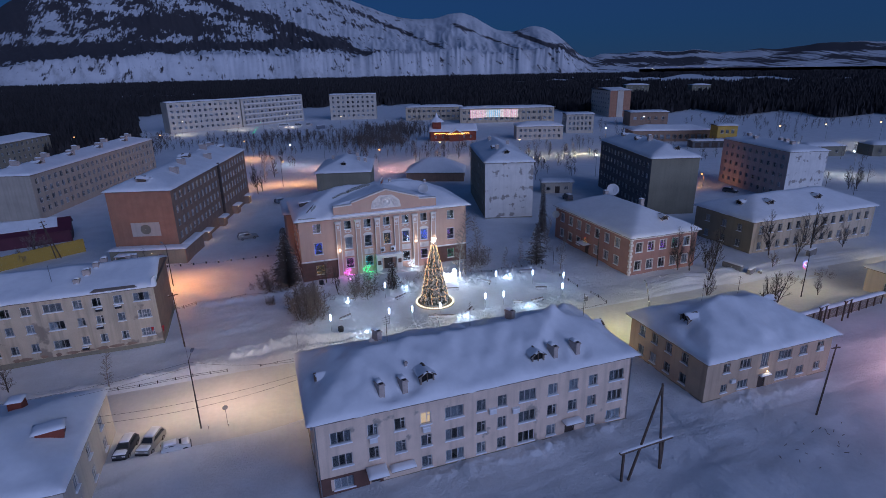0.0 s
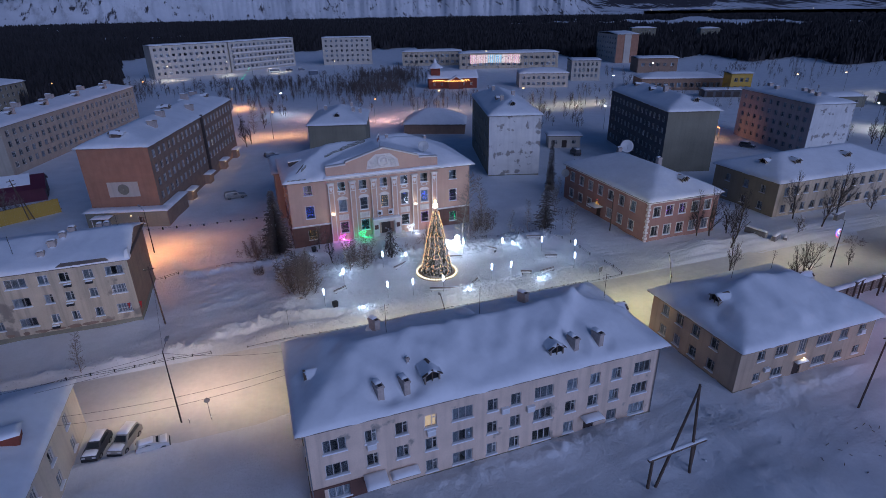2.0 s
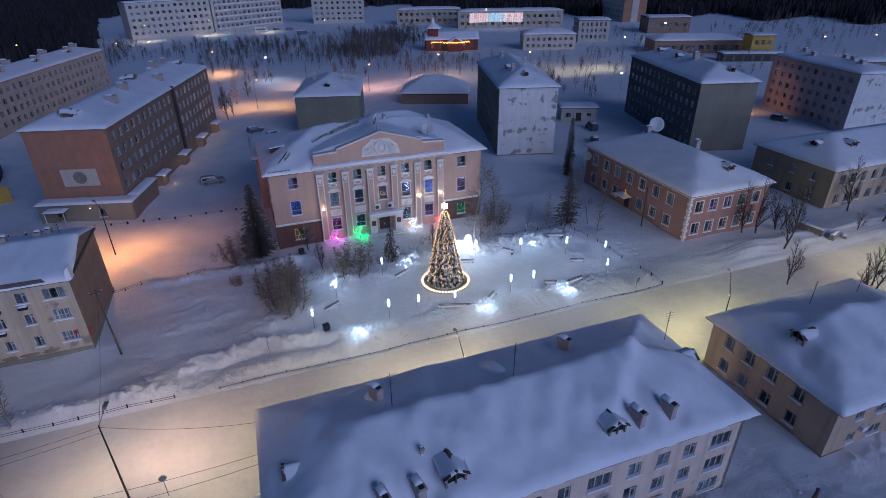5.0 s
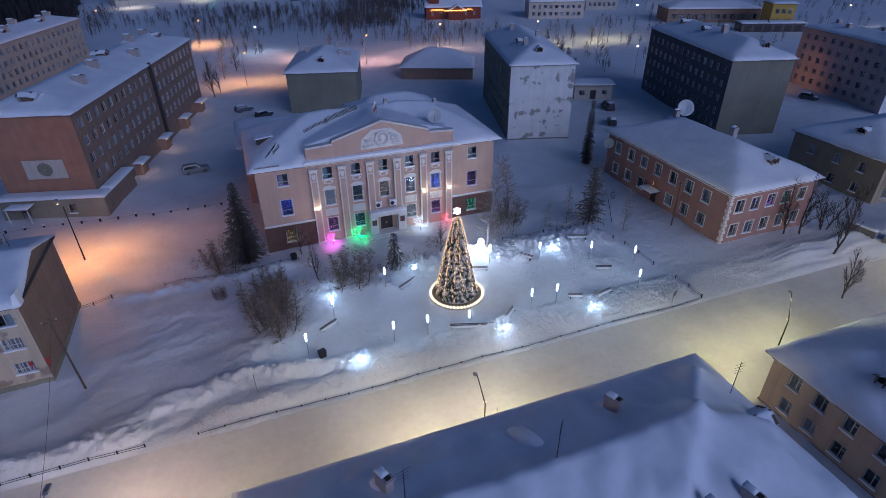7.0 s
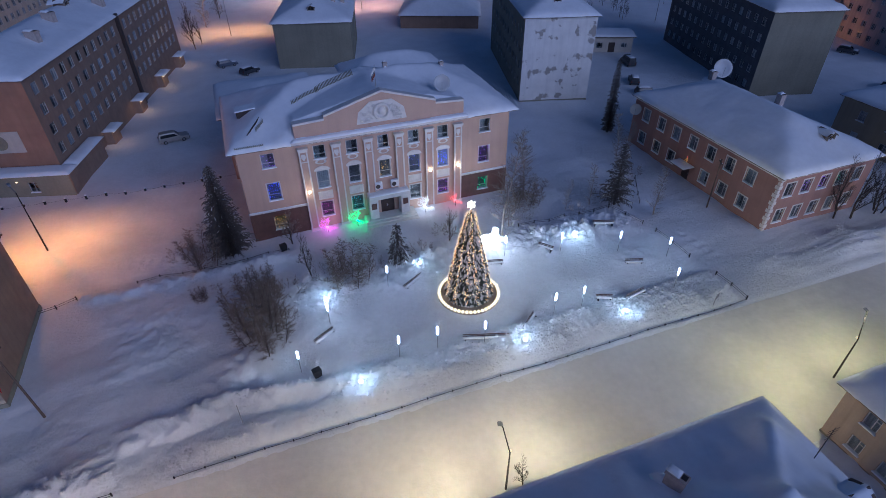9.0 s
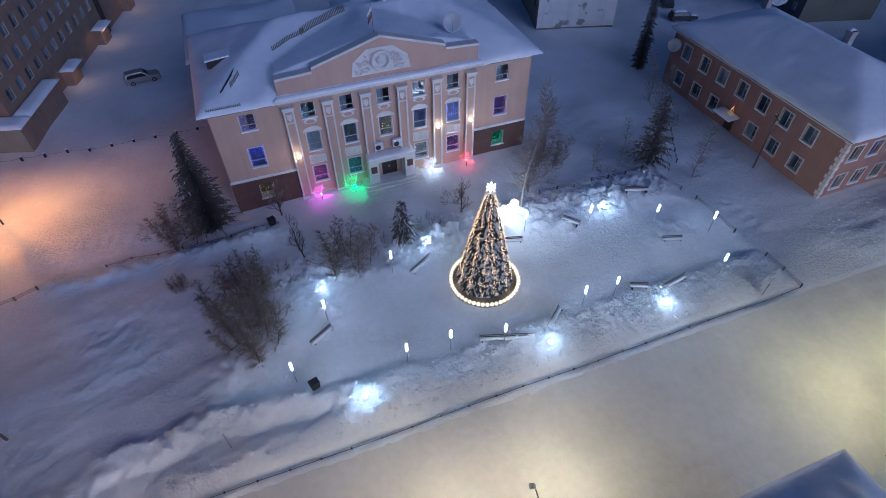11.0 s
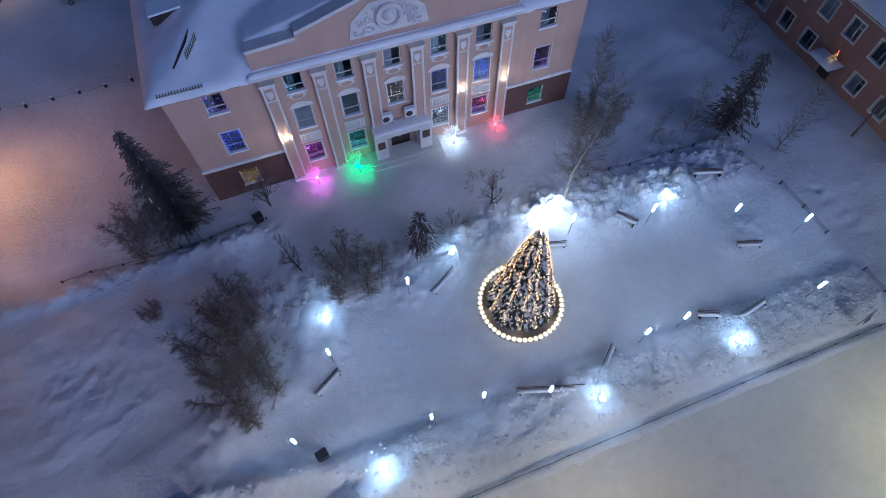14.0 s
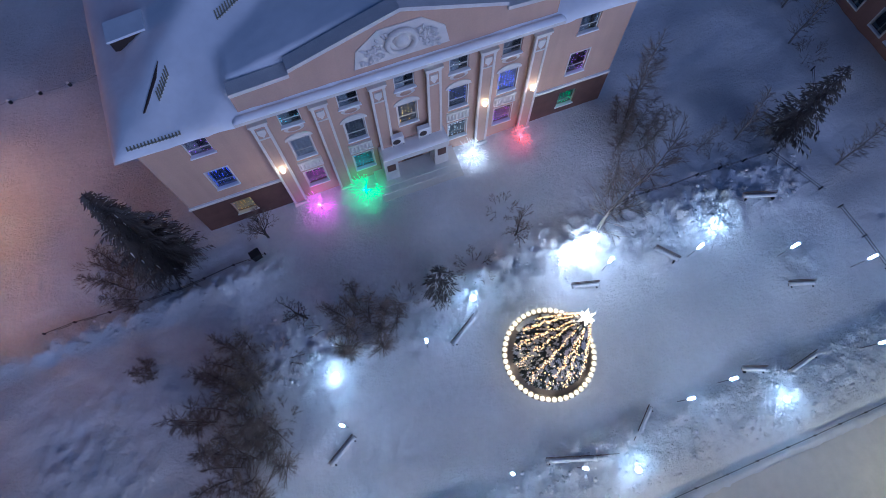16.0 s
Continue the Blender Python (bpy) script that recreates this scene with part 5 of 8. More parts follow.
def side_house():
    X0, Y0, W, D, H = 51.7, 46.9, 21.6, 14.8, 6.2
    f = []
    for x, ww, st in ((54.9, 1.2, "two"), (58.0, 2.0, "three"), (64.8, 2.6, "four"), (68.1, 1.5, "two"), (71.2, 1.3, "two")):
        f += [(x - X0, 3.9, ww * 0.9, 1.35, st), (x - X0, 1.0, ww * 0.85, 1.2, st)]
    f += [(61.3 - X0, 3.4, 1.3, 2.3, "three"), (61.3 - X0, 0.0, 1.3, 2.1, "door")]
    lft = [(u, z, 1.2, 1.5, "two") for u in (2.6, 5.2, 8.0, 11.0) for z in (0.9, 3.9)]
    def drift(u, v):
        return (crest_line(u, v, (8.2, 7.2), (9.6, 1.2), 0.75, 1.0, 2.6) + crest_line(u, v, (3.6, 7.4), (7.6, 7.6), 0.4, 0.9, 0.9) + crest_line(u, v, (13.0, 6.5), (15.5, 1.5), 0.35, 0.8, 2.0)
                - 0.5 * math.exp(-((u - 1.6) / 0.9) ** 2 - ((v - 5.6) / 0.9) ** 2))

    h, top = building("town_house", "beige two-storey house with drifted snow on its hip roof", X0, Y0, 0, W, D, H, BEIGE, {"front": f, "left": lft, "right": lft}, rise=3.7, detail=2, lump=0.42, res=0.4, plinth=0.3, category="house", over=0.7, drift=drift)
    canopy(h, pose(61.5 - X0, 0, 2.35), 1.7, 0.5)
    part("porch_lamp", Mesh().lathe([(0.02, -0.1), (0.13, 0.0), (0.02, 0.12)], 8, 61.6 - X0, -0.4, 2.95), WARMGLOW, h, "lit porch lamp")
    lamp(61.6, Y0 - 0.62, 3.0, 12, (1.0, 0.74, 0.4), 0.1)
    for k in range(2):
        part("step", Mesh().box(61.3 - X0 - 0.9, -0.5 - 0.35 * k, -0.4, 61.3 - X0 + 0.9, -0.1 - 0.35 * k, 0.1 - 0.14 * k), CONCRETE, h)
    for u, v in ((4.0, 2.3), (19.0, 4.2)):
        part("air_conditioner", Mesh().box(u, -0.36, v, u + 0.75, -0.02, v + 0.5), WHITEPAINT, h)
    dormer(h, 2.3, 7.1, top(2.3, 7.1) - 0.1, -90, 1.5)
    dormer(h, W - 3.4, 7.5, top(W - 3.4, 7.5) - 0.2, 90, 1.2)
    for u, v in ((9.5, 11.5), (15.5, 10.8)):
        antenna(h, u, v, top(u, v), 2.8)
    return h


side_house()


def pink_house():
    X0, Y0, W, D, H = 70.8, 87.0, 16.5, 29.2, 8.4
    f = [(u, z, 1.5, 2.0, "two") for u in (2.0, 4.9, 7.9, 10.9, 13.9) for z in (1.2, 5.1)]
    lf = []
    for k, y in enumerate((113.0, 109.3, 105.8, 102.2, 98.6, 95.0, 91.4)):
        lf.append((Y0 + D - y, 5.1, 1.5, 2.0, "two"))
        lf.append((Y0 + D - y, 0.2, 1.5, 2.3, "door") if k == 3 else (Y0 + D - y, 1.3, 1.5, 1.9, "two"))
    h, top = building("office_house", "pink two-storey house with white window casings and snowy roof", X0, Y0, 0, W, D, H, PINKWALL, {"front": f, "left": lf}, rise=3.6, detail=2, lump=0.2, res=0.5, casing=0.16, category="house", over=0.6)
    for k in range(14):
        e = 0.55 if k % 2 else 0.35
        part("quoin", shared(("quoin", e), lambda: Mesh().prism([(-0.05, 0), (e, 0), (e, 0.5), (-0.05, 0.5)], -0.05, e).data("quoin", TRIM)), parent=h, m=pose(0, 0, 0.1 + 0.58 * k))
    canopy(h, sides(W, D)["left"] @ pose(Y0 + D - 102.2, 0, 2.8), 3.0, 2.0)
    part("cornice", Mesh().box(-0.14, -0.14, H - 0.55, W + 0.14, -0.004, H - 0.3).box(-0.14, -0.004, H - 0.55, -0.004, D, H - 0.3), TRIM, h)
    dish(h, pose(W - 1.2, D - 1.2, 11.2, 65, 0, -25), 1.5)
    dish(h, pose(-0.6, D - 1.0, 6.4, 70, 0, -40), 0.9)
    chimney(h, 13.0, 14.0, top(13, 14), 0.9, 1.7)
    chimney(h, 12.6, 27.0, top(12.6, 27.0), 0.9, 1.4)
    dormer(h, 10.4, 3.0, top(10.4, 3.0) - 0.2, 0, 1.3)
    bead = Mesh()
    for k in range(24):
        t = k / 24
        bead.bead(-1.0 + 0.38 * (1 - t) * math.cos(k * 1.9), 14.6 + 0.38 * (1 - t) * math.sin(k * 1.9), 3.2 + 1.0 * t, 0.028)
    part("porch_garland", bead, LED["amber"], h, "small amber light tree on the porch roof")
    part("porch_star", Mesh().bead(-1.0, 14.6, 4.32, 0.07), LED["red"], h, "red tree-top light")
    for u, z, c in ((4.9, 5.1, "violet"), (7.9, 5.1, "violet"), (10.9, 5.1, "green")):
        g = Mesh()
        for k in range(18 if c == "violet" else 6):
            g.bead(u + RNG.uniform(-0.5, 0.5), 0.2, z + RNG.uniform(0.2, 1.8), 0.035)
        tagged(part("garland", g, LED[c], h), kind="stuff")
    return h


pink_house()


def long_house():
    X0, Y0, W, D, H = 104.0, 88.0, 38.5, 17, 7.8
    f = []
    for u in columns(1.2, W - 1.2, 13):
        f += [(u, 4.7, 1.3, 1.9, "two"), (u, 1.0, 1.3, 1.8, "two")]
    lf = [(u, z, 1.3, 1.7, "two") for u in (4, 9, 13.4) for z in (1.1, 4.7)]
    h, top = building("school_house", "pale two-storey house with long snowy hip roof", X0, Y0, 0, W, D, H, YELLOWED, {"front": f, "left": lf}, rise=3.6, detail=2, res=0.7, category="house", side_mats={"left": GREIGE})
    for u, v in ((9, 4), (24, 4)):
        dormer(h, u, v, top(u, v) - 0.2)
    dormer(h, 3.5, 8, top(3.5, 8) - 0.2, -90)
    return h


long_house()


def left_block():
    X0, Y0, W, D, H = -60.0, 89.9, 44.1, 14.2, 10.3
    f = []
    for x, ww in ((-17.8, 1.8), (-21.0, 1.0), (-23.9, 1.0), (-26.4, 1.0), (-29.6, 2.0), (-33.0, 1.0), (-35.6, 1.0), (-38.4, 1.9), (-42, 1.0), (-45, 1.0), (-48, 2.0), (-52, 1.0), (-56, 1.8)):
        for z in (2.1, 5.2, 8.1):
            f.append((x - X0, z, ww * (1.25 if z > 8 else 1.05), 1.4, "three" if ww > 1.5 else "two"))
    h, top = building("residential_block", "yellowed three-storey residential block with stained walls and snowy roof", X0, Y0, 0, W, D, H, YELLOWED, {"front": f}, rise=2.2, kind="gable", detail=2, lump=0.2, res=0.5, plinth=0.9,
                      category="apartment block", side_mats={"right": BROWNBRICK}, over=0.4)
    gable = [(0, H - 0.02), (D, H - 0.02), (D / 2, H + 2.15)]
    part("gable", Mesh().prism(gable, 0, 0.3), BROWNBRICK, h, m=sides(W, D)["right"])
    for u, v, s in ((33.5, 2.6, 1.0), (34.5, 4.6, 1.3), (35.5, 6.4, 1.0), (36.2, 8.4, 1.2), (39.5, 9.6, 0.9), (40.1, 11.2, 1.0)):
        chimney(h, u, v, top(u, v) - 0.1, 0.6 * s + 0.2, 0.7 * s)
    antenna(h, 30, 3.5, top(30, 3.5), 2.6)
    antenna(h, 42, 9, top(42, 9), 1.6)
    part("snow_lip", Mesh().prism([(0.2, 0), (0.9, 0), (0.8, 1.6), (0.4, 1.2)], -0.5, 0.5), ROOF_SNOW, h, m=pose(W - 0.4, 0.2, H))
    for z in (2.1, 5.2):
        grille = part("window_grille", Mesh().box(-0.9, -0.06, 0.66, 0.9, -0.03, 0.72), WHITEPAINT, h, "white window bars", pose(-17.8 - X0, 0, z))
        for k in range(5):
            part("bar", shared("bar", lambda: Mesh().box(-0.03, -0.05, 0, 0.03, -0.02, 1.42).data("bar", WHITEPAINT)), parent=grille, m=pose(-0.72 + 0.36 * k, 0, 0))
    part("bare_strip", Mesh().add([(u, v, top(u, v) + e) for e in (-0.1, 0.09) for u, v in ((35.6, -0.3), (42.0, -0.3), (41.6, 0.02), (36.2, 0.12))],
                                  [(4, 5, 6, 7), (0, 1, 5, 4), (1, 2, 6, 5), (2, 3, 7, 6), (3, 0, 4, 7)]), EAVE, h, "dark bare strip of roofing")
    for u, z in ((38.9, 7.45), (36.3, 7.4), (35.9, 4.5), (33.4, 1.4)):
        fb = part("flower_box", Mesh().box(u - 0.45, -0.4, z, u + 0.45, -0.02, z + 0.35), IRON, h, "iron window box")
        part("snow_cap", closed_cap(list(np.linspace(u - 0.44, u + 0.44, 5)), list(np.linspace(-0.39, -0.03, 4)), z + 0.35, 0.16), ROOF_SNOW, fb, smooth=True)
    # patches of fallen plaster above the plinth
    rng = random.Random(77)
    for k in range(9):
        u, w0 = 24 + 1.9 * k + rng.uniform(-0.5, 0.5), rng.uniform(0.5, 1.3)
        n = 9
        part("bare_patch", Mesh().add([(u, -0.012, 1.15)] + [(u + w0 * rng.uniform(0.6, 1.0) * math.cos(2 * math.pi * i / n), -0.012, 1.2 + 0.36 * rng.uniform(0.5, 1.0) * math.sin(2 * math.pi * i / n)) for i in range(n)],
                                      [(0, 1 + i, 1 + (i + 1) % n) for i in range(n)]), BROWNBRICK, h, "bare brick where plaster fell")
    for u, drop in ((W - 1.2, 0.9), (W + 0.3, 1.2)):
        part("bunting", Mesh().prism([(u - 0.2, 3.4), (u + 0.2, 3.5), (u - 0.05, 3.45 - drop)], -0.12, -0.08), material("red_cloth", (0.45, 0.03, 0.03), 0.8, 0.2, 2, 12, 0.1), h, "red pennant")
    return h


left_block()


def corner_house():
    X0, Y0, W, D, H = -48.4, 50.0, 29.8, 17.2, 6.2
    h, top = building("white_house", "white plastered house with broad snowy roof", X0, Y0, 0, W, D, H, PANEL, {"front": [(u, z, 1.3, 1.5, "two") for u in columns(1, W - 1, 9) for z in (0.9, 3.7)],
                      "right": [(u, z, 1.2, 1.5, "two") for u in (3.2, 8.0, 13.0) for z in (0.9, 3.7)]}, rise=3.0, detail=2, lump=0.25, res=0.5, category="house", over=0.35)
    o = part("skylight_box", Mesh().prism([(-1.2, -0.6), (1.2, -0.6), (1.3, 0.5), (-1.1, 0.7)], -0.7, 0.9), REDLOG, h, "red painted roof box", pose(-21.3 - X0, 57.6 - Y0, top(-21.3 - X0, 57.6 - Y0) + 0.1, 0, 0, 10))
    part("snow_cap", closed_cap(list(np.linspace(-1.4, 1.5, 8)), list(np.linspace(-0.9, 1.1, 6)), 0.6, 0.3), ROOF_SNOW, o, smooth=True)
    o = part("skylight_box", Mesh().prism([(-0.7, -0.8), (0.7, -0.8), (0.6, 1.0), (-0.6, 1.0)], -0.7, 0.7), REDLOG, h, "dark red roof box", pose(-25.9 - X0, 63.8 - Y0, top(-25.9 - X0, 63.8 - Y0)))
    part("snow_cap", closed_cap(list(np.linspace(-0.8, 0.8, 6)), list(np.linspace(-0.8, 0.8, 6)), 1.0, 0.25), ROOF_SNOW, o, smooth=True)
    return h


corner_house()


def storeys(length, floors, n, base, step, w=1.3, h=1.45, style="two", margin=1.0):
    return [(u, base + step * k, w, h, style) for u in columns(margin, length - margin, n) for k in range(floors)]


def brick_block():
    X0, Y0, W, D, H = -30.9, 137.2, 14.0, 62.0, 16.7
    h, top = building("brick_block", "four-storey brick block with red end wall and snowy roof", X0, Y0, -14.5, W, D, H, BROWNBRICK, {"right": storeys(D, 4, 21, 4.8, 3.0, 1.5, 1.7)}, rise=2.6, detail=1, res=0.8, category="apartment block",
                      side_mats={"front": REDBRICK}, over=0.5)
    part("emblem_panel", Mesh().box(4.2, -0.12, 6.2, 10.4, -0.004, 9.4), PANEL, h, "pale grey emblem panel with a round relief")
    part("emblem", Mesh().add([(7.3 + r * math.cos(a), -0.13 - d, 7.8 + r * math.sin(a)) for r, d in ((1.15, 0.0), (0.95, 0.09), (0.1, 0.12)) for a in np.linspace(0, 2 * math.pi, 21)[:-1]],
                              [(k * 20 + i, k * 20 + (i + 1) % 20, (k + 1) * 20 + (i + 1) % 20, (k + 1) * 20 + i) for k in range(2) for i in range(20)]), GREYWALL, h)
    ann = part("annex", wall_mesh(W + 2.4, 3.7, [(3.0, 4.4, 0.0, 2.5), (10.4, 11.6, 1.0, 2.6)], GREYWALL), None, h, m=pose(-0.4, -2.6, 0))
    part("annex_side", Mesh().box(W - 0.02, -2.25, -0.3, W + 2.0, 9.5, 3.7), BROWNBRICK, h)
    part("annex_side", Mesh().box(-0.4, -2.25, -0.3, 0.0, 0, 3.7), GREYWALL, h)
    part("annex_snow", closed_cap(list(np.linspace(-0.8, W + 2.4, 26)), list(np.linspace(-3.0, -0.02, 8)), 3.7, 0.45), ROOF_SNOW, h, smooth=True)
    part("annex_snow", closed_cap(list(np.linspace(W + 0.02, W + 2.4, 6)), list(np.linspace(0, 9.8, 14)), 3.7, 0.45), ROOF_SNOW, h, smooth=True)
    window(h, pose(10.6, -2.6, 1.0), 1.2, 1.6)
    canopy(h, pose(3.3, -2.6, 3.0), 3.6, 2.2)
    part("post", Mesh().rod((1.7, -4.6, 0), (1.7, -4.6, 3.0), 0.08, 0.08, 8), WHITEPAINT, h)
    part("post", Mesh().rod((4.9, -4.6, 0), (4.9, -4.6, 3.0), 0.08, 0.08, 8), WHITEPAINT, h)
    part("wall_lamp", Mesh().lathe([(0.02, -0.12), (0.15, 0.0), (0.02, 0.12)], 8, 8.8, -2.9, 2.9), WARMGLOW, h)
    mr = sides(W, D)["right"]
    for u in (16, 30, 44, 57):
        o = part("entrance_porch", Mesh().box(u - 1.5, -1.4, -0.3, u + 1.5, 0, 2.6), BROWNBRICK, h, m=mr)
        part("snow_cap", closed_cap(list(np.linspace(u - 2.0, u + 2.0, 9)), list(np.linspace(-2.2, -0.02, 6)), 2.6, 0.4), ROOF_SNOW, o, smooth=True)
        part("porch_lamp", Mesh().lathe([(0.02, -0.12), (0.16, 0.0), (0.02, 0.12)], 8, u - 1.2, -1.6, 2.3), WARMGLOW, o)
        q = h.matrix_basis @ mr @ Vector((u - 1.2, -2.2, 2.6))
        lamp(q.x, q.y, q.z, 50, (1.0, 0.52, 0.2), 0.1)
    part("downpipe", Mesh().box(33.2, -0.5, 0, 34.0, -0.02, H + 0.4), DOOR, h, "dark soot-stained pipe shaft", m=mr)
    for k, (u, v) in enumerate(((6, 3.2), (10.5, 13), (9, 22), (8, 31), (11, 36), (7, 45), (10, 55), (5, 58))):
        if k % 3 == 0:
            dormer(h, u, v, top(u, v) - 0.2, 90 if u > 7 else -90)
        else:
            chimney(h, u, v, top(u, v) - 0.1, 1.0, 1.4, 1.9, 75)
    return h


brick_block()


def long_block():
    X0, Y0, W, D, H = -74.6, 193.5, 13.5, 84.0, 13.6
    h, top = building("panel_block", "long grey four-storey apartment block under snow", X0, Y0, -14.5, W, D, H, PALEBLOCK, {"right": storeys(D, 4, 26, 1.8, 2.9, 1.6, 1.75)}, rise=2.0, detail=1, res=1.0, category="apartment block",
                      over=0.4)
    for k, v in enumerate((5, 12, 20, 29, 38, 48, 58, 68, 78)):
        u = 6 + 3 * (k % 2)
        if k % 2:
            dormer(h, u + 1, v, top(u + 1, v) - 0.2, 90)
        chimney(h, u, v + 1.5, top(u, v + 1.5) - 0.1, 1.1, 1.5, 2.2, 80)
    return h


long_block()
building("panel_block", "grey apartment block under snow", -122.0, 270.0, -14.5, 13.5, 60, 13.0, GREIGE, {"right": storeys(60, 4, 16, 1.9, 2.9, 1.5, 1.5)}, rise=2.0, res=1.2, category="apartment block")

h, top = building("whitewashed_block", "four-storey block with peeling whitewashed end wall", 61.3, 138.8, -15.5, 13.6, 36, 16.2, GREYWALL, {"left": storeys(36, 4, 11, 3.0, 3.1)}, rise=3.2, detail=1, res=0.7, category="apartment block", side_mats={"front": PEELING}, over=0.5)
part("sill_course", Mesh().box(-0.02, -0.1, -0.4, 13.6, -0.004, 0.5), GREYWALL, h)
for u, v in ((6.5, 3.0), (3.5, 12)):
    dormer(h, u, v, top(u, v) - 0.2, 0 if v < 5 else -90, 1.3)
for u, v in ((4.5, 8), (9, 16), (5, 26)):
    chimney(h, u, v, top(u, v), 0.9, 1.2)
h, top = building("grey_block", "grey rendered block with blank end wall and snowy roof", 19.3, 177.4, -15, 17.0, 24, 10.0, GREYWALL, {"right": storeys(24, 3, 7, 1.5, 2.9)}, rise=3.6, res=0.7, category="apartment block")
dormer(h, 8.5, 3.0, top(8.5, 3.0) - 0.2)
for u, v in ((13, 10), (15, 12), (4, 14), (12, 17)):
    chimney(h, u, v, top(u, v) - 0.1, 0.9, 1.3)
h, top = building("dark_brick_block", "dark five-storey brick block with blank grey end wall", 105.3, 124.4, -15.5, 13.7, 41, 16.4, DARKWALL, {"left": storeys(41, 5, 14, 1.5, 2.95, 1.4, 1.5)}, rise=3.0, res=0.8, category="apartment block", side_mats={"front": GREYWALL}, over=0.5, detail=1)
for u, v in ((8.5, 3.0), (4, 22), (4, 33)):
    dormer(h, u, v, top(u, v) - 0.2, 0 if v < 5 else -90, 1.3)
chimney(h, 5.5, 15, top(5.5, 15), 1.2, 1.6)
h, top = building("pink_panel_block", "rosy five-storey block with whitewashed end wall", 154.0, 122.0, -12.5, 12.6, 33, 15.3, ROSY, {"left": storeys(33, 5, 10, 1.4, 2.8, 1.4, 1.4)}, rise=1.4, res=0.9, category="apartment block", side_mats={"front": PEELING}, over=0.4, detail=1)
for u, v in ((5, 6), (6, 10), (8, 15), (4, 22), (6, 28)):
    chimney(h, u, v, top(u, v), 1.2, 0.9)
building("low_store", "low brown store under a thick snowy hip roof", 55.3, 200.0, -23, 21.8, 15, 3.5, BROWNBRICK, {}, rise=4.4, res=0.9)
h, top = building("white_hut", "small white hut with flat snowy roof", 92.4, 161.5, -22, 10, 6, 3.8, PANEL, {"front": [(2, 1, 1.6, 1.4, "two"), (5, 0, 1.6, 2.4, "door"), (8, 1.2, 1.4, 1.2, "two")]}, rise=0.4, kind="flat")

# far side of town
h, top = building("panel_block", "long white five-storey panel block", -52.0, 430.0, 24, 52, 13, 21.0, PANEL, {"front": storeys(52, 5, 13, 2.4, 3.8, 2.0, 1.9), "left": []}, rise=0.6, kind="flat", res=3, category="apartment block", over=0.2)
h, top = building("panel_block", "white five-storey panel block with balcony bands", -3.6, 452.0, 36, 60, 13, 21.0, PANEL, {"front": storeys(60, 5, 15, 2.4, 3.8, 2.0, 1.9)}, rise=0.6, kind="flat", res=3, category="apartment block", over=0.2)
for k in range(5):
    part("balcony_band", Mesh().box(2, -1.0, 1.4 + 3.8 * k, 58, -0.01, 2.3 + 3.8 * k), TRIM, h)
building("panel_block", "white five-storey panel block", 66.6, 479.7, -14, 39, 13, 20.5, PANEL, {"front": storeys(39, 5, 9, 2.4, 3.7, 1.9, 1.8)}, rise=0.6, kind="flat", res=3, category="apartment block", over=0.2)
building("school", "pale school wing with flat snowy roof", 122.0, 441.0, -20, 46, 14, 10.4, YELLOWED, {"front": storeys(46, 2, 11, 2.0, 4.2, 2.4, 2.0)}, rise=1.2, res=3, category="school")
h, top = building("school", "pale school wing hung with a curtain of coloured lights", 153.5, 399.0, -18.6, 72, 14, 10.7, YELLOWED, {"front": storeys(72, 2, 17, 2.0, 4.4, 2.4, 2.0)}, rise=1.2, res=3, category="school")
cols = {"white": Mesh(), "cyan": Mesh(), "magenta": Mesh()}
for k in range(72):
    u = 8 + 36 * k / 71 + 0.1 * math.sin(k * 7.0)
    key = "cyan" if 25 < k < 46 and k % 3 else ("magenta" if (k < 24 or k > 50) and k % 3 == 0 else "white")
    cols[key].box(u - 0.13, -0.5, 3.4 + 0.7 * abs(math.sin(k * 3.1)), u + 0.13, -0.35, 9.6)
for key, g in cols.items():
    tagged(part("light_curtain", g, glow(key + "_curtain", {"white": (1, 0.8, 0.72), "cyan": (0.35, 0.75, 1), "magenta": (1, 0.45, 0.6)}[key], 1.0), h, key + " hanging string lights"), kind="stuff")
building("clinic", "lavender two-storey house under snow", 147.5, 291.2, -20, 27, 14, 7.6, PANEL, {"front": storeys(27, 2, 9, 1.2, 3.2, 1.6, 1.7)}, rise=2.2, res=1.5)
building("clinic", "pale two-storey house with rows of windows", 189.0, 305.0, -22, 17, 16, 11.5, PANEL, {"front": storeys(17, 3, 6, 1.8, 3.3, 1.4, 2.0), "left": storeys(16, 3, 5, 1.8, 3.3, 1.4, 2.0)}, rise=0.8, kind="flat", res=2)
h, top = building("tower_block", "orange and white five-storey tower block", 277.0, 384.0, -15, 17, 45, 20.6, PANEL, {"left": storeys(45, 5, 8, 2.4, 3.6, 2, 1.8)}, rise=0.6, kind="flat", res=3, category="apartment block", side_mats={"front": REDBRICK})
part("white_strip", Mesh().box(6.0, -0.3, 0, 11.0, -0.01, 21.2), PANEL, h)
building("workshop", "brick workshop with flat snowy roof", 250.0, 322.0, -20, 26, 16, 9.0, BROWNBRICK, {"front": storeys(26, 1, 5, 4, 3, 2.2, 2)}, rise=0.8, kind="flat", res=2)
building("market_hall", "ochre market hall under a broad snowy roof", 200.0, 254.0, -22, 42, 16, 6.0, BROWNBRICK, {"front": storeys(42, 1, 12, 1.4, 3, 2.2, 2.4, "three")}, rise=2.2, res=1.5)
building("market_annex", "ochre annex with vertical boards", 229.0, 224.0, -22, 10, 9, 10.0, OCHRE, {"front": storeys(10, 2, 3, 2, 4, 1.6, 2.0)}, rise=0.5, kind="flat", res=1.5)
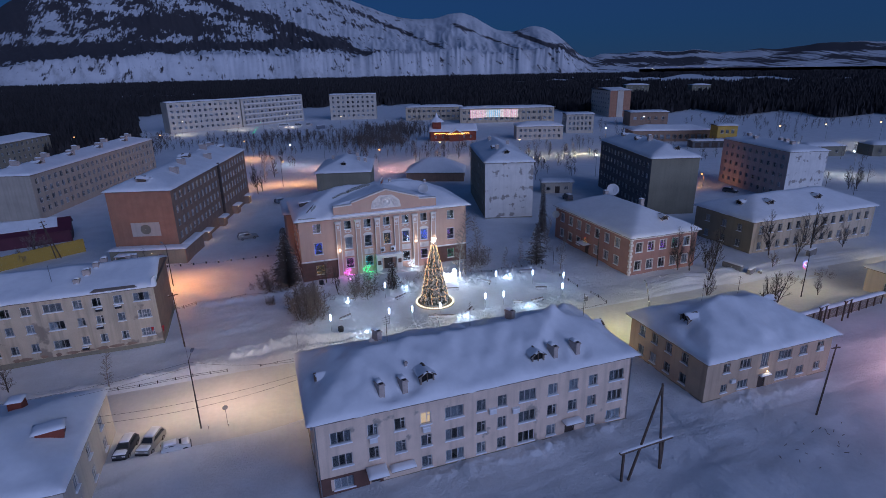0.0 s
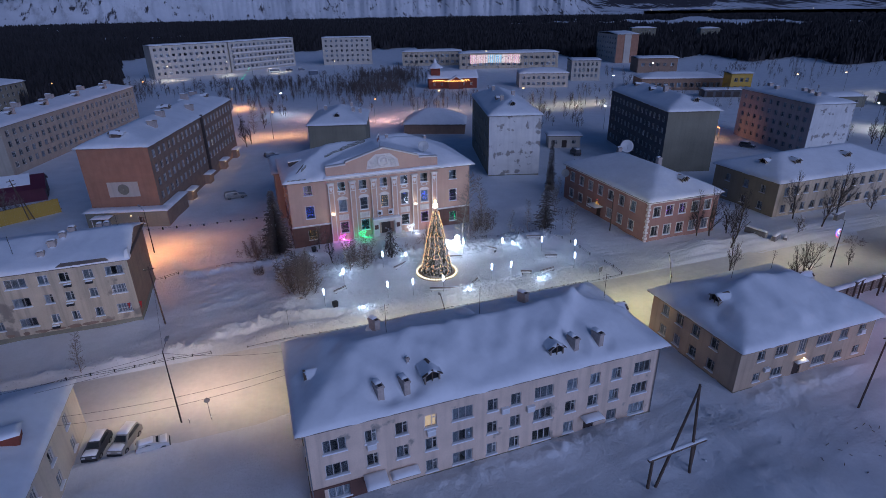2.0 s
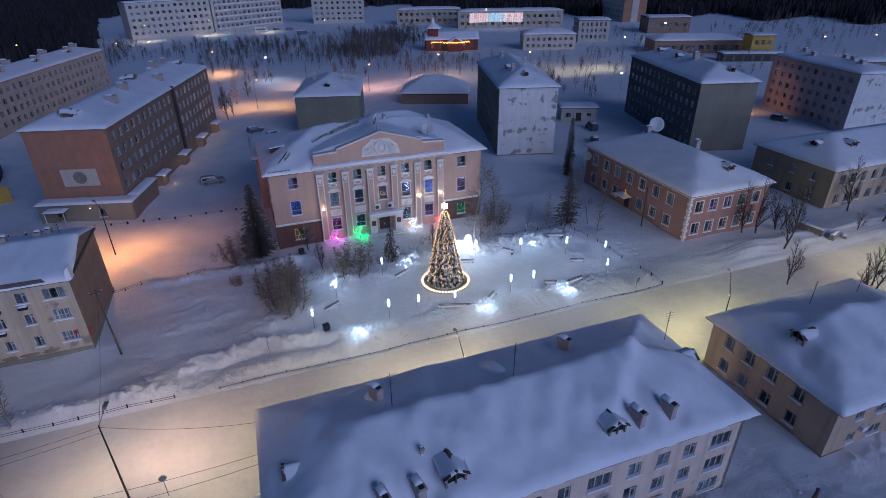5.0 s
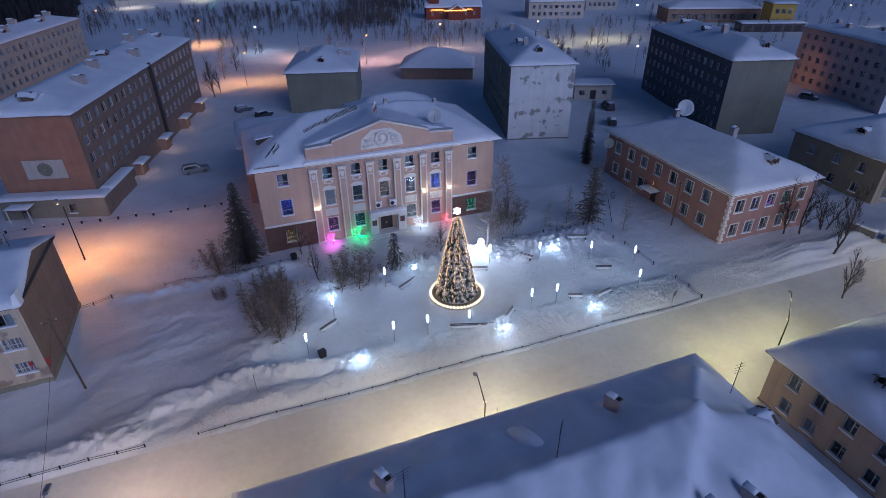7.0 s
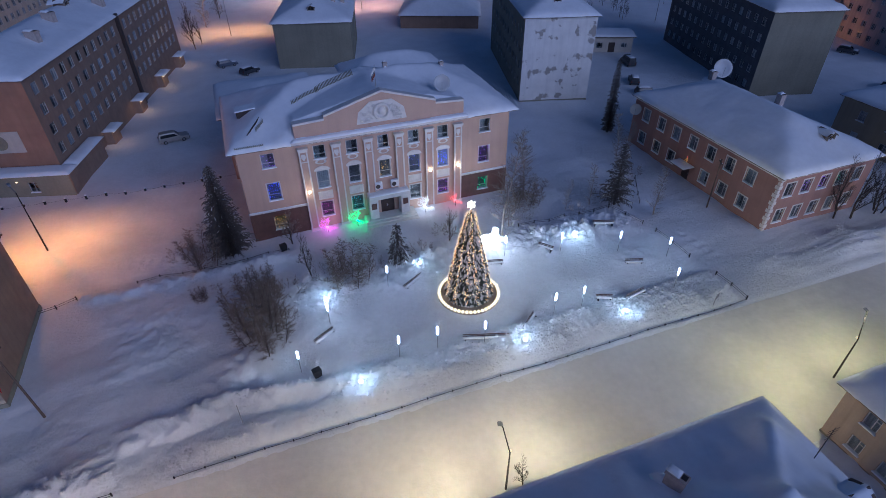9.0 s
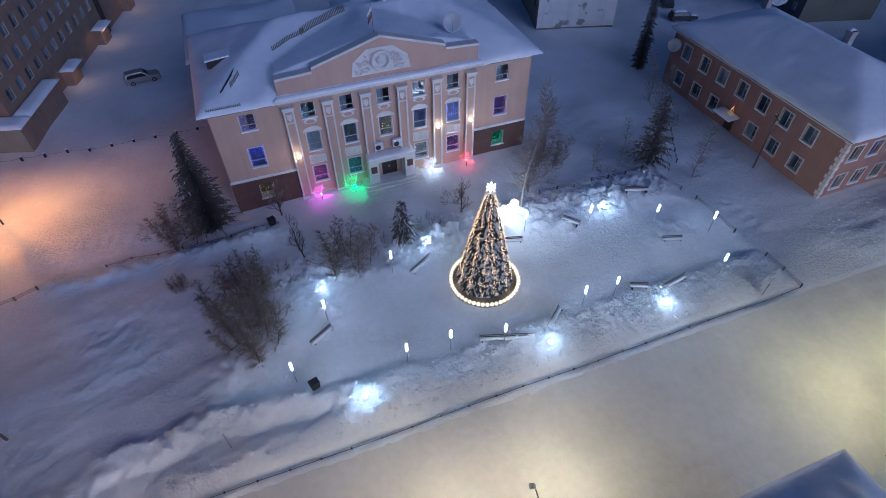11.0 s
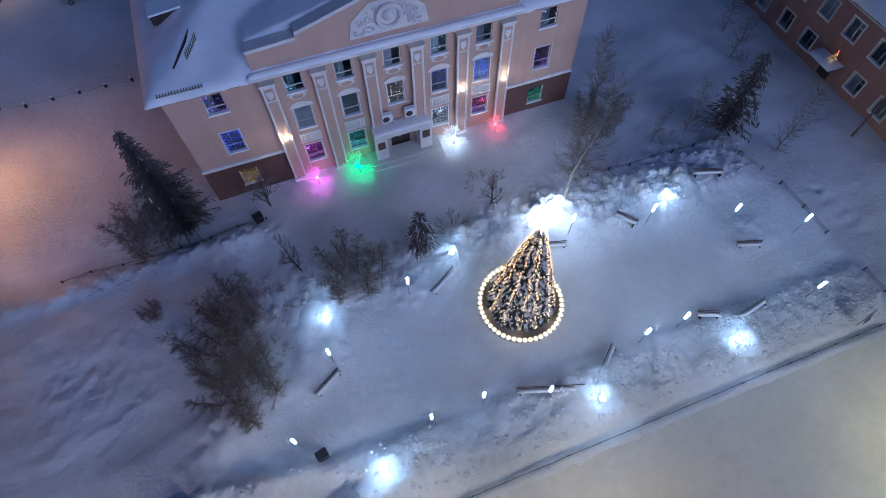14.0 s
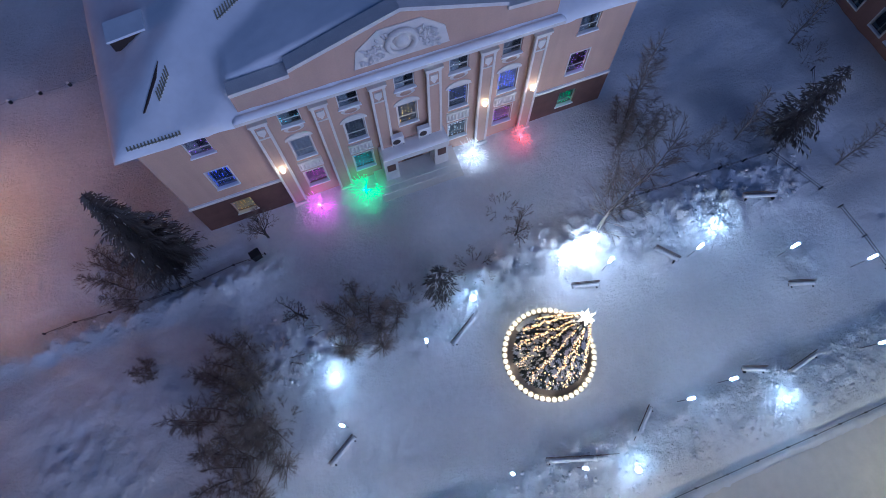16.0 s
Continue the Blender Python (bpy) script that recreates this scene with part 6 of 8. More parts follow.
building("garage_row", "dark garages under snow", 212.0, 222.0, -22, 26, 7, 3.4, DARKWALL, {"front": [(u, 0.1, 3.0, 2.5, "door") for u in columns(0.5, 25.5, 6)]}, rise=0.4, kind="flat", res=1.2)
building("kiosk_house", "pale house beside the street under snow", 107.0, 57.0, 0, 22, 8, 4.8, PANEL, {"left": [(4, 1.2, 1.4, 1.5, "two")], "front": storeys(22, 1, 5, 1.4, 3)}, rise=1.8, res=0.8)
building("low_shed", "low shed under snow", 196.0, 92.0, -12, 30, 12, 3.6, PANEL, {}, rise=1.6, res=1.5)
for x, y, w, d, hh in ((470, 620, 30, 14, 14), (560, 600, 24, 14, 12), (236, 180, 18, 9, 4.5), (262, 168, 20, 10, 5)):
    building("far_house", "distant house under snow", x, y, -20, w, d, hh, GREYWALL, {"front": storeys(w, max(1, int(hh // 3.2)), int(w // 5), 1.5, 3.0)}, rise=1.5, res=3)


def log_church():
    h, top = building("log_hall", "dark red log hall with small tower and snow on its roofs", 100.0, 308.0, -15, 27, 12, 5.5, REDLOG, {"front": storeys(27, 1, 6, 1.6, 3, 1.2, 1.6)}, rise=3.2, kind="gable", res=1.0, over=0.8)
    part("gable", Mesh().prism([(0, 5.45), (12, 5.45), (6, 8.5)], 0, 0.3), REDLOG, h, m=sides(27, 12)["left"])
    tw = part("tower", Mesh().box(1.5, 1.5, 0, 6.5, 6.5, 11.0), REDLOG, h)
    part("tower_roof", Mesh().lathe([(4.4, 10.8), (4.3, 11.2), (2.0, 12.8), (0.9, 13.4), (0.9, 14.2), (0.5, 15.2), (0.02, 16.2)], 8, 4, 4), ROOF_SNOW, tw)
    pr = part("porch", Mesh().prism([(11, 0), (19, 0), (19, 4), (15, 6.4), (11, 4)], -3.4, 0), REDLOG, h)
    part("porch_snow", Mesh().prism([(10.4, 3.9), (15, 6.5), (19.6, 3.9), (19.6, 4.4), (15, 7.0), (10.4, 4.4)], -3.8, 0), ROOF_SNOW, pr)
    g = Mesh()
    for k in range(60):
        g.bead(2.5 + 20 * k / 59, -0.9 + (-3.2 if 8.5 < 2.5 + 20 * k / 59 < 19.5 else 0), 4.1 + 0.5 * abs(math.sin(k * 0.8)), 0.2)
    part("garland", g, LED["amber"], h, "amber string lights along the eaves")
    return h


log_church()


def hangar():
    h = thing("hangar", "low maroon sheet-metal hall behind a yellow fence", "hall", pose(-62, 158.5, 0, 0, 0, 12))
    part("wall", Mesh().prism([(0, -0.3), (10, -0.3), (10, 3.2), (5, 5.4), (0, 3.2)], 0, 16).data("wall", MAROON), None, h, m=Matrix.Translation((16, 0, 0)) @ pose(0, 0, 0, 0, 0, 90))
    part("roof", Mesh().prism([(-0.5, 3.0), (5, 5.45), (10.5, 3.0), (10.5, 3.15), (5, 5.6), (-0.5, 3.15)], -0.4, 16.4).data("roof", MAROON), None, h, m=Matrix.Translation((16, 0, 0)) @ pose(0, 0, 0, 0, 0, 90))
    part("snow", Mesh().prism([(1.4, 3.95), (5, 5.55), (8.8, 3.9), (8.8, 4.1), (5, 5.95), (1.4, 4.15)], 2.6, 16.3).data("snow", ROOF_SNOW), None, h, "snow lying on the roof", m=Matrix.Translation((16, 0, 0)) @ pose(0, 0, 0, 0, 0, 90))
    part("door", Mesh().box(16.0, 3.4, 0, 16.08, 6.6, 2.8), DOOR, h)
    f = thing("board_fence", "tall yellow painted board fence", "fence", pose(-72.4, 129.7, 0, 0, 0, 33))
    bd = shared("board", lambda: Mesh().box(-0.19, -0.03, -0.3, 0.19, 0.03, 3.25).data("board", OCHRE))
    for k in range(95):
        part("board", bd, parent=f, m=pose(0.4 * k, 0, 0.05 * (k % 3)))
    part("rail", Mesh().box(0, 0.04, 0.6, 38, 0.12, 0.8).box(0, 0.04, 2.2, 38, 0.12, 2.4), WOOD, f)


hangar()

# ---- the square ----


def light_post():
    t = thing("light_post", "short post topped by a glowing white tube", "lamp", group="light posts round the square")
    part("post", Mesh().rod((0, 0, -0.6), (0, 0, 2.0), 0.04, 0.035, 8), STEEL, t)
    part("tube", Mesh().rod((0, 0, 2.0), (0, 0, 2.9), 0.10, 0.10, 12), TUBE, t, "glowing white tube")
    part("cap", Mesh().rod((0, 0, 1.95), (0, 0, 2.01), 0.06, 0.105, 12), WHITEPAINT, t)
    return t


POSTS = [(21.3, 93.1), (13.9, 89.8), (10.0, 84.5), (19.5, 82.6), (23.6, 82.8), (28.2, 81.4), (37.1, 82.8), (40.7, 82.9), (51.8, 81.3), (55.5, 87.0), (50.3, 89.9), (43.6, 92.5), (36.5, 93.9)]
first = light_post()
first.matrix_basis = pose(*POSTS[0], gz(*POSTS[0]))
for x, y in POSTS[1:]:
    copy_thing(first, pose(x, y, gz(x, y)))


def flood(x, y):
    t = thing("floodlight", "bright white floodlight standing in the snow", "lamp", pose(x, y, gz(x, y)), "floodlights in the snow")
    part("stake", Mesh().rod((0, 0, -0.5), (0, 0, 0.1), 0.04, 0.04, 6), IRON, t)
    part("housing", Mesh().lathe([(0.02, 0.05), (0.2, 0.09), (0.24, 0.17), (0.02, 0.18)], 12), IRON, t)
    part("lens", Mesh().lathe([(0.24, 0.18), (0.22, 0.28), (0.12, 0.36), (0.0, 0.38)], 14), FLOODGLOW, t, "glowing lens", smooth=True)
    lamp(x, y, gz(x, y) + 1.15, 150, (0.62, 0.80, 1.0), 0.22)


for x, y in SPOTS:
    flood(x, y)


def bench(a, b):
    mx, my = (a[0] + b[0]) / 2, (a[1] + b[1]) / 2
    L = math.hypot(b[0] - a[0], b[1] - a[1])
    t = thing("bench", "dark park bench half buried in snow", "bench", pose(mx, my, gz(mx, my) - 0.34, 0, 0, math.degrees(math.atan2(b[1] - a[1], b[0] - a[0]))), "benches round the square")
    for k in range(2):
        part("slat", Mesh().box(-L / 2, 0.14 + 0.14 * k, 0.41, L / 2, 0.25 + 0.14 * k, 0.45), BENCHWOOD, t)
    for z in (0.52, 0.68):
        part("back_slat", Mesh().box(-L / 2, 0.46 + (z - 0.5) * 0.3, z, L / 2, 0.49 + (z - 0.5) * 0.3, z + 0.11), BENCHWOOD, t)
    part("snow_cover", closed_cap(list(np.linspace(-L / 2 + 0.02, L / 2 - 0.05, 14)), list(np.linspace(0.13, 0.47, 5)), 0.45, 0.22), SNOW, t, smooth=True)
    for s in (-1, 1):
        part("leg", Mesh().box(s * (L / 2 - 0.25) - 0.05, 0.0, -0.4, s * (L / 2 - 0.25) + 0.05, 0.45, 0.4), IRON, t)


for a, b in (((12.1, 87.5), (14.3, 88.8)), ((23.3, 92.4), (25.9, 93.9)), ((26.2, 82.3), (31.1, 80.7)), ((33.0, 81.2), (35.2, 83.0)), ((42.6, 82.9), (44.3, 82.2)),
             ((45.8, 81.4), (48.6, 81.9)), ((49.7, 87.3), (51.8, 86.6)), ((40.9, 93.8), (42.2, 92.2)), ((50.0, 95.1), (52.7, 94.2)), ((33.6, 93.3), (35.8, 92.7))):
    bench(a, b)


def litter_bin(x, y, label="dark square litter bin on posts"):
    t = thing("litter_bin", label, "bin", pose(x, y, gz(x, y), 0, 0, 15))
    part("box", Mesh().prism([(-0.34, 0.25), (0.34, 0.25), (0.4, 1.0), (-0.4, 1.0)], -0.3, 0.3), IRON, t)
    part("lid", Mesh().prism([(-0.43, 1.0), (0.43, 1.0), (0.36, 1.08), (-0.36, 1.08)], -0.33, 0.33), IRON, t)
    for s in (-1, 1):
        part("leg", Mesh().box(s * 0.3 - 0.03, -0.03, -0.4, s * 0.3 + 0.03, 0.03, 0.25), IRON, t)


litter_bin(11.4, 83.3)
litter_bin(11.0, 105.0, "dark box on posts by the path")


def fence(points, sunk=0.0, gap=2.4, label="low iron park fence half buried in snow"):
    for a, b in zip(points, points[1:]):
        L = math.hypot(b[0] - a[0], b[1] - a[1])
        n = max(1, round(L / gap))
        t = thing("park_fence", label, "fence", pose(a[0], a[1], 0, 0, 0, math.degrees(math.atan2(b[1] - a[1], b[0] - a[0]))), "park fences")
        zs = [gz(a[0] + (b[0] - a[0]) * k / n, a[1] + (b[1] - a[1]) * k / n) - sunk for k in range(n + 1)]
        for k in range(n + 1):
            part("post", shared("fencepost", lambda: Mesh().box(-0.05, -0.05, -0.6, 0.05, 0.05, 0.62).data("post", IRON)), parent=t, m=pose(L * k / n, 0, zs[k]))
        for z in (0.25, 0.5):
            part("rail", tube([(L * k / n, 0, zs[k] + z) for k in range(n + 1)], 0.022), IRON, t)


fence([(-1.5, 77.0), (13, 77.05), (28, 77.1), (43, 77.15), (58.6, 77.2)], 0.4)
fence([(58.6, 77.2), (58.3, 81.7)])
fence([(-40, 77.0), (-28, 77.0), (-17.5, 77.1), (-6.1, 77.1)], 0.2)
fence([(-16.3, 102.8), (-12.1, 103.6)])
fence([(-6, 104.8), (4, 104.6), (11.6, 105.1)], 0.28)
fence([(40.8, 98.7), (50, 98.5), (54.5, 98.2), (57.0, 93.8)])
fence([(57.6, 91.8), (58.1, 85.9)])
fence([(60, 98.5), (63.6, 104.5)])


def bollard():
    t = thing("bollard", "short dark bollard in the snow", "bollard", group="bollards along the yard")
    part("stem", Mesh().lathe([(0.16, -0.5), (0.16, 0.55), (0.12, 0.7), (0.0, 0.74)], 8), IRON, t)
    part("snow_cap", Mesh().lathe([(0.17, 0.68), (0.16, 0.8), (0.0, 0.88)], 8), ROOF_SNOW, t)
    return t


bol = bollard()
bol.matrix_basis = pose(-36, 130.2, 0.05)
for k in range(1, 19):
    copy_thing(bol, pose(-36 + 2.68 * k, 130.2 - 0.17 * k if k < 10 else 128.0, 0.05))
chain = Mesh()
for k in range(18):
    y0, y1 = [130.2 - 0.17 * q if q < 10 else 128.0 for q in (k, k + 1)]
    for s in range(4):
        f = lambda q: -0.25 * (1 - (2 * q - 1) ** 2)
        chain.rod((-36 + 2.68 * (k + s / 4), y0 + (y1 - y0) * s / 4, 0.65 + f(s / 4)), (-36 + 2.68 * (k + (s + 1) / 4), y0 + (y1 - y0) * (s + 1) / 4, 0.65 + f((s + 1) / 4)), 0.012, 0.012, 4)
tagged(part("bollard_chain", chain, IRON), "dark chain hung between bollards", "chain")


def holiday_tree():
    cx, cy = 29.8, 89.4
    z0 = gz(cx, cy)
    t = thing("holiday_tree", "tall holiday tree wound with warm string lights", "christmas tree", pose(cx, cy, z0))
    R, H = 2.55, 11.4
    part("trunk", Mesh().rod((0, 0, -0.5), (0, 0, H), 0.2, 0.05, 8), BARK, t)
    rng = random.Random(8)
    tufts = {0: Mesh(), 1: Mesh()}
    rows = 40
    for k in range(rows):
        z = 0.55 + (H - 0.8) * k / rows
        r = R * (1 - (z - 0.3) / H) ** 0.88 + 0.12
        n = max(6, int(2 * math.pi * r / 0.33))
        for i in range(n):
            a = 2 * math.pi * (i + 0.5 * (k % 2)) / n + rng.uniform(-0.08, 0.08)
            rr = r * rng.uniform(0.92, 1.05)
            s = rng.uniform(0.2, 0.32)
            ca, sa = math.cos(a), math.sin(a)
            # a drooping clump: three leaf-shaped blades
            for b in (-0.6, 0.0, 0.6):
                cb, sb = math.cos(a + b), math.sin(a + b)
                px, py = ca * (rr - 0.2), sa * (rr - 0.2)
                tufts[1 if rng.random() < 0.46 else 0].add([(px, py, z + 0.14), (px + cb * s * 0.7 - sb * 0.11, py + sb * s * 0.7 + cb * 0.11, z), (px + cb * s * 1.4, py + sb * s * 1.4, z - 0.16), (px + cb * s * 0.7 + sb * 0.11, py + sb * s * 0.7 - cb * 0.11, z)],
                                                          [(0, 1, 2, 3)])
    tagged(part("crown", tufts[0], material("tree_needles", (0.035, 0.05, 0.045), 0.8, 0.3, 2, 12, 0.0), t), kind="stuff")
    tagged(part("frost", tufts[1], material("frost", (0.5, 0.52, 0.56), 0.8, 0.2, 2, 12, 0.0), t), kind="stuff")
    part("core", Mesh().lathe([(R * 0.82, 0.2), (R * 0.82, 0.5), (R * 0.4, H * 0.5), (0.05, H - 0.2)], 20), DOOR, t)
    strings = 12
    for s in range(strings):
        m = Mesh()
        twist = rng.uniform(-0.12, 0.12)
        for k in range(90):
            if rng.random() < 0.08:
                continue
            z = 0.6 + (H - 0.8) * k / 90
            r = R * (1 - (z - 0.3) / H) ** 0.88 + rng.uniform(0.2, 0.3)
            a = 2 * math.pi * s / strings + twist * k / 45 + 0.04 * math.sin(k * 0.3 + s) + rng.uniform(-0.07, 0.07)
            m.bead(r * math.cos(a), r * math.sin(a), z + rng.uniform(-0.08, 0.08), rng.uniform(0.022, 0.055))
        tagged(part("light_string", m, BULBWARM, t), kind="stuff")
    for z in (2.2, 3.6, 5.2, 7.2):
        m = Mesh()
        r = R * (1 - (z - 0.3) / H) ** 0.88 + 0.26
        n = int(2 * math.pi * r / 0.3)
        for k in range(n):
            a = 2 * math.pi * k / n
            m.bead(r * math.cos(a), r * math.sin(a), z - 0.3 * abs(math.sin(a * 4)), 0.05)
        tagged(part("light_string", m, BULBWARM, t), kind="stuff")
    star = Mesh()
    pts = []
    for k in range(12):
        r = 0.56 if k % 2 == 0 else 0.24
        pts.append((r * math.sin(math.pi * k / 6), r * math.cos(math.pi * k / 6)))
    for ang in (0, 60, 120):
        c, s = math.cos(radians(ang)), math.sin(radians(ang))
        k0 = len(star.v)
        star.v += [(0.14 * s, -0.14 * c, H + 0.65), (-0.14 * s, 0.14 * c, H + 0.65)] + [(x * c, x * s, H + 0.65 + z) for x, z in pts]
        star.f += [(k0, k0 + 2 + i, k0 + 2 + (i + 1) % 12) for i in range(12)] + [(k0 + 1, k0 + 2 + (i + 1) % 12, k0 + 2 + i) for i in range(12)]
    part("star", star, STARGLOW, t, "glowing white snowflake star")
    ring = part("ring", Mesh().lathe([(3.52, -0.4), (3.58, 0.1), (3.5, 0.2), (3.2, 0.2), (3.14, 0.06), (2.4, 0.04)], 48), PALE_WOOD, t, "round low base ring")
    bulb = shared("ringbulb", lambda: Mesh().lathe([(0.0, 0.0), (0.15, 0.03), (0.2, 0.15), (0.16, 0.27), (0.0, 0.33)], 12).data("globe", RINGGLOW, True))
    for k in range(48):
        a = 2 * math.pi * (k + 0.5) / 48
        part("globe", bulb, parent=ring, m=pose(3.4 * math.cos(a), 3.4 * math.sin(a), 0.1))
    # added spots without fixtures, carrying the globes' warm light onto the ring floor
    for a in range(0, 360, 60):
        floodlight(cx + 3.1 * math.cos(radians(a)), cy + 3.1 * math.sin(radians(a)), z0 + 0.7, 16, (1, 0.8, 0.5), 165)


holiday_tree()


def light_bush(x, y, colour, watts, h=1.5):
    z = gz(x, y)
    t = thing("light_bush", colour + " glowing branching light bush by the wall", "light decoration", pose(x, y, z), "light bushes")
    rng = random.Random(int(x * 10))
    part("stem", Mesh().rod((0, 0, -0.4), (0, 0, 0.75), 0.05, 0.04, 6), IRON, t)
    tw, led = Mesh(), Mesh()
    for k in range(22):
        a, e = k * 2.399, radians(-15 + 95 * ((k * 0.618) % 1.0))
        L = rng.uniform(0.75, 1.05) * h * 0.68
        p = Vector((0, 0, 0.85))
        d = Vector((math.cos(a) * math.cos(e), math.sin(a) * math.cos(e), math.sin(e)))
        q = p + L * d
        tw.rod(p, q, 0.012, 0.008, 4)
        led.rod(p + 0.25 * L * d, q, 0.013, 0.012, 5)
        led.bead(q.x, q.y, q.z, 0.035)
        side = d.cross(Vector((0, 0, 1))).normalized()
        for f, w in ((0.62, 0.26),):
            for s in (-1, 1):
                c = p + d * L * (f + 0.16) + side * s * w * L
                led.rod(p + d * L * f, c, 0.012, 0.010, 4)
    tagged(part("branchwork", tw, WHITEPAINT, t), kind="stuff")
    tagged(part("light_string", led, BUSHLED[colour], t, colour + " glowing diodes"), kind="stuff")
    rgb = dict(magenta=(1, 0.12, 0.75), green=(0.04, 1, 0.2), white=(0.82, 0.9, 1), red=(1, 0.06, 0.08))[colour]
    floodlight(x, y - 0.1, z + 1.2, watts * 0.7, rgb, 165)
    floodlight(x, y - 0.3, z + 0.9, watts * 0.7, rgb, 150, aim=(x, y + 2, z + 0.5))


light_bush(17.1, 107.4, "magenta", 145, 2.0)
light_bush(21.1, 107.3, "green", 170, 2.3)
light_bush(30.8, 107.4, "white", 170, 2.3)
light_bush(35.3, 107.5, "red", 110, 1.7)


def light_figure():
    x, y = 35.2, 95.9
    z = gz(x, y) - 0.1
    t = thing("light_figure", "brilliant white light sculpture on a snow mound", "light decoration", pose(x, y, z, 0, 0, 8))
    m = Mesh()
    rng = random.Random(3)
    for cx, cy, cz, rx, ry, rz, n in ((-0.8, 0, 0.85, 0.9, 0.55, 0.7, 180), (0.7, 0.1, 0.8, 0.8, 0.5, 0.6, 150), (0.9, 0.0, 1.75, 0.4, 0.36, 0.42, 70), (-1.5, -0.1, 1.5, 0.35, 0.3, 0.35, 60)):
        for k in range(n):
            u, v = rng.uniform(-1, 1), rng.uniform(0, 2 * math.pi)
            s = math.sqrt(1 - u * u)
            m.bead(cx + rx * s * math.cos(v), cy + ry * s * math.sin(v), cz + rz * u, 0.075)
    part("lights", m, glow("figure_led", (0.9, 0.96, 1.0), 16), t, "dense white diodes")
    part("frame", Mesh().rod((-1.6, 0, 0.1), (1.4, 0, 0.1), 0.04, 0.04, 6).rod((-0.8, 0, -0.3), (-0.8, 0, 0.9), 0.04, 0.04, 6).rod((0.8, 0, -0.3), (0.8, 0, 0.9), 0.04, 0.04, 6), WHITEPAINT, t)
    lamp(x - 0.2, y - 0.7, z + 2.2, 260, (0.9, 0.95, 1.0), 0.15)


light_figure()

# uplight from the lit wall lamps on the pilasters
for px in (15.65, 31.97, 36.05):
    lamp(px, 107.95, 6.15, 60, (1.0, 0.74, 0.44), 0.1)

# ---- street lamps and poles ----


def street_lamp(x, y, h, turn, glowing=None, lean=0.0, watts=0, colour=WARM, label="tall grey street lamp beside the street", arm=1.6, wide=False, reach=17, spread=160, ahead=7.0, down=0.2, bent=False):
    z = gz(x, y) if abs(x) < 90 and y < 140 else 0.0
    t = thing("street_lamp", label, "lamp", pose(x, y, z, 0, lean, turn), "street lamps")
    k = 0.62 if bent else 1.0
    part("pole", Mesh().rod((0, 0, -0.5), (0, 0, h * 0.55 * k), 0.10, 0.08, 8).rod((0, 0, h * 0.55 * k), (0, 0, h * k), 0.075, 0.055, 8), IRON if glowing is None else STEEL, t)
    if bent:
        # the upper length leans out over the street, a small lamp sits at the joint
        part("arm", Mesh().rod((0, 0, h * k - 0.1), (arm * 0.8, 0, h - 0.1), 0.06, 0.045, 6).rod((arm * 0.8, 0, h - 0.1), (arm, 0, h + 0.35), 0.045, 0.04, 6), IRON, t)
        part("joint_lamp", Mesh().lathe([(0.0, -0.1), (0.1, -0.06), (0.13, 0.03), (0.05, 0.12), (0.0, 0.13)], 8, 0.0, -0.12, h * k), WARMGLOW, t, "small lit lamp at the joint")
    else:
        part("arm", Mesh().rod((0, 0, h - 0.1), (arm, 0, h + 0.35), 0.045, 0.04, 6), STEEL, t)
    reach_out = 0.25 if bent else 0.65
    hd = part("lamp_head", Mesh().prism([(arm - 0.15, h + 0.28), (arm + reach_out, h + 0.36), (arm + reach_out - 0.05, h + 0.5), (arm, h + 0.48)], -0.16, 0.16), STEEL, t)
    if glowing:
        b = 1.2 if y > 180 else 1.0
        part("lens", Mesh().lathe([(0.0, -0.3 * b), (0.26 * b, -0.22 * b), (0.38 * b, 0.0), (0.26 * b, 0.22 * b), (0.0, 0.3 * b)], 10, arm + 0.25, 0, h + 0.1), glowing, hd, smooth=True)
    if watts:
        p = t.matrix_basis @ Vector((arm + 0.25, 0, h - (0.8 if glowing else 0.4)))
        if wide:
            # the luminaire throws most of its light along the street, both ways
            for s in (-1, 1):
                floodlight(p.x, p.y, p.z, watts * (0.85 if reach > 10 or s > 0 else 0.5), colour, 146 if reach > 10 or s > 0 else 116, aim=(p.x + (19 if s > 0 else -reach), p.y + ahead, 0))
        floodlight(p.x, p.y, p.z, watts * (down if wide else 1.0), colour, spread)
    return t


street_lamp(-8.8, 64.3, 9.6, 80, None, wide=True, reach=6, watts=6000, colour=(1.0, 0.66, 0.38), label="slender street lamp over the snowy street")
street_lamp(23.5, 66.6, 8.5, 165, None, arm=0.9, bent=True, wide=True, watts=6200, colour=(1.0, 0.78, 0.44))
street_lamp(58.0, 65.6, 8.8, 165, None, arm=1.0, bent=True, wide=True, watts=4300, colour=(1.0, 0.84, 0.40))
motif_lamp = street_lamp(93.5, 66.8, 8.8, 100, None, wide=True, watts=3000, label="street lamp carrying a red, white and blue light motif")
for colour, y0, z0, r in (("white", 0.0, 6.6, 0.42), ("red", -0.1, 6.1, 0.62), ("blue", 0.1, 6.5, 0.62)):
    arc = tube([(0.12 + r * math.sin(a), y0, z0 + r * math.cos(a)) for a in np.linspace(0.1, 2.9, 9)], 0.055)
    part("light_motif", arc, LED[colour], motif_lamp, colour + " glowing light arc")
street_lamp(-45, 68.0, 9.6, 90, None, watts=4200, colour=(1.0, 0.62, 0.32))
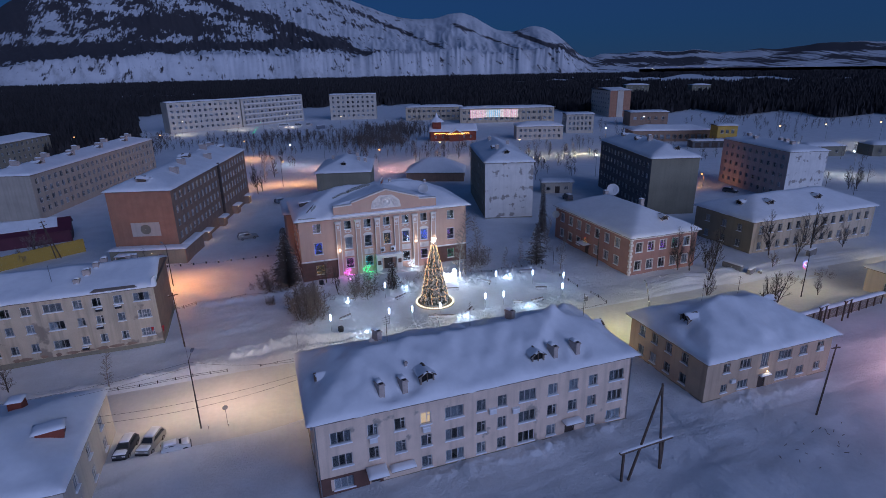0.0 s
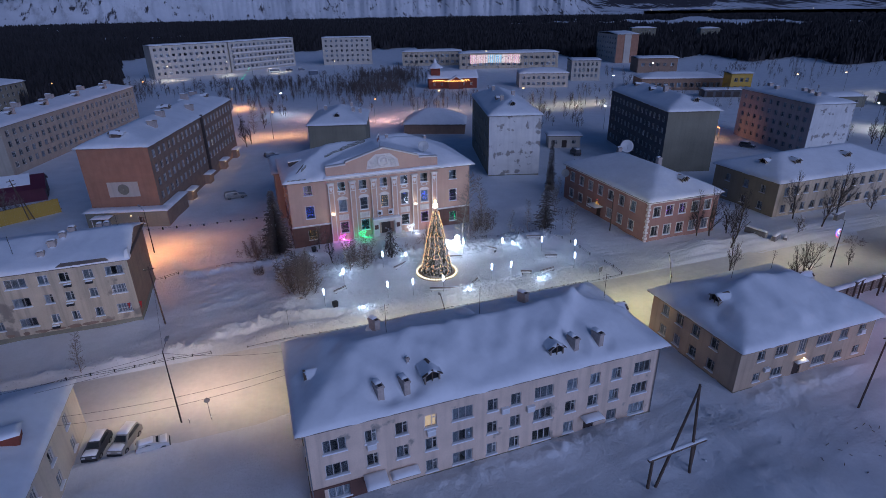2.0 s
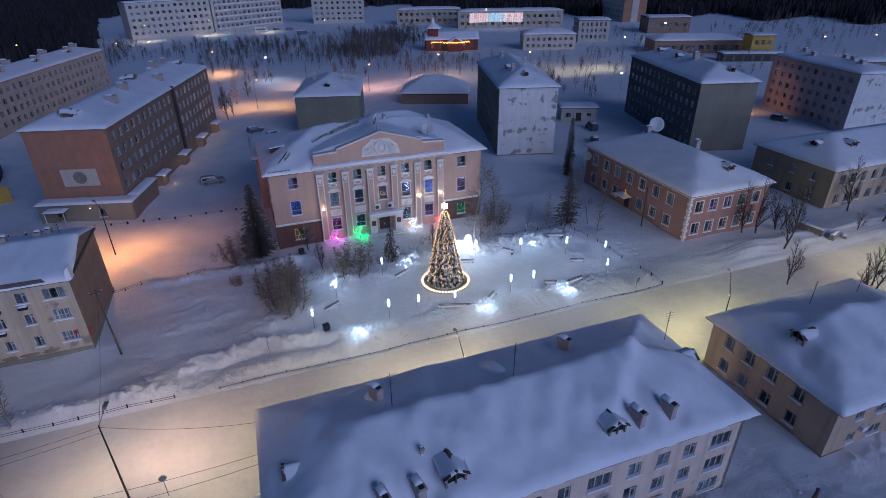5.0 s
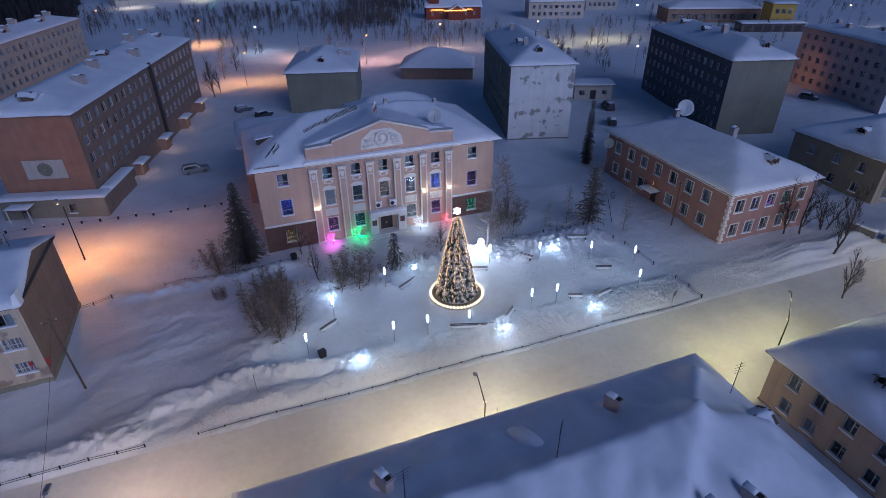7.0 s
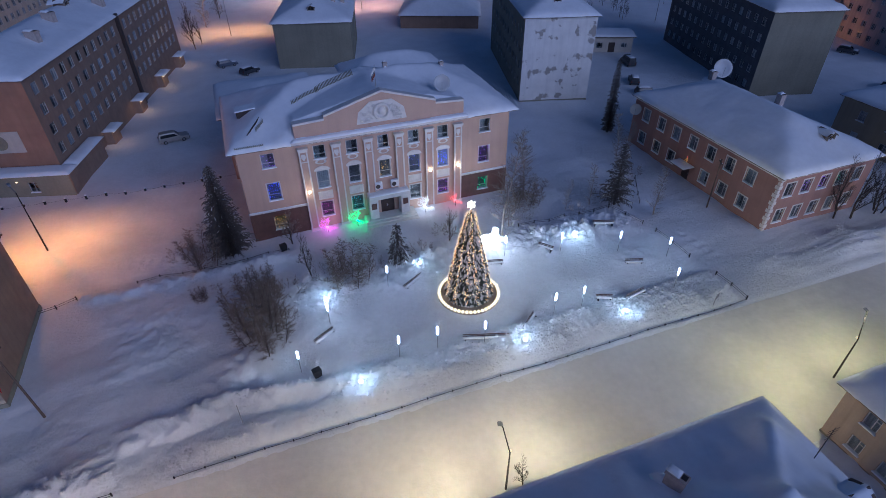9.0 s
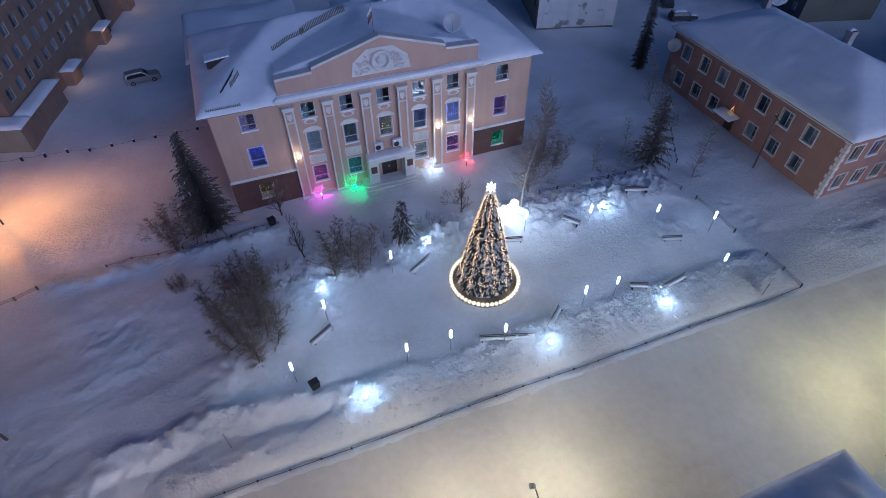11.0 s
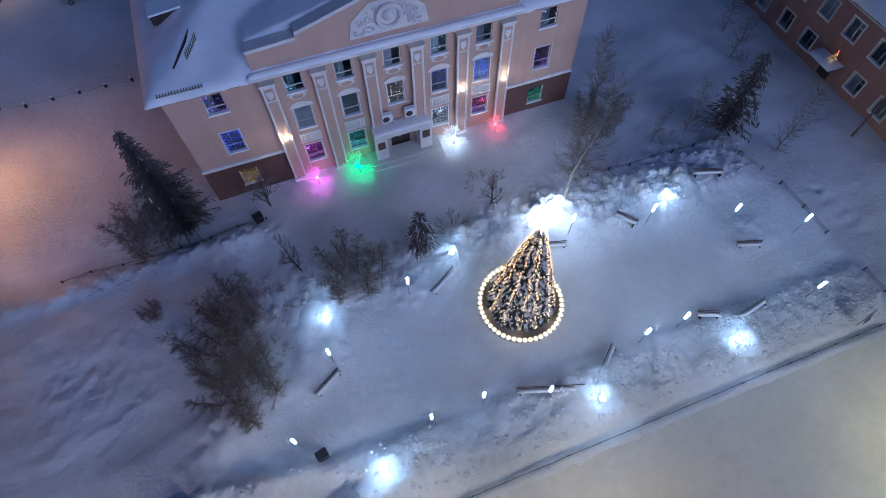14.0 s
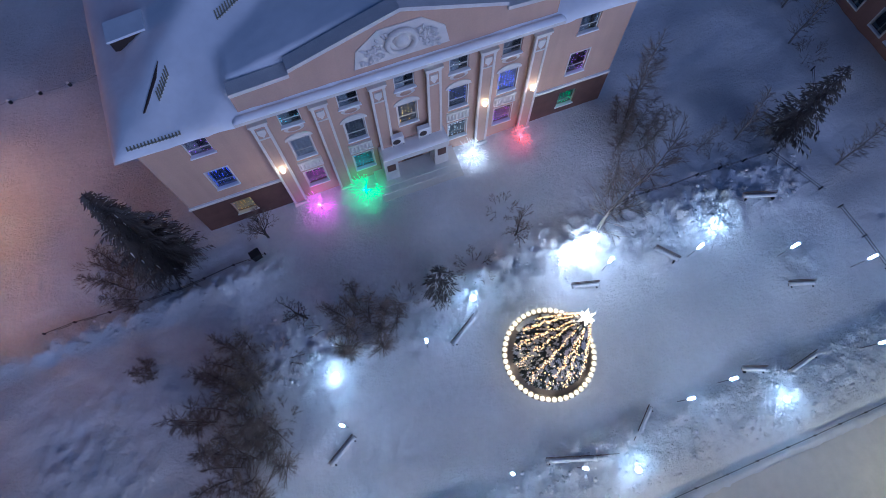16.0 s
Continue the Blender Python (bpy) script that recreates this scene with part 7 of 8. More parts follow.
street_lamp(-17.4, 116.3, 8.6, 120, None, wide=True, reach=5, watts=6200, spread=165, ahead=-9.0, down=0.55, colour=(1.0, 0.37, 0.085), label="slender street lamp glowing orange over the yard")
street_lamp(128, 70, 9.0, 100, None, watts=1300)
street_lamp(92, 34, 9.0, 180, None, watts=24000, spread=172, colour=(1.0, 0.50, 0.46), label="street lamp with pinkish light behind the houses")
# across the town
street_lamp(10.2, 210.2, 9, 60, SODIUMGLOW, wide=True, watts=7500, colour=SODIUM)
street_lamp(-3.5, 281.5, 9, 60, SODIUMGLOW, watts=7000, colour=SODIUM)
street_lamp(50.0, 224.0, 9, 60, SODIUMGLOW, wide=True, watts=8000, colour=(1.0, 0.45, 0.3))
street_lamp(149.0, 149.0, 4.5, 200, SODIUMGLOW, wide=True, watts=1300, colour=SODIUM)
street_lamp(116.4, 226.6, 9, 60, WARMGLOW, wide=True, watts=7000, colour=WARM)
street_lamp(80.8, 235.6, 9, 65, WARMGLOW, wide=True, watts=5000, colour=(1.0, 0.55, 0.3))
street_lamp(30.0, 240.0, 9, 65, None, wide=True, watts=5000, colour=(1.0, 0.5, 0.3))
street_lamp(148.0, 226.0, 9, 65, None, wide=True, watts=5000, colour=WARM)
street_lamp(185.0, 150.0, 9, 65, WHITEGLOW, watts=4000, colour=(1.0, 0.8, 0.5))
street_lamp(225.0, 125.0, 9, 65, WARMGLOW, watts=5000, colour=(1.0, 0.8, 0.5))
street_lamp(244.2, 200.4, 11, 60, WARMGLOW, watts=5000, colour=(1, 0.8, 0.5))
street_lamp(268.9, 195.7, 11, 60, WARMGLOW, watts=5000, colour=(1, 0.8, 0.5))
street_lamp(210.0, 140.0, 9, 60, WHITEGLOW, watts=2000, colour=(1, 0.9, 0.7))
street_lamp(236.6, 290.9, 9, 60, WHITEGLOW, watts=3000, colour=(1, 0.85, 0.6))
street_lamp(16.3, 256.8, 9, 60, WHITEGLOW, watts=1500, colour=COOL)
street_lamp(-43.3, 416.8, 9, 60, WARMGLOW, watts=3200, spread=170, colour=(1, 0.72, 0.42))
street_lamp(-7.2, 433.2, 9, 60, WARMGLOW, watts=3200, spread=170, colour=(1, 0.72, 0.42))
street_lamp(27.4, 437.1, 9, 60, WARMGLOW, watts=3200, spread=170, colour=(1, 0.72, 0.42))
street_lamp(62.4, 400.4, 9, 60, WARMGLOW)
street_lamp(300.0, 190.5, 11, 60, WARMGLOW, watts=5000, colour=(1, 0.8, 0.5))
street_lamp(171.2, 392.0, 12, 60, WARMGLOW, watts=3500, colour=(1, 0.8, 0.5))
street_lamp(-46.4, 330.5, 9, 60, SODIUMGLOW)
street_lamp(-90.0, 344.4, 9, 60, SODIUMGLOW)
street_lamp(124.9, 178.5, 8, 60, WHITEGLOW)
street_lamp(183.5, 255.7, 8, 60, WHITEGLOW)


def utility_pole(x, y, h, lean=0.0, turn=0, label="dark wooden utility pole", stay=False):
    t = thing("utility_pole", label, "pole", pose(x, y, gz(x, y), 0, lean, turn), "utility poles")
    part("pole", Mesh().rod((0, 0, -0.6), (0, 0, h), 0.12, 0.08, 8), WOOD, t)
    if h < 4:
        part("sign_plate", Mesh().prism([(-0.3, h - 0.7), (0.3, h - 0.7), (0.3, h - 0.05), (-0.3, h - 0.05)], -0.2, -0.16), STEEL, t)
        return
    part("crossarm", Mesh().box(-0.7, -0.06, h - 0.5, 0.7, 0.06, h - 0.38), WOOD, t)
    for u in (-0.6, 0.6):
        part("insulator", Mesh().lathe([(0.03, 0), (0.06, 0.06), (0.05, 0.14), (0.0, 0.16)], 8, u, 0, h - 0.38), WHITEPAINT, t)
    if stay:
        part("stay", Mesh().rod((0.3, 1.6, -0.4), (0, 0, h * 0.8), 0.12, 0.09, 8), WOOD, t)


utility_pole(-12.7, 87.6, 9.4, -2, 10)
utility_pole(62.7, 40.0, 9.6, 4, 0)
utility_pole(68.2, 94.2, 7.4, 2, 60)
utility_pole(-46.0, 146.5, 9.6, -6, 20)
utility_pole(-44.9, 146.3, 9.0, -12, 20)


def sign_post(x, y, h, turn, plate, label):
    t = thing("sign_post", label, "sign", pose(x, y, gz(x, y), 0, 0, turn))
    part("post", Mesh().rod((0, 0, -0.5), (0, 0, h), 0.04, 0.035, 6), STEEL, t)
    if plate:
        part("plate", Mesh().lathe([(0.0, -0.015), (0.32, -0.015), (0.33, 0.0), (0.32, 0.015), (0.0, 0.015)], 18).data("plate", STEEL), None, t, "round grey back of a traffic sign", pose(0, -0.06, h - 0.35, 90))
    else:
        part("snow_cap", Mesh().lathe([(0.05, h - 0.04), (0.09, h), (0.07, h + 0.1), (0.0, h + 0.14)], 8), ROOF_SNOW, t)


def notice_board(x, y):
    t = thing("notice_board", "grey notice board leaning on a post in the snow", "sign", pose(x, y, gz(x, y), 0, 8, 25))
    part("post", Mesh().rod((0, 0, -0.5), (0, 0, 1.9), 0.045, 0.04, 6), STEEL, t)
    part("board", Mesh().box(-0.55, -0.07, 0.95, 0.55, -0.045, 1.85), STEEL, t)
    part("snow_cap", closed_cap(list(np.linspace(-0.55, 0.55, 8)), list(np.linspace(-0.12, 0.02, 3)), 1.85, 0.14), ROOF_SNOW, t, smooth=True)


notice_board(54.6, 77.9)
sign_post(-5.7, 63.8, 3.1, 10, True, "thin street sign on a steel post")
sign_post(4.2, 80.3, 2.6, 0, False, "thin leaning post in the snow bank")
sign_post(-7.9, 63.8, 0.7, 0, False, "short stub post in the snow")
sign_post(-5.6, 63.5, 0.6, 0, False, "short stub post in the snow")


def cable(a, b, sag, label):
    n = 14
    pts = [Vector(a).lerp(Vector(b), k / n) - Vector((0, 0, sag * (1 - (2 * k / n - 1) ** 2))) for k in range(n + 1)]
    m = tube([tuple(q) for q in pts], 0.014, side=(Vector(b) - Vector(a)).cross(Vector((0, 0, 1))).normalized())
    tagged(part("power_cable", m, IRON), label, "cable", "power cables")


cable((-12.9, 88.3, 9.8), (-8.8, 64.4, 9.5), 0.8, "thin dark cable between street poles")
cable((-8.8, 64.4, 9.3), (3.8, 60.8, 8.9), 0.5, "thin dark cable to the apartment block")
cable((-19.0, 61.5, 6.2), (4.2, 57.0, 9.5), 0.7, "thin dark cable from the white house to the apartment block")
cable((-19.0, 60.5, 6.0), (4.2, 56.2, 9.4), 0.9, "thin dark cable from the white house to the apartment block")
cable((-45, 64.6, 8.6), (-8.8, 64.6, 8.6), 1.4, "thin dark cable along the street")
cable((-45, 64.3, 9.3), (-8.8, 64.4, 9.3), 1.2, "thin dark cable along the street")


def pole_frame():
    x, y = 33.6, 39.1
    t = thing("pole_gantry", "timber pole frame with a snowy crossbeam", "pole frame", pose(x, y, gz(x + 2, y), 0, 0, 3))
    part("short_post", Mesh().rod((0, 0, -0.6), (0, 0, 3.6), 0.16, 0.14, 8), WOOD, t)
    part("short_post", Mesh().rod((5.5, 0.3, -0.6), (5.5, 0.3, 3.6), 0.16, 0.14, 8), WOOD, t)
    part("crossbeam", Mesh().box(-0.5, -0.14, 3.5, 6.4, 0.16, 3.75), WOOD, t)
    part("snow_cap", closed_cap(list(np.linspace(-0.55, 6.45, 16)), list(np.linspace(-0.16, 0.18, 4)), 3.75, 0.2), ROOF_SNOW, t)
    part("leg", Mesh().rod((0.6, -0.2, -0.5), (4.6, 0.4, 10.2), 0.15, 0.11, 8), WOOD, t)
    part("leg", Mesh().rod((5.0, -0.2, -0.5), (4.5, 0.4, 10.4), 0.15, 0.11, 8), WOOD, t)


pole_frame()
rub = Mesh()
rr = random.Random(5)
for k in range(26):
    a, b = rr.uniform(26, 33), rr.uniform(31, 36)
    rub.rod((a, b, gz(a, b) - 0.1), (a + rr.uniform(-0.7, 0.7), b + rr.uniform(-0.7, 0.7), gz(a, b) + rr.uniform(0.1, 0.6)), 0.05, 0.04, 5)
for k in range(22):
    a, b = rr.uniform(52, 64), rr.uniform(33, 38)
    rub.rod((a, b, gz(a, b) - 0.1), (a + rr.uniform(-0.5, 0.5), b + rr.uniform(-0.5, 0.5), gz(a, b) + rr.uniform(0.05, 0.3)), 0.04, 0.03, 5)
tagged(part("brushwood", rub, WOOD), "scattered sticks poking from the snow", "sticks", kind="stuff")


def pergola():
    t = thing("covered_fence", "weathered board fence with snow-topped posts", "fence", pose(81.2, 57.9, 0, 0, 0, 3.5))
    for k in range(12):
        part("post", shared("pergpost", lambda: Mesh().box(-0.09, -0.09, -0.4, 0.09, 0.09, 2.4).data("post", WOOD)), parent=t, m=pose(2.0 * k, 0, 0))
    for k in range(88):
        part("board", shared("pergboard", lambda: Mesh().box(-0.08, -0.02, 0.0, 0.08, 0.02, 2.1).data("board", PALE_WOOD)), parent=t, m=pose(0.25 * k, 0.12, 0))
    part("rail", Mesh().box(0, -0.4, 2.4, 22, 0.4, 2.5), WOOD, t)
    for u in (4.6, 10.2):
        g = thing("gate_frame", "dark timber gate frame with snow on its beam", "gate", pose(81.2 + u, 57.2, gz(81.2 + u, 57.2), 0, 0, 10))
        for w in (-0.9, 0.9):
            part("post", Mesh().box(w - 0.1, -0.1, -0.4, w + 0.1, 0.1, 3.6), WOOD, g)
        part("beam", Mesh().box(-1.3, -0.14, 3.45, 1.3, 0.14, 3.65), WOOD, g)
        part("brace", Mesh().rod((-0.9, 0, 2.7), (-0.1, 0, 3.5), 0.06, 0.06, 6), WOOD, g)
        part("snow_cap", closed_cap(list(np.linspace(-1.3, 1.3, 9)), list(np.linspace(-0.2, 0.2, 4)), 3.65, 0.22), ROOF_SNOW, g, smooth=True)
    part("snow_cap", closed_cap(list(np.linspace(-0.1, 22.1, 40)), list(np.linspace(-0.5, 0.5, 5)), 2.5, 0.35), ROOF_SNOW, t, smooth=True)


pergola()

# ---- vehicles ----


def car(x, y, turn, paint, label, kind="suv", snow=True, L=4.6, W=1.85, H=1.75, z=None):
    t = thing("car", label, "car", pose(x, y, (gz(x, y) if z is None else z) - 0.05, 0, 0, turn))
    if kind == "van":
        low, cab = [(-L / 2, 0.35), (L / 2, 0.35), (L / 2, 0.95), (L / 2 - 0.3, 1.15), (-L / 2, 1.2)], [(-L / 2 + 0.03, 1.2), (L / 2 - 0.5, 1.15), (L / 2 - 1.2, H), (-L / 2 + 0.15, H)]
    else:
        low, cab = [(-L / 2, 0.35), (L / 2, 0.35), (L / 2, 0.8), (L / 2 - 0.15, 0.95), (L * 0.2, 1.08), (-L / 2 + 0.05, 1.08), (-L / 2, 0.8)], [(-L / 2 + 0.1, 1.08), (L * 0.2, 1.08), (L * 0.06, H - 0.06), (-L * 0.3, H), (-L / 2 + 0.3, H - 0.08)]
    part("body", Mesh().prism(low, -W / 2, W / 2), paint, t, bevel=0.07)
    m = Mesh()
    n = len(cab)
    m.add([(a, -W / 2 + 0.06 + (0.18 if b > 1.3 else 0), b) for a, b in cab] + [(a, W / 2 - 0.06 - (0.18 if b > 1.3 else 0), b) for a, b in cab],
          [tuple(range(n)), tuple(range(2 * n - 1, n - 1, -1))] + [(i, n + i, n + (i + 1) % n, (i + 1) % n) for i in range(n)])
    part("cabin", m, paint, t, bevel=0.05)
    cx = sum(a for a, _ in cab) / n
    for s in (-1, 1):
        g = Mesh()
        inner = [(cx + (a - cx) * 0.86, 1.3 + (b - 1.35) * 0.72 if b > 1.3 else 1.16) for a, b in cab]
        yy = lambda b: s * (W / 2 - 0.04 - 0.18 * max(0, (b - 1.12)) / (H - 1.12))
        g.add([(a, yy(b) + s * 0.012, b) for a, b in inner], [tuple(range(n))[::-s]])
        part("side_window", g, CARGLASS, t)
    part("windscreen", Mesh().add([(L * 0.2 + 0.005, -W / 2 + 0.2, 1.13), (L * 0.2 + 0.005, W / 2 - 0.2, 1.13), (L * 0.08 + 0.01, W / 2 - 0.32, H - 0.12), (L * 0.08 + 0.01, -W / 2 + 0.32, H - 0.12)], [(0, 1, 2, 3)]), CARGLASS, t)
    for a in (-L * 0.31, L * 0.31):
        for s in (-1, 1):
            w = part("wheel", Mesh().rod((a, s * (W / 2 - 0.2), 0.34), (a, s * (W / 2 + 0.02), 0.34), 0.35, 0.33, 16), RUBBER, t)
            part("rim", Mesh().rod((a, s * (W / 2 + 0.015), 0.34), (a, s * (W / 2 + 0.03), 0.34), 0.2, 0.19, 12), STEEL, w)
    for s in (-1, 1):
        part("headlight", Mesh().box(L / 2 - 0.02, s * (W / 2 - 0.3) - 0.17, 0.72, L / 2 + 0.02, s * (W / 2 - 0.3) + 0.17, 0.88), DISHWHITE, t)
        part("tail_light", Mesh().box(-L / 2 - 0.02, s * (W / 2 - 0.2) - 0.1, 0.75, -L / 2 + 0.02, s * (W / 2 - 0.2) + 0.1, 1.0), REDLOG, t)
    part("bumper", Mesh().box(L / 2 - 0.05, -W / 2 + 0.05, 0.38, L / 2 + 0.09, W / 2 - 0.05, 0.6), IRON, t)
    if snow:
        part("snow_cap", closed_cap(list(np.linspace(-L / 2 + 0.3, L * 0.05, 9)), list(np.linspace(-W / 2 + 0.27, W / 2 - 0.27, 7)), H - 0.08, 0.24), ROOF_SNOW, t, smooth=True)
        part("bonnet_snow", closed_cap(list(np.linspace(L * 0.22, L / 2 - 0.15, 6)), list(np.linspace(-W / 2 + 0.12, W / 2 - 0.12, 6)), 0.95, 0.2), ROOF_SNOW, t, smooth=True)


car(-16.7, 62.9, 258, DARKCAR, "dark parked car with snow on its roof", L=3.7, W=1.6, H=1.55)
car(-14.1, 62.9, 250, SILVERCAR, "silver parked minivan with frosted windows", H=1.65, L=4.0, W=1.65)
car(-11.3, 61.4, 8, WHITECAR, "parked car buried under snow", L=3.1, H=1.35, W=1.5, z=-0.18)
car(-2.8, 145.0, 10, SILVERCAR, "silver off-road car parked in the snowy yard", snow=False, L=4.9, H=1.85)
car(8.0, 184.0, 20, BLUEGREY, "blue car under snow by the yard", L=4.4)
car(12.5, 177.0, 35, DARKCAR, "dark car under a heap of snow in the yard", L=4.4)
car(11.0, 160.0, 0, WHITECAR, "snow-covered car beside the grey block")
car(89.0, 139.5, 60, DARKCAR, "dark car beside the dark block", L=4.4)
car(95.5, 150.5, 80, DARKCAR, "dark van beside the brick block", "van", H=2.1)
car(87.5, 133.0, -15, DARKCAR, "dark pickup parked under snow", L=4.8)
car(131.0, 139.0, -10, BLUEGREY, "dark van parked in the yard", "van", L=5.0, H=2.2)
car(136.5, 118.0, 20, DARKCAR, "dark car behind the pale house", L=4.5)
car(150.0, 138.0, -60, DARKCAR, "dark car by the rosy block", L=4.5)
car(148.0, 158.0, 10, WHITECAR, "pale car under the orange lamp", L=4.4)
car(25.4, 439.0, 10, WHITECAR, "parked bus with pale roof", "van", L=9, W=2.5, H=3.0)
car(36.5, 447.0, 14, DARKCAR, "dark parked car by the far blocks", L=4.6)
car(45.0, 446.0, 10, BLUEGREY, "parked car by the far blocks", L=4.6)


def container(x, y, turn):
    t = thing("container", "blue steel freight container under snow", "container", pose(x, y, 0, 0, 0, turn))
    body = Mesh().box(-3.0, -1.2, 0.0, 3.0, 1.2, 2.5)
    for k in range(14):
        u = -2.8 + 0.42 * k
        body.box(u, -1.25, 0.15, u + 0.2, -1.2, 2.35)
    part("body", body, BLUEGREY, t)
    part("door_leaf", Mesh().box(3.0, -1.1, 0.1, 3.05, -0.02, 2.4), BLUEGREY, t)
    part("door_leaf", Mesh().box(3.0, 0.02, 0.1, 3.05, 1.1, 2.4), BLUEGREY, t)
    part("snow_cap", closed_cap(list(np.linspace(-3.0, 3.0, 12)), list(np.linspace(-1.2, 1.2, 6)), 2.5, 0.3), ROOF_SNOW, t, smooth=True)


container(49.7, 412.5, 10)


def green_string():
    """A sagging string of green lights hung between two masts beyond the yards."""
    a, b = Vector((1.9, 335.0, 7.0)), Vector((8.4, 335.0, 15.2))
    t = thing("light_mast", "tall mast with a string of green lights", "light decoration", pose(8.4, 335.0, 0))
    part("mast", Mesh().rod((0, 0, -0.5), (0, 0, 15.3), 0.14, 0.07, 8), STEEL, t)
    part("low_mast", Mesh().rod((a.x - b.x, 0, -0.5), (a.x - b.x, 0, 7.2), 0.1, 0.07, 8), STEEL, t)
    led = Mesh()
    for k in range(34):
        f = k / 33
        led.bead((a.x - b.x) * (1 - f), 0, a.z + (b.z - a.z) * f - 1.6 * f * (1 - f), 0.08 if f < 0.35 else 0.05)
    tagged(part("light_string", led, LED["green"], t, "green string lights"), kind="stuff")


green_string()


def barrier(x, y, length, turn, h=0.75, label="low concrete barrier capped with snow"):
    t = thing("barrier", label, "barrier", pose(x, y, gz(x, y) if x < 130 else 0.0, 0, 0, turn), "barriers")
    part("block", Mesh().prism([(-length / 2, -0.4), (length / 2, -0.4), (length / 2, h - 0.06), (length / 2 - 0.06, h), (-length / 2 + 0.06, h), (-length / 2, h - 0.06)], -0.35, 0.35), CONCRETE, t)
    us, vs = list(np.linspace(-length / 2 + 0.03, length / 2 - 0.03, 12)), list(np.linspace(-0.32, 0.32, 5))
    part("snow_cap", closed_cap(us, vs, h, 0.28), ROOF_SNOW, t, smooth=True)


barrier(91.9, 81.1, 4.2, 100)
barrier(93.9, 78.3, 2.4, 20, 0.9, "squat concrete block under snow")
barrier(96.0, 78.0, 1.2, 35, 0.6, "small concrete block under snow")
barrier(114.3, 81.3, 3.4, 15, 1.2, "concrete box by the lane under snow")

# ---- trees ----


def grow(mesh, twigs, p, d, length, r, depth, rng, up=0.08, tilt=(0.35, 0.8), sprays=5):
    n = 3
    q = p
    for k in range(n):
        d = (d + Vector((rng.uniform(-0.15, 0.15), rng.uniform(-0.15, 0.15), up * rng.uniform(0.0, 1.6)))).normalized()
        e = q + d * length / n
        r0, r1 = r * (1 - 0.28 * k / n), r * (1 - 0.28 * (k + 1) / n)
        (mesh if depth > 1 else twigs).rod(q, e, max(r0, 0.007), max(r1, 0.005), 5 if depth > 2 else 3, cap=False)
        q = e
        if depth and (k > 0 or depth > 2):
            for _ in range(2 if depth > 1 else sprays):
                a, lean = rng.uniform(0, 2 * math.pi), rng.uniform(*tilt)
                s = d.cross(Vector((math.cos(a), math.sin(a), 0.3))).normalized()
                grow(mesh, twigs, q, (d * math.cos(lean) + s * math.sin(lean)).normalized(), length * rng.uniform(0.40, 0.62), r1 * 0.5, depth - 1, rng, up, tilt, sprays)
    if depth:
        grow(mesh, twigs, q, d, length * 0.65, r * 0.6, depth - 1, rng, up, tilt, sprays)


def bare_tree(name, label, seed, stems=1, height=8.0, lean=0.2, depth=3, r=0.13, up=0.1, tilt=(0.35, 0.8), sprays=4, twig=None):
    rng = random.Random(seed)
    t = thing(name, label, "tree", pose(0, 0, -50))
    trunk, twigs = Mesh(), Mesh()
    for s in range(stems):
        a = 2 * math.pi * s / max(1, stems) + rng.random()
        k = lean * (0.5 + rng.random()) if stems > 1 else 0.04
        base = Vector((0.5 * math.cos(a), 0.5 * math.sin(a), -0.4)) if stems > 1 else Vector((0, 0, -0.4))
        grow(trunk, twigs, base, Vector((k * math.cos(a), k * math.sin(a), 1)).normalized(), height * 0.42 * rng.uniform(0.7, 1.05), r, depth, rng, up, tilt, sprays)
    wood = part("trunk" if stems < 4 else "branchwork", trunk, BARK, t)
    if stems > 1:
        tagged(wood, kind="stuff")
    tagged(part("crown", twigs, twig or TWIG, t, "bare fine twigs"), kind="stuff")
    return t


def slim_birch(name, label, seed, height=9.0):
    """One thin pale stem with short fine side branches all the way up."""
    rng = random.Random(seed)
    t = thing(name, label, "tree", pose(0, 0, -50))
    stem, twigs = Mesh(), Mesh()
    p, d = Vector((0, 0, -0.4)), Vector((0, 0, 1))
    n = 16
    for k in range(n):
        d = (d + Vector((rng.uniform(-0.06, 0.06), rng.uniform(-0.06, 0.06), 0.12))).normalized()
        q = p + d * height / n
        f = k / n
        stem.rod(p, q, 0.10 * (1 - f) + 0.015, 0.10 * (1 - f - 1 / n) + 0.015, 6, cap=False)
        for _ in range(7 if f > 0.15 else 2):
            a, tip = rng.uniform(0, 2 * math.pi), rng.uniform(0.35, 0.9)
            L = height * rng.uniform(0.09, 0.2) * (1.1 - 0.6 * f)
            b = Vector((math.cos(a) * math.cos(tip), math.sin(a) * math.cos(tip), math.sin(tip)))
            stem.rod(p, p + b * L, 0.018, 0.008, 4, cap=False)
            for _ in range(15):
                c = p + b * L * rng.uniform(0.25, 1.0)
                e = (b + Vector((rng.uniform(-0.7, 0.7), rng.uniform(-0.7, 0.7), rng.uniform(-0.3, 0.5)))).normalized()
                twigs.rod(c, c + e * L * rng.uniform(0.2, 0.55), 0.009, 0.005, 3, cap=False)
        p = q
    part("trunk", stem, BIRCHBARK, t)
    tagged(part("crown", twigs, TWIG, t, "bare fine twigs"), kind="stuff")
    return t


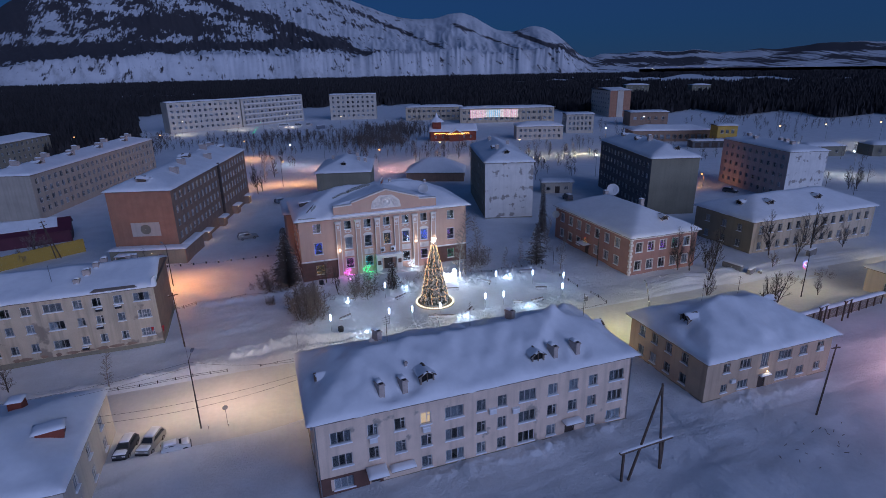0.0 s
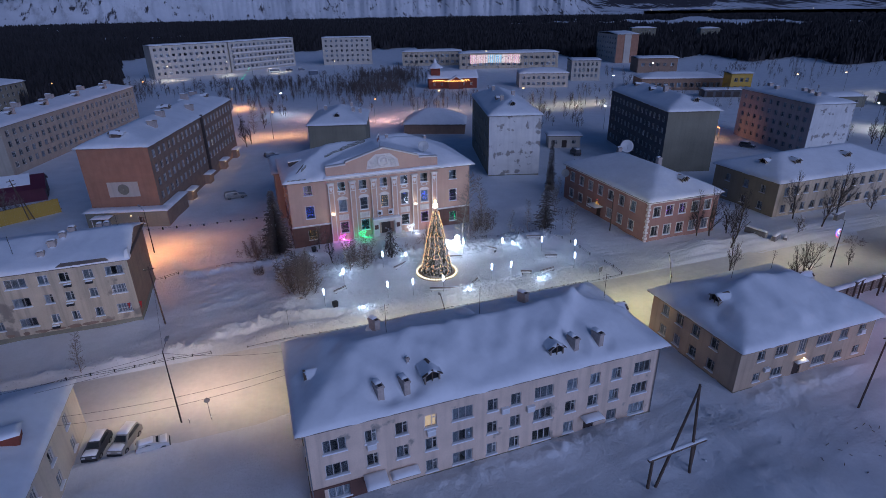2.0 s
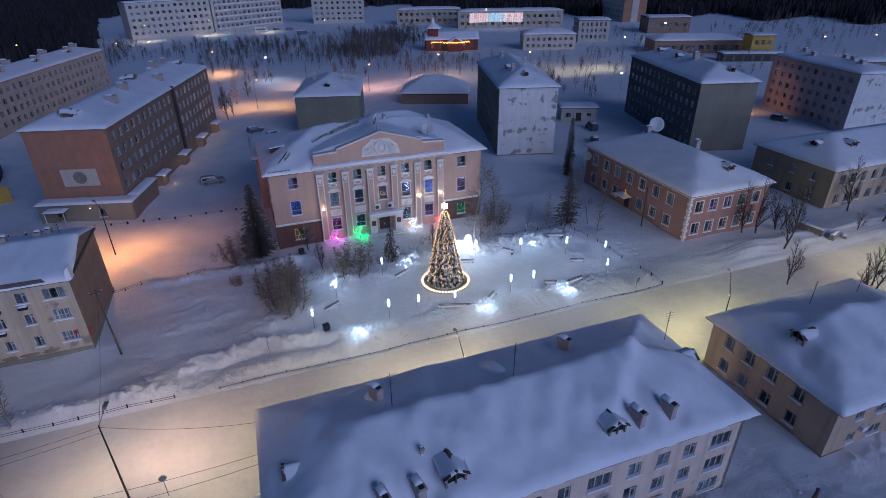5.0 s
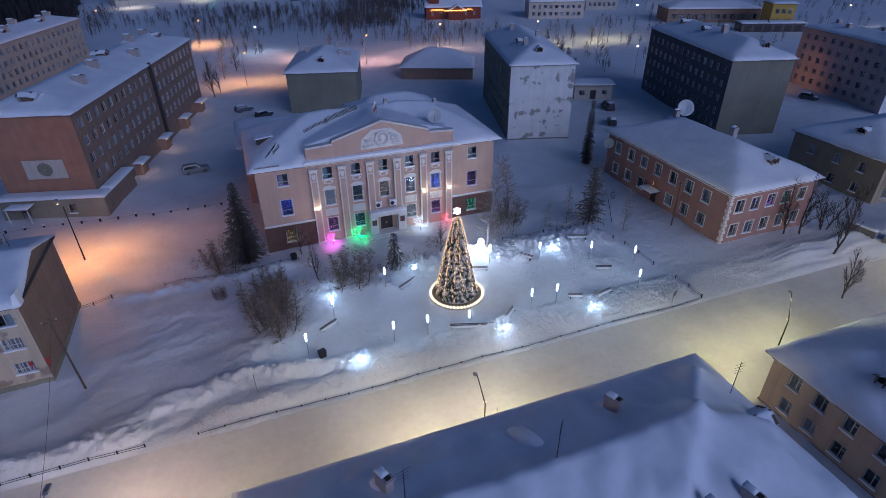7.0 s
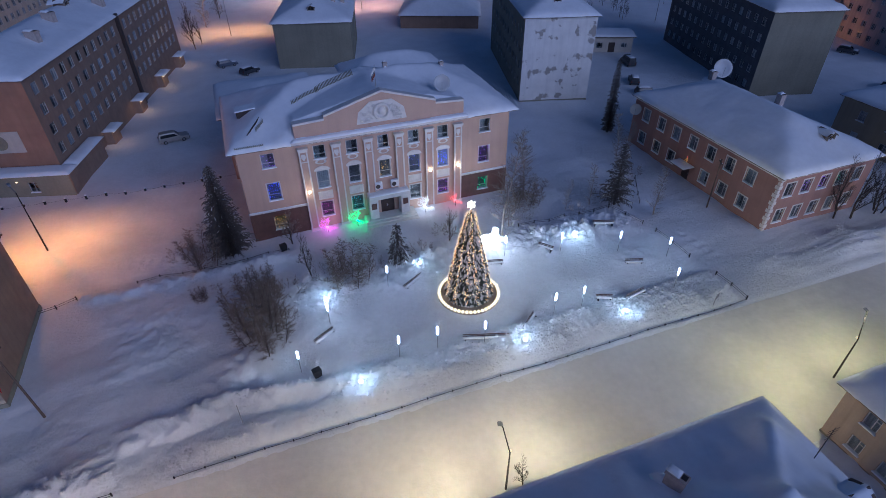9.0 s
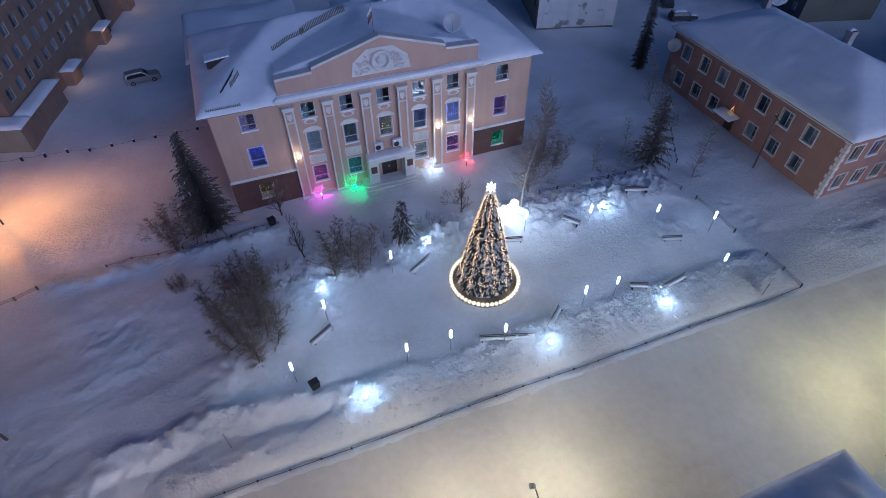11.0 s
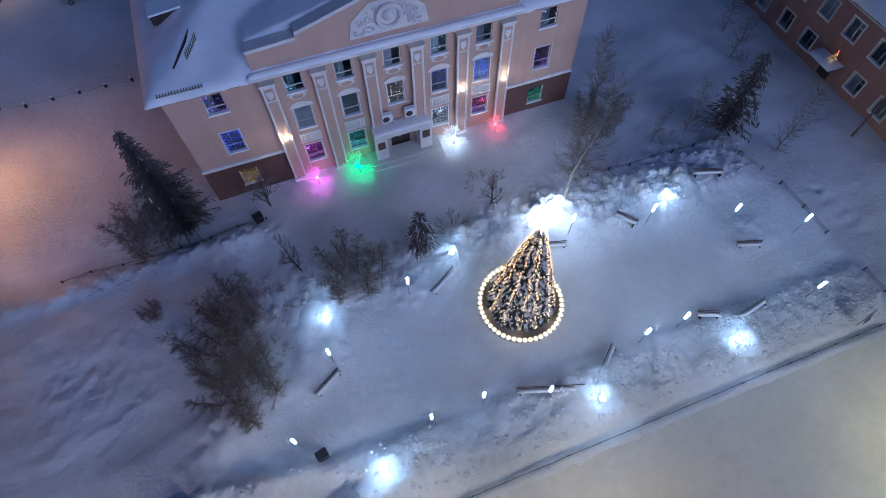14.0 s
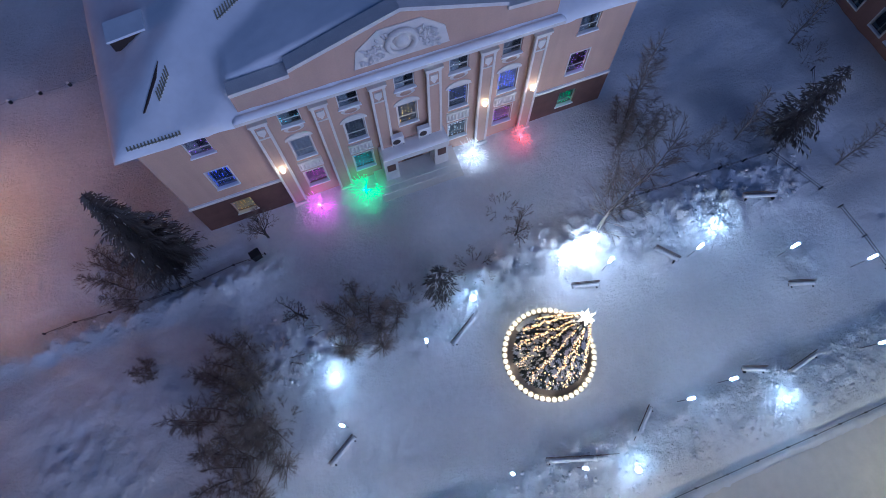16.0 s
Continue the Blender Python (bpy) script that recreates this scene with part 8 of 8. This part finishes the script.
def birch_group(name, label, seed, stems=8, spread=2.4, height=7.0):
    """Several thin stems close together, each hung with fine upright twigs all round."""
    rng = random.Random(seed)
    t = thing(name, label, "tree", pose(0, 0, -50))
    stem, twigs = Mesh(), Mesh()
    for s in range(stems):
        a, r = 2.4 * s + rng.uniform(-0.4, 0.4), spread * math.sqrt((s + 0.3) / stems)
        p = Vector((r * math.cos(a), r * math.sin(a), -0.4))
        d = Vector((0.22 * math.cos(a), 0.22 * math.sin(a), 1)).normalized()
        tall, n = height * rng.uniform(0.6, 1.05) * (1 - 0.25 * r / spread), 13
        for k in range(n):
            d = (d + Vector((rng.uniform(-0.07, 0.07), rng.uniform(-0.07, 0.07), 0.10))).normalized()
            q, f = p + d * tall / n, k / n
            stem.rod(p, q, 0.045 * (1 - f) + 0.01, 0.045 * (1 - f - 1 / n) + 0.01, 5, cap=False)
            for _ in range(5 if f > 0.08 else 2):
                b, tip = rng.uniform(0, 2 * math.pi), rng.uniform(0.1, 0.85)
                reach = tall * rng.uniform(0.08, 0.25) * (1.15 - 0.7 * f)
                w = Vector((math.cos(b) * math.cos(tip), math.sin(b) * math.cos(tip), math.sin(tip)))
                stem.rod(p, p + w * reach, 0.014, 0.007, 3, cap=False)
                for _ in range(22):
                    c = p + w * reach * rng.uniform(0.15, 1.0)
                    e = (w + Vector((rng.uniform(-0.8, 0.8), rng.uniform(-0.8, 0.8), rng.uniform(-0.5, 0.5)))).normalized()
                    twigs.rod(c, c + e * reach * rng.uniform(0.25, 0.75), 0.007, 0.003, 3, cap=False)
            p = q
    part("trunk", stem, BARK, t)
    tagged(part("crown", twigs, TWIG, t, "bare fine twigs"), kind="stuff")
    return t


def spruce(name, label, seed, height=8.0, radius=2.4, dense=1.0, frost=0.03):
    rng = random.Random(seed)
    t = thing(name, label, "tree", pose(0, 0, -50))
    part("trunk", Mesh().rod((0, 0, -0.4), (0, 0, height), 0.16, 0.02, 7), BARK, t)
    crown, limbs, snow = Mesh(), Mesh(), Mesh()
    rows = int(height * 4.2)
    for k in range(rows):
        f = k / rows
        z = 0.5 + (height - 0.6) * f
        R = radius * (1 - f) ** 0.8 * smooth01(0.45 + f * 4) * rng.uniform(0.7, 1.1) + 0.1
        n = max(4, int((11 * (1 - f) + 4) * dense))
        for i in range(n):
            a = k * 1.1 + 2 * math.pi * i / n + rng.uniform(-0.3, 0.3)
            L = R * rng.uniform(0.55, 1.15)
            dz = rng.uniform(-0.28, 0.05) * L
            ca, sa = math.cos(a), math.sin(a)
            limbs.rod((0, 0, z), (ca * L, sa * L, z + dz), 0.022, 0.006, 3, cap=False)
            count = max(3, int(L / 0.13))
            for q in range(count):
                s = (q + 0.8) / count
                x, y, zz = ca * L * s, sa * L * s, z + dz * s
                for side in (-1, 1):
                    if rng.random() < 0.15:
                        continue
                    w = rng.uniform(0.12, 0.34) * (1.15 - 0.55 * s)
                    px, py, pz = x - side * sa * w + ca * 0.22, y + side * ca * w + sa * 0.22, zz + rng.uniform(-0.26, 0.06)
                    nx, ny = ca * 0.045, sa * 0.045
                    (snow if rng.random() < frost else crown).add([(x - nx, y - ny, zz), (x + nx, y + ny, zz + 0.04), (px + nx * 0.5, py + ny * 0.5, pz), (px - nx * 0.5, py - ny * 0.5, pz - 0.03)], [(0, 1, 2, 3)])
    tagged(part("branchwork", limbs, BARK, t), kind="stuff")
    tagged(part("crown", crown, NEEDLE, t, "dark needles"), kind="stuff")
    tagged(part("snow_dusting", snow, ROOF_SNOW, t), kind="stuff")
    return t


protos = {"larch": spruce("spruce", "dark ragged conifer in the snow", 1, 10.5, 2.5, 1.3, 0.008), "larch_open": spruce("larch", "thin open conifer with bare lower limbs", 9, 8.6, 2.6, 0.5, 0.02),
          "young": spruce("young_spruce", "small young snow-dusted conifer", 2, 4.8, 1.15, 0.9, 0.22),
          "clump": birch_group("birch_clump", "wide clump of bare birch stems with fine twigs", 3, 11, 2.5, 7.4), "tree": bare_tree("bare_tree", "bare winter tree with dark branches", 4, 1, 9.0, 0.2, 4, 0.13),
          "alley": bare_tree("street_tree", "tall dark bare tree with upright branches", 14, 1, 11.0, 0.2, 4, 0.15, 0.16, (0.3, 0.65), 3, DARKTWIG),
          "broad": bare_tree("spreading_tree", "broad dark bare tree forking low down", 18, 3, 8.5, 0.45, 3, 0.13, 0.12, (0.35, 0.75), 4, DARKTWIG),
          "narrow": spruce("narrow_spruce", "tall narrow dark conifer by the house", 15, 13.0, 1.35, 0.8, 0.01),
          "tall": slim_birch("birch", "tall thin bare birch in snow", 5, 9.5), "bush": bare_tree("shrub", "bare leafless shrub in the snow", 6, 11, 2.6, 0.7, 2, 0.02, -0.02)}
used = set()


def plant(kind, x, y, scale=1.0, turn=0.0, lean=0.0):
    z = gz(x, y) if -60 < x < 130 and 10 < y < 150 else 0.0
    m = pose(x, y, z, lean, 0, turn)
    ob = protos[kind] if kind not in used else None
    if ob is None:
        ob = copy_thing(protos[kind], m)
    used.add(kind)
    ob.matrix_basis = m @ Matrix.Diagonal((scale, scale, scale, 1))


for row in (("larch", 4.8, 106.9, 1.22, 10), ("clump", 1.6, 106.4, 0.85, 80), ("larch_open", 56.3, 99.4, 1.12, 30), ("narrow", 69.4, 120.4, 1.0, 0), ("young", 23.7, 96.7, 1.25, 0), ("tall", 59.9, 95.3, 0.8, 40), ("tall", 53.1, 100.7, 0.68, 70), ("tall", 49.3, 100.8, 0.5, 10),
            ("clump", 6.6, 93.4, 1.0, 0), ("clump", 7.2, 89.6, 0.98, 100), ("clump", 17.5, 96.2, 0.9, 50), ("clump", 7.6, 96.6, 0.75, 10), ("tall", 37.6, 97.1, 1.45, 0), ("tall", 40.0, 99.9, 0.75, 120), ("tree", 31.2, 99.2, 0.75, 20),
            ("alley", 13.4, 98.6, 0.6, 100), ("tree", 12.2, 106.5, 0.8, 200), ("clump", 44.8, 104.5, 0.8, 30), ("tall", 45.6, 106.6, 1.15, 210), ("bush", 15.2, 97.4, 1.1, 0), ("bush", 21.0, 97.3, 0.9, 60),
            ("bush", 27.0, 97.8, 1.0, 100), ("alley", 24.9, 66.4, 0.38, 20), ("alley", 1.0, 200.8, 0.95, 40), ("alley", 0.4, 214.0, 0.9, 140), ("alley", 2.6, 205.0, 0.7, 10), ("alley", 188.5, 126.0, 0.8, 0), ("alley", 191.2, 125.0, 0.9, 70), ("alley", 194.0, 127.0, 0.7, 200), ("bush", 10.6, 96.4, 1.1, 150), ("bush", 31.3, 101.8, 0.9, 10), ("bush", 50.6, 99.7, 0.8, 70), ("bush", 42.5, 101.6, 1.0, 130), ("bush", 9.6, 92.0, 1.0, 30),
            ("tall", -21.3, 77.9, 0.62, 0), ("tree", -34.4, 82.0, 0.7, 40), ("alley", 82.0, 85.6, 0.9, 10), ("alley", 84.6, 85.0, 1.0, 110), ("broad", 88.8, 84.6, 0.95, 60), ("alley", 83.4, 78.6, 1.1, 250), ("alley", 75.4, 70.9, 0.72, 170, 9), ("broad", 85.7, 66.0, 1.0, 20), ("alley", 82.4, 65.2, 0.5, 75), ("alley", 97.0, 66.2, 0.42, 30), ("tree", -49.6, 146.2, 1.25, 200),
            ("alley", 107.0, 85.6, 1.0, 0), ("tree", 100.4, 79.0, 0.62, 90), ("alley", 107.4, 79.6, 1.05, 200), ("alley", 119.5, 85.3, 1.1, 130), ("tree", 128.0, 84.0, 0.9, 260), ("bush", 99.0, 72.0, 1.0, 0), ("bush", 107, 72.5, 1.1, 80),
            ("tall", 63.6, 108.0, 0.85, 20), ("bush", 64.5, 106.0, 1.0, 30), ("tall", 65.5, 112, 0.8, 140), ("tree", -48.0, 148.0, 0.9, 10), ("tree", -52.0, 143.5, 0.7, 100), ("tall", 4.0, 222.0, 1.3, 0), ("tree", 8.0, 231.0, 1.2, 30),
            ("clump", 1.0, 99.0, 0.3, 0), ("bush", -1.2, 108.3, 1.0, 40)):
    plant(*row)


def far_brush():
    """Bare trees between the far blocks, joined."""
    rng = random.Random(12)
    m = Mesh()
    areas = [(-10, 70, 290, 372, 260), (40, 110, 240, 330, 200), (-50, 40, 330, 372, 110), (110, 200, 200, 262, 200), (95, 125, 180, 232, 90), (180, 235, 95, 150, 70), (190, 290, 150, 240, 130), (130, 190, 172, 240, 80),
             (76, 104, 330, 380, 160), (55, 84, 292, 330, 150), (70, 120, 330, 400, 190), (-90, -45, 290, 400, 160), (200, 330, 260, 340, 120), (300, 430, 240, 330, 260), (-30, 20, 230, 290, 60)]
    for x0, x1, y0, y1, n in areas:
        for _ in range(int(n * (0.3 if x0 > 90 and y0 < 300 else 0.85))):
            x, y = rng.uniform(x0, x1), rng.uniform(y0, y1)
            if 225 < y < 252 and x < 70 or (85 < x < 130 and 296 < y < 325):
                continue
            h = rng.uniform(3, 7)
            m.rod((x, y, -0.3), (x + rng.uniform(-0.4, 0.4), y, h), 0.10, 0.03, 3, cap=False)
            for k in range(34):
                z = h * rng.uniform(0.12, 0.85)
                a, L = rng.uniform(0, 6.28), h * rng.uniform(0.08, 0.27) * (1.3 - z / h)
                ex, ey, ez = x + L * math.cos(a), y + L * math.sin(a), z + L * rng.uniform(0.6, 2.0)
                m.add([(x, y, z), (ex + 0.03, ey, ez), (ex - 0.03, ey, ez + 0.1)], [(0, 1, 2)])
                tx = ex + rng.uniform(-0.7, 0.7)
                m.add([(ex, ey, ez - 0.2), (tx, ey, ez + 0.7), (tx + 0.06, ey, ez + 0.72)], [(0, 1, 2)])
    tagged(part("far_trees", m, material("far_twigs", (0.10, 0.085, 0.078), 0.95, 0.35, 0.3, 2, 0.0)), "dark bare trees between the far blocks", "trees", kind="stuff")


far_brush()


def forest():
    rng = random.Random(21)
    m = Mesh()
    n = 0
    while n < 80000:
        az = rng.uniform(-42, 75)
        r = 330 * math.exp(rng.random() * 1.98)
        start = 345 if az < -9.5 else (640 if az < 17 else 530)
        if r < start + 25 * math.sin(az * 0.9):
            continue
        x, y = r * math.sin(radians(az)), r * math.cos(radians(az))
        if -8 < az < 17 and r < 640:
            continue
        if 30 < az < 62 and 1300 + 250 * fbm(az * 0.35, 1.0) + 8 * abs(az - 40) < r < 1750 + 550 * fbm(az * 0.22, 5.0) - 14 * abs(az - 41):
            continue
        if fbm(x * 0.004, y * 0.006, 6.0) > 0.5 and r > 800:
            continue
        h, w = rng.uniform(5, 11), rng.uniform(0.9, 2.0) * (1 + r / 1200)
        a = rng.random() * 2
        ring = [(x + w * math.cos(a + 2.094 * i), y + w * math.sin(a + 2.094 * i), 0.5) for i in range(3)]
        m.add(ring + [(x, y, h)], [(0, 1, 3), (1, 2, 3), (2, 0, 3)])
        n += 1
    tagged(part("forest", m, FOREST), "dark conifer forest beyond the town", "forest", kind="stuff")


forest()


def far_lights():
    rng = random.Random(31)
    m = Mesh()
    for k in range(36):
        az, r = (rng.gauss(43.5, 1.6) if k < 22 else rng.uniform(36, 56)), rng.uniform(2100, 2600)
        x, y = r * math.sin(radians(az)), r * math.cos(radians(az))
        m.bead(x, y, 16 + rng.uniform(0, 7), 0.5 + 1.1 * rng.random() ** 3)
    t = tagged(part("town_lights", m, glow("far_lamp_glow", (1.0, 0.8, 0.5), 2.0)), "tiny lamps of a distant settlement", "lights", kind="stuff")


far_lights()
for k, ob in protos.items():
    if k not in used:
        bpy.data.objects.remove(ob)
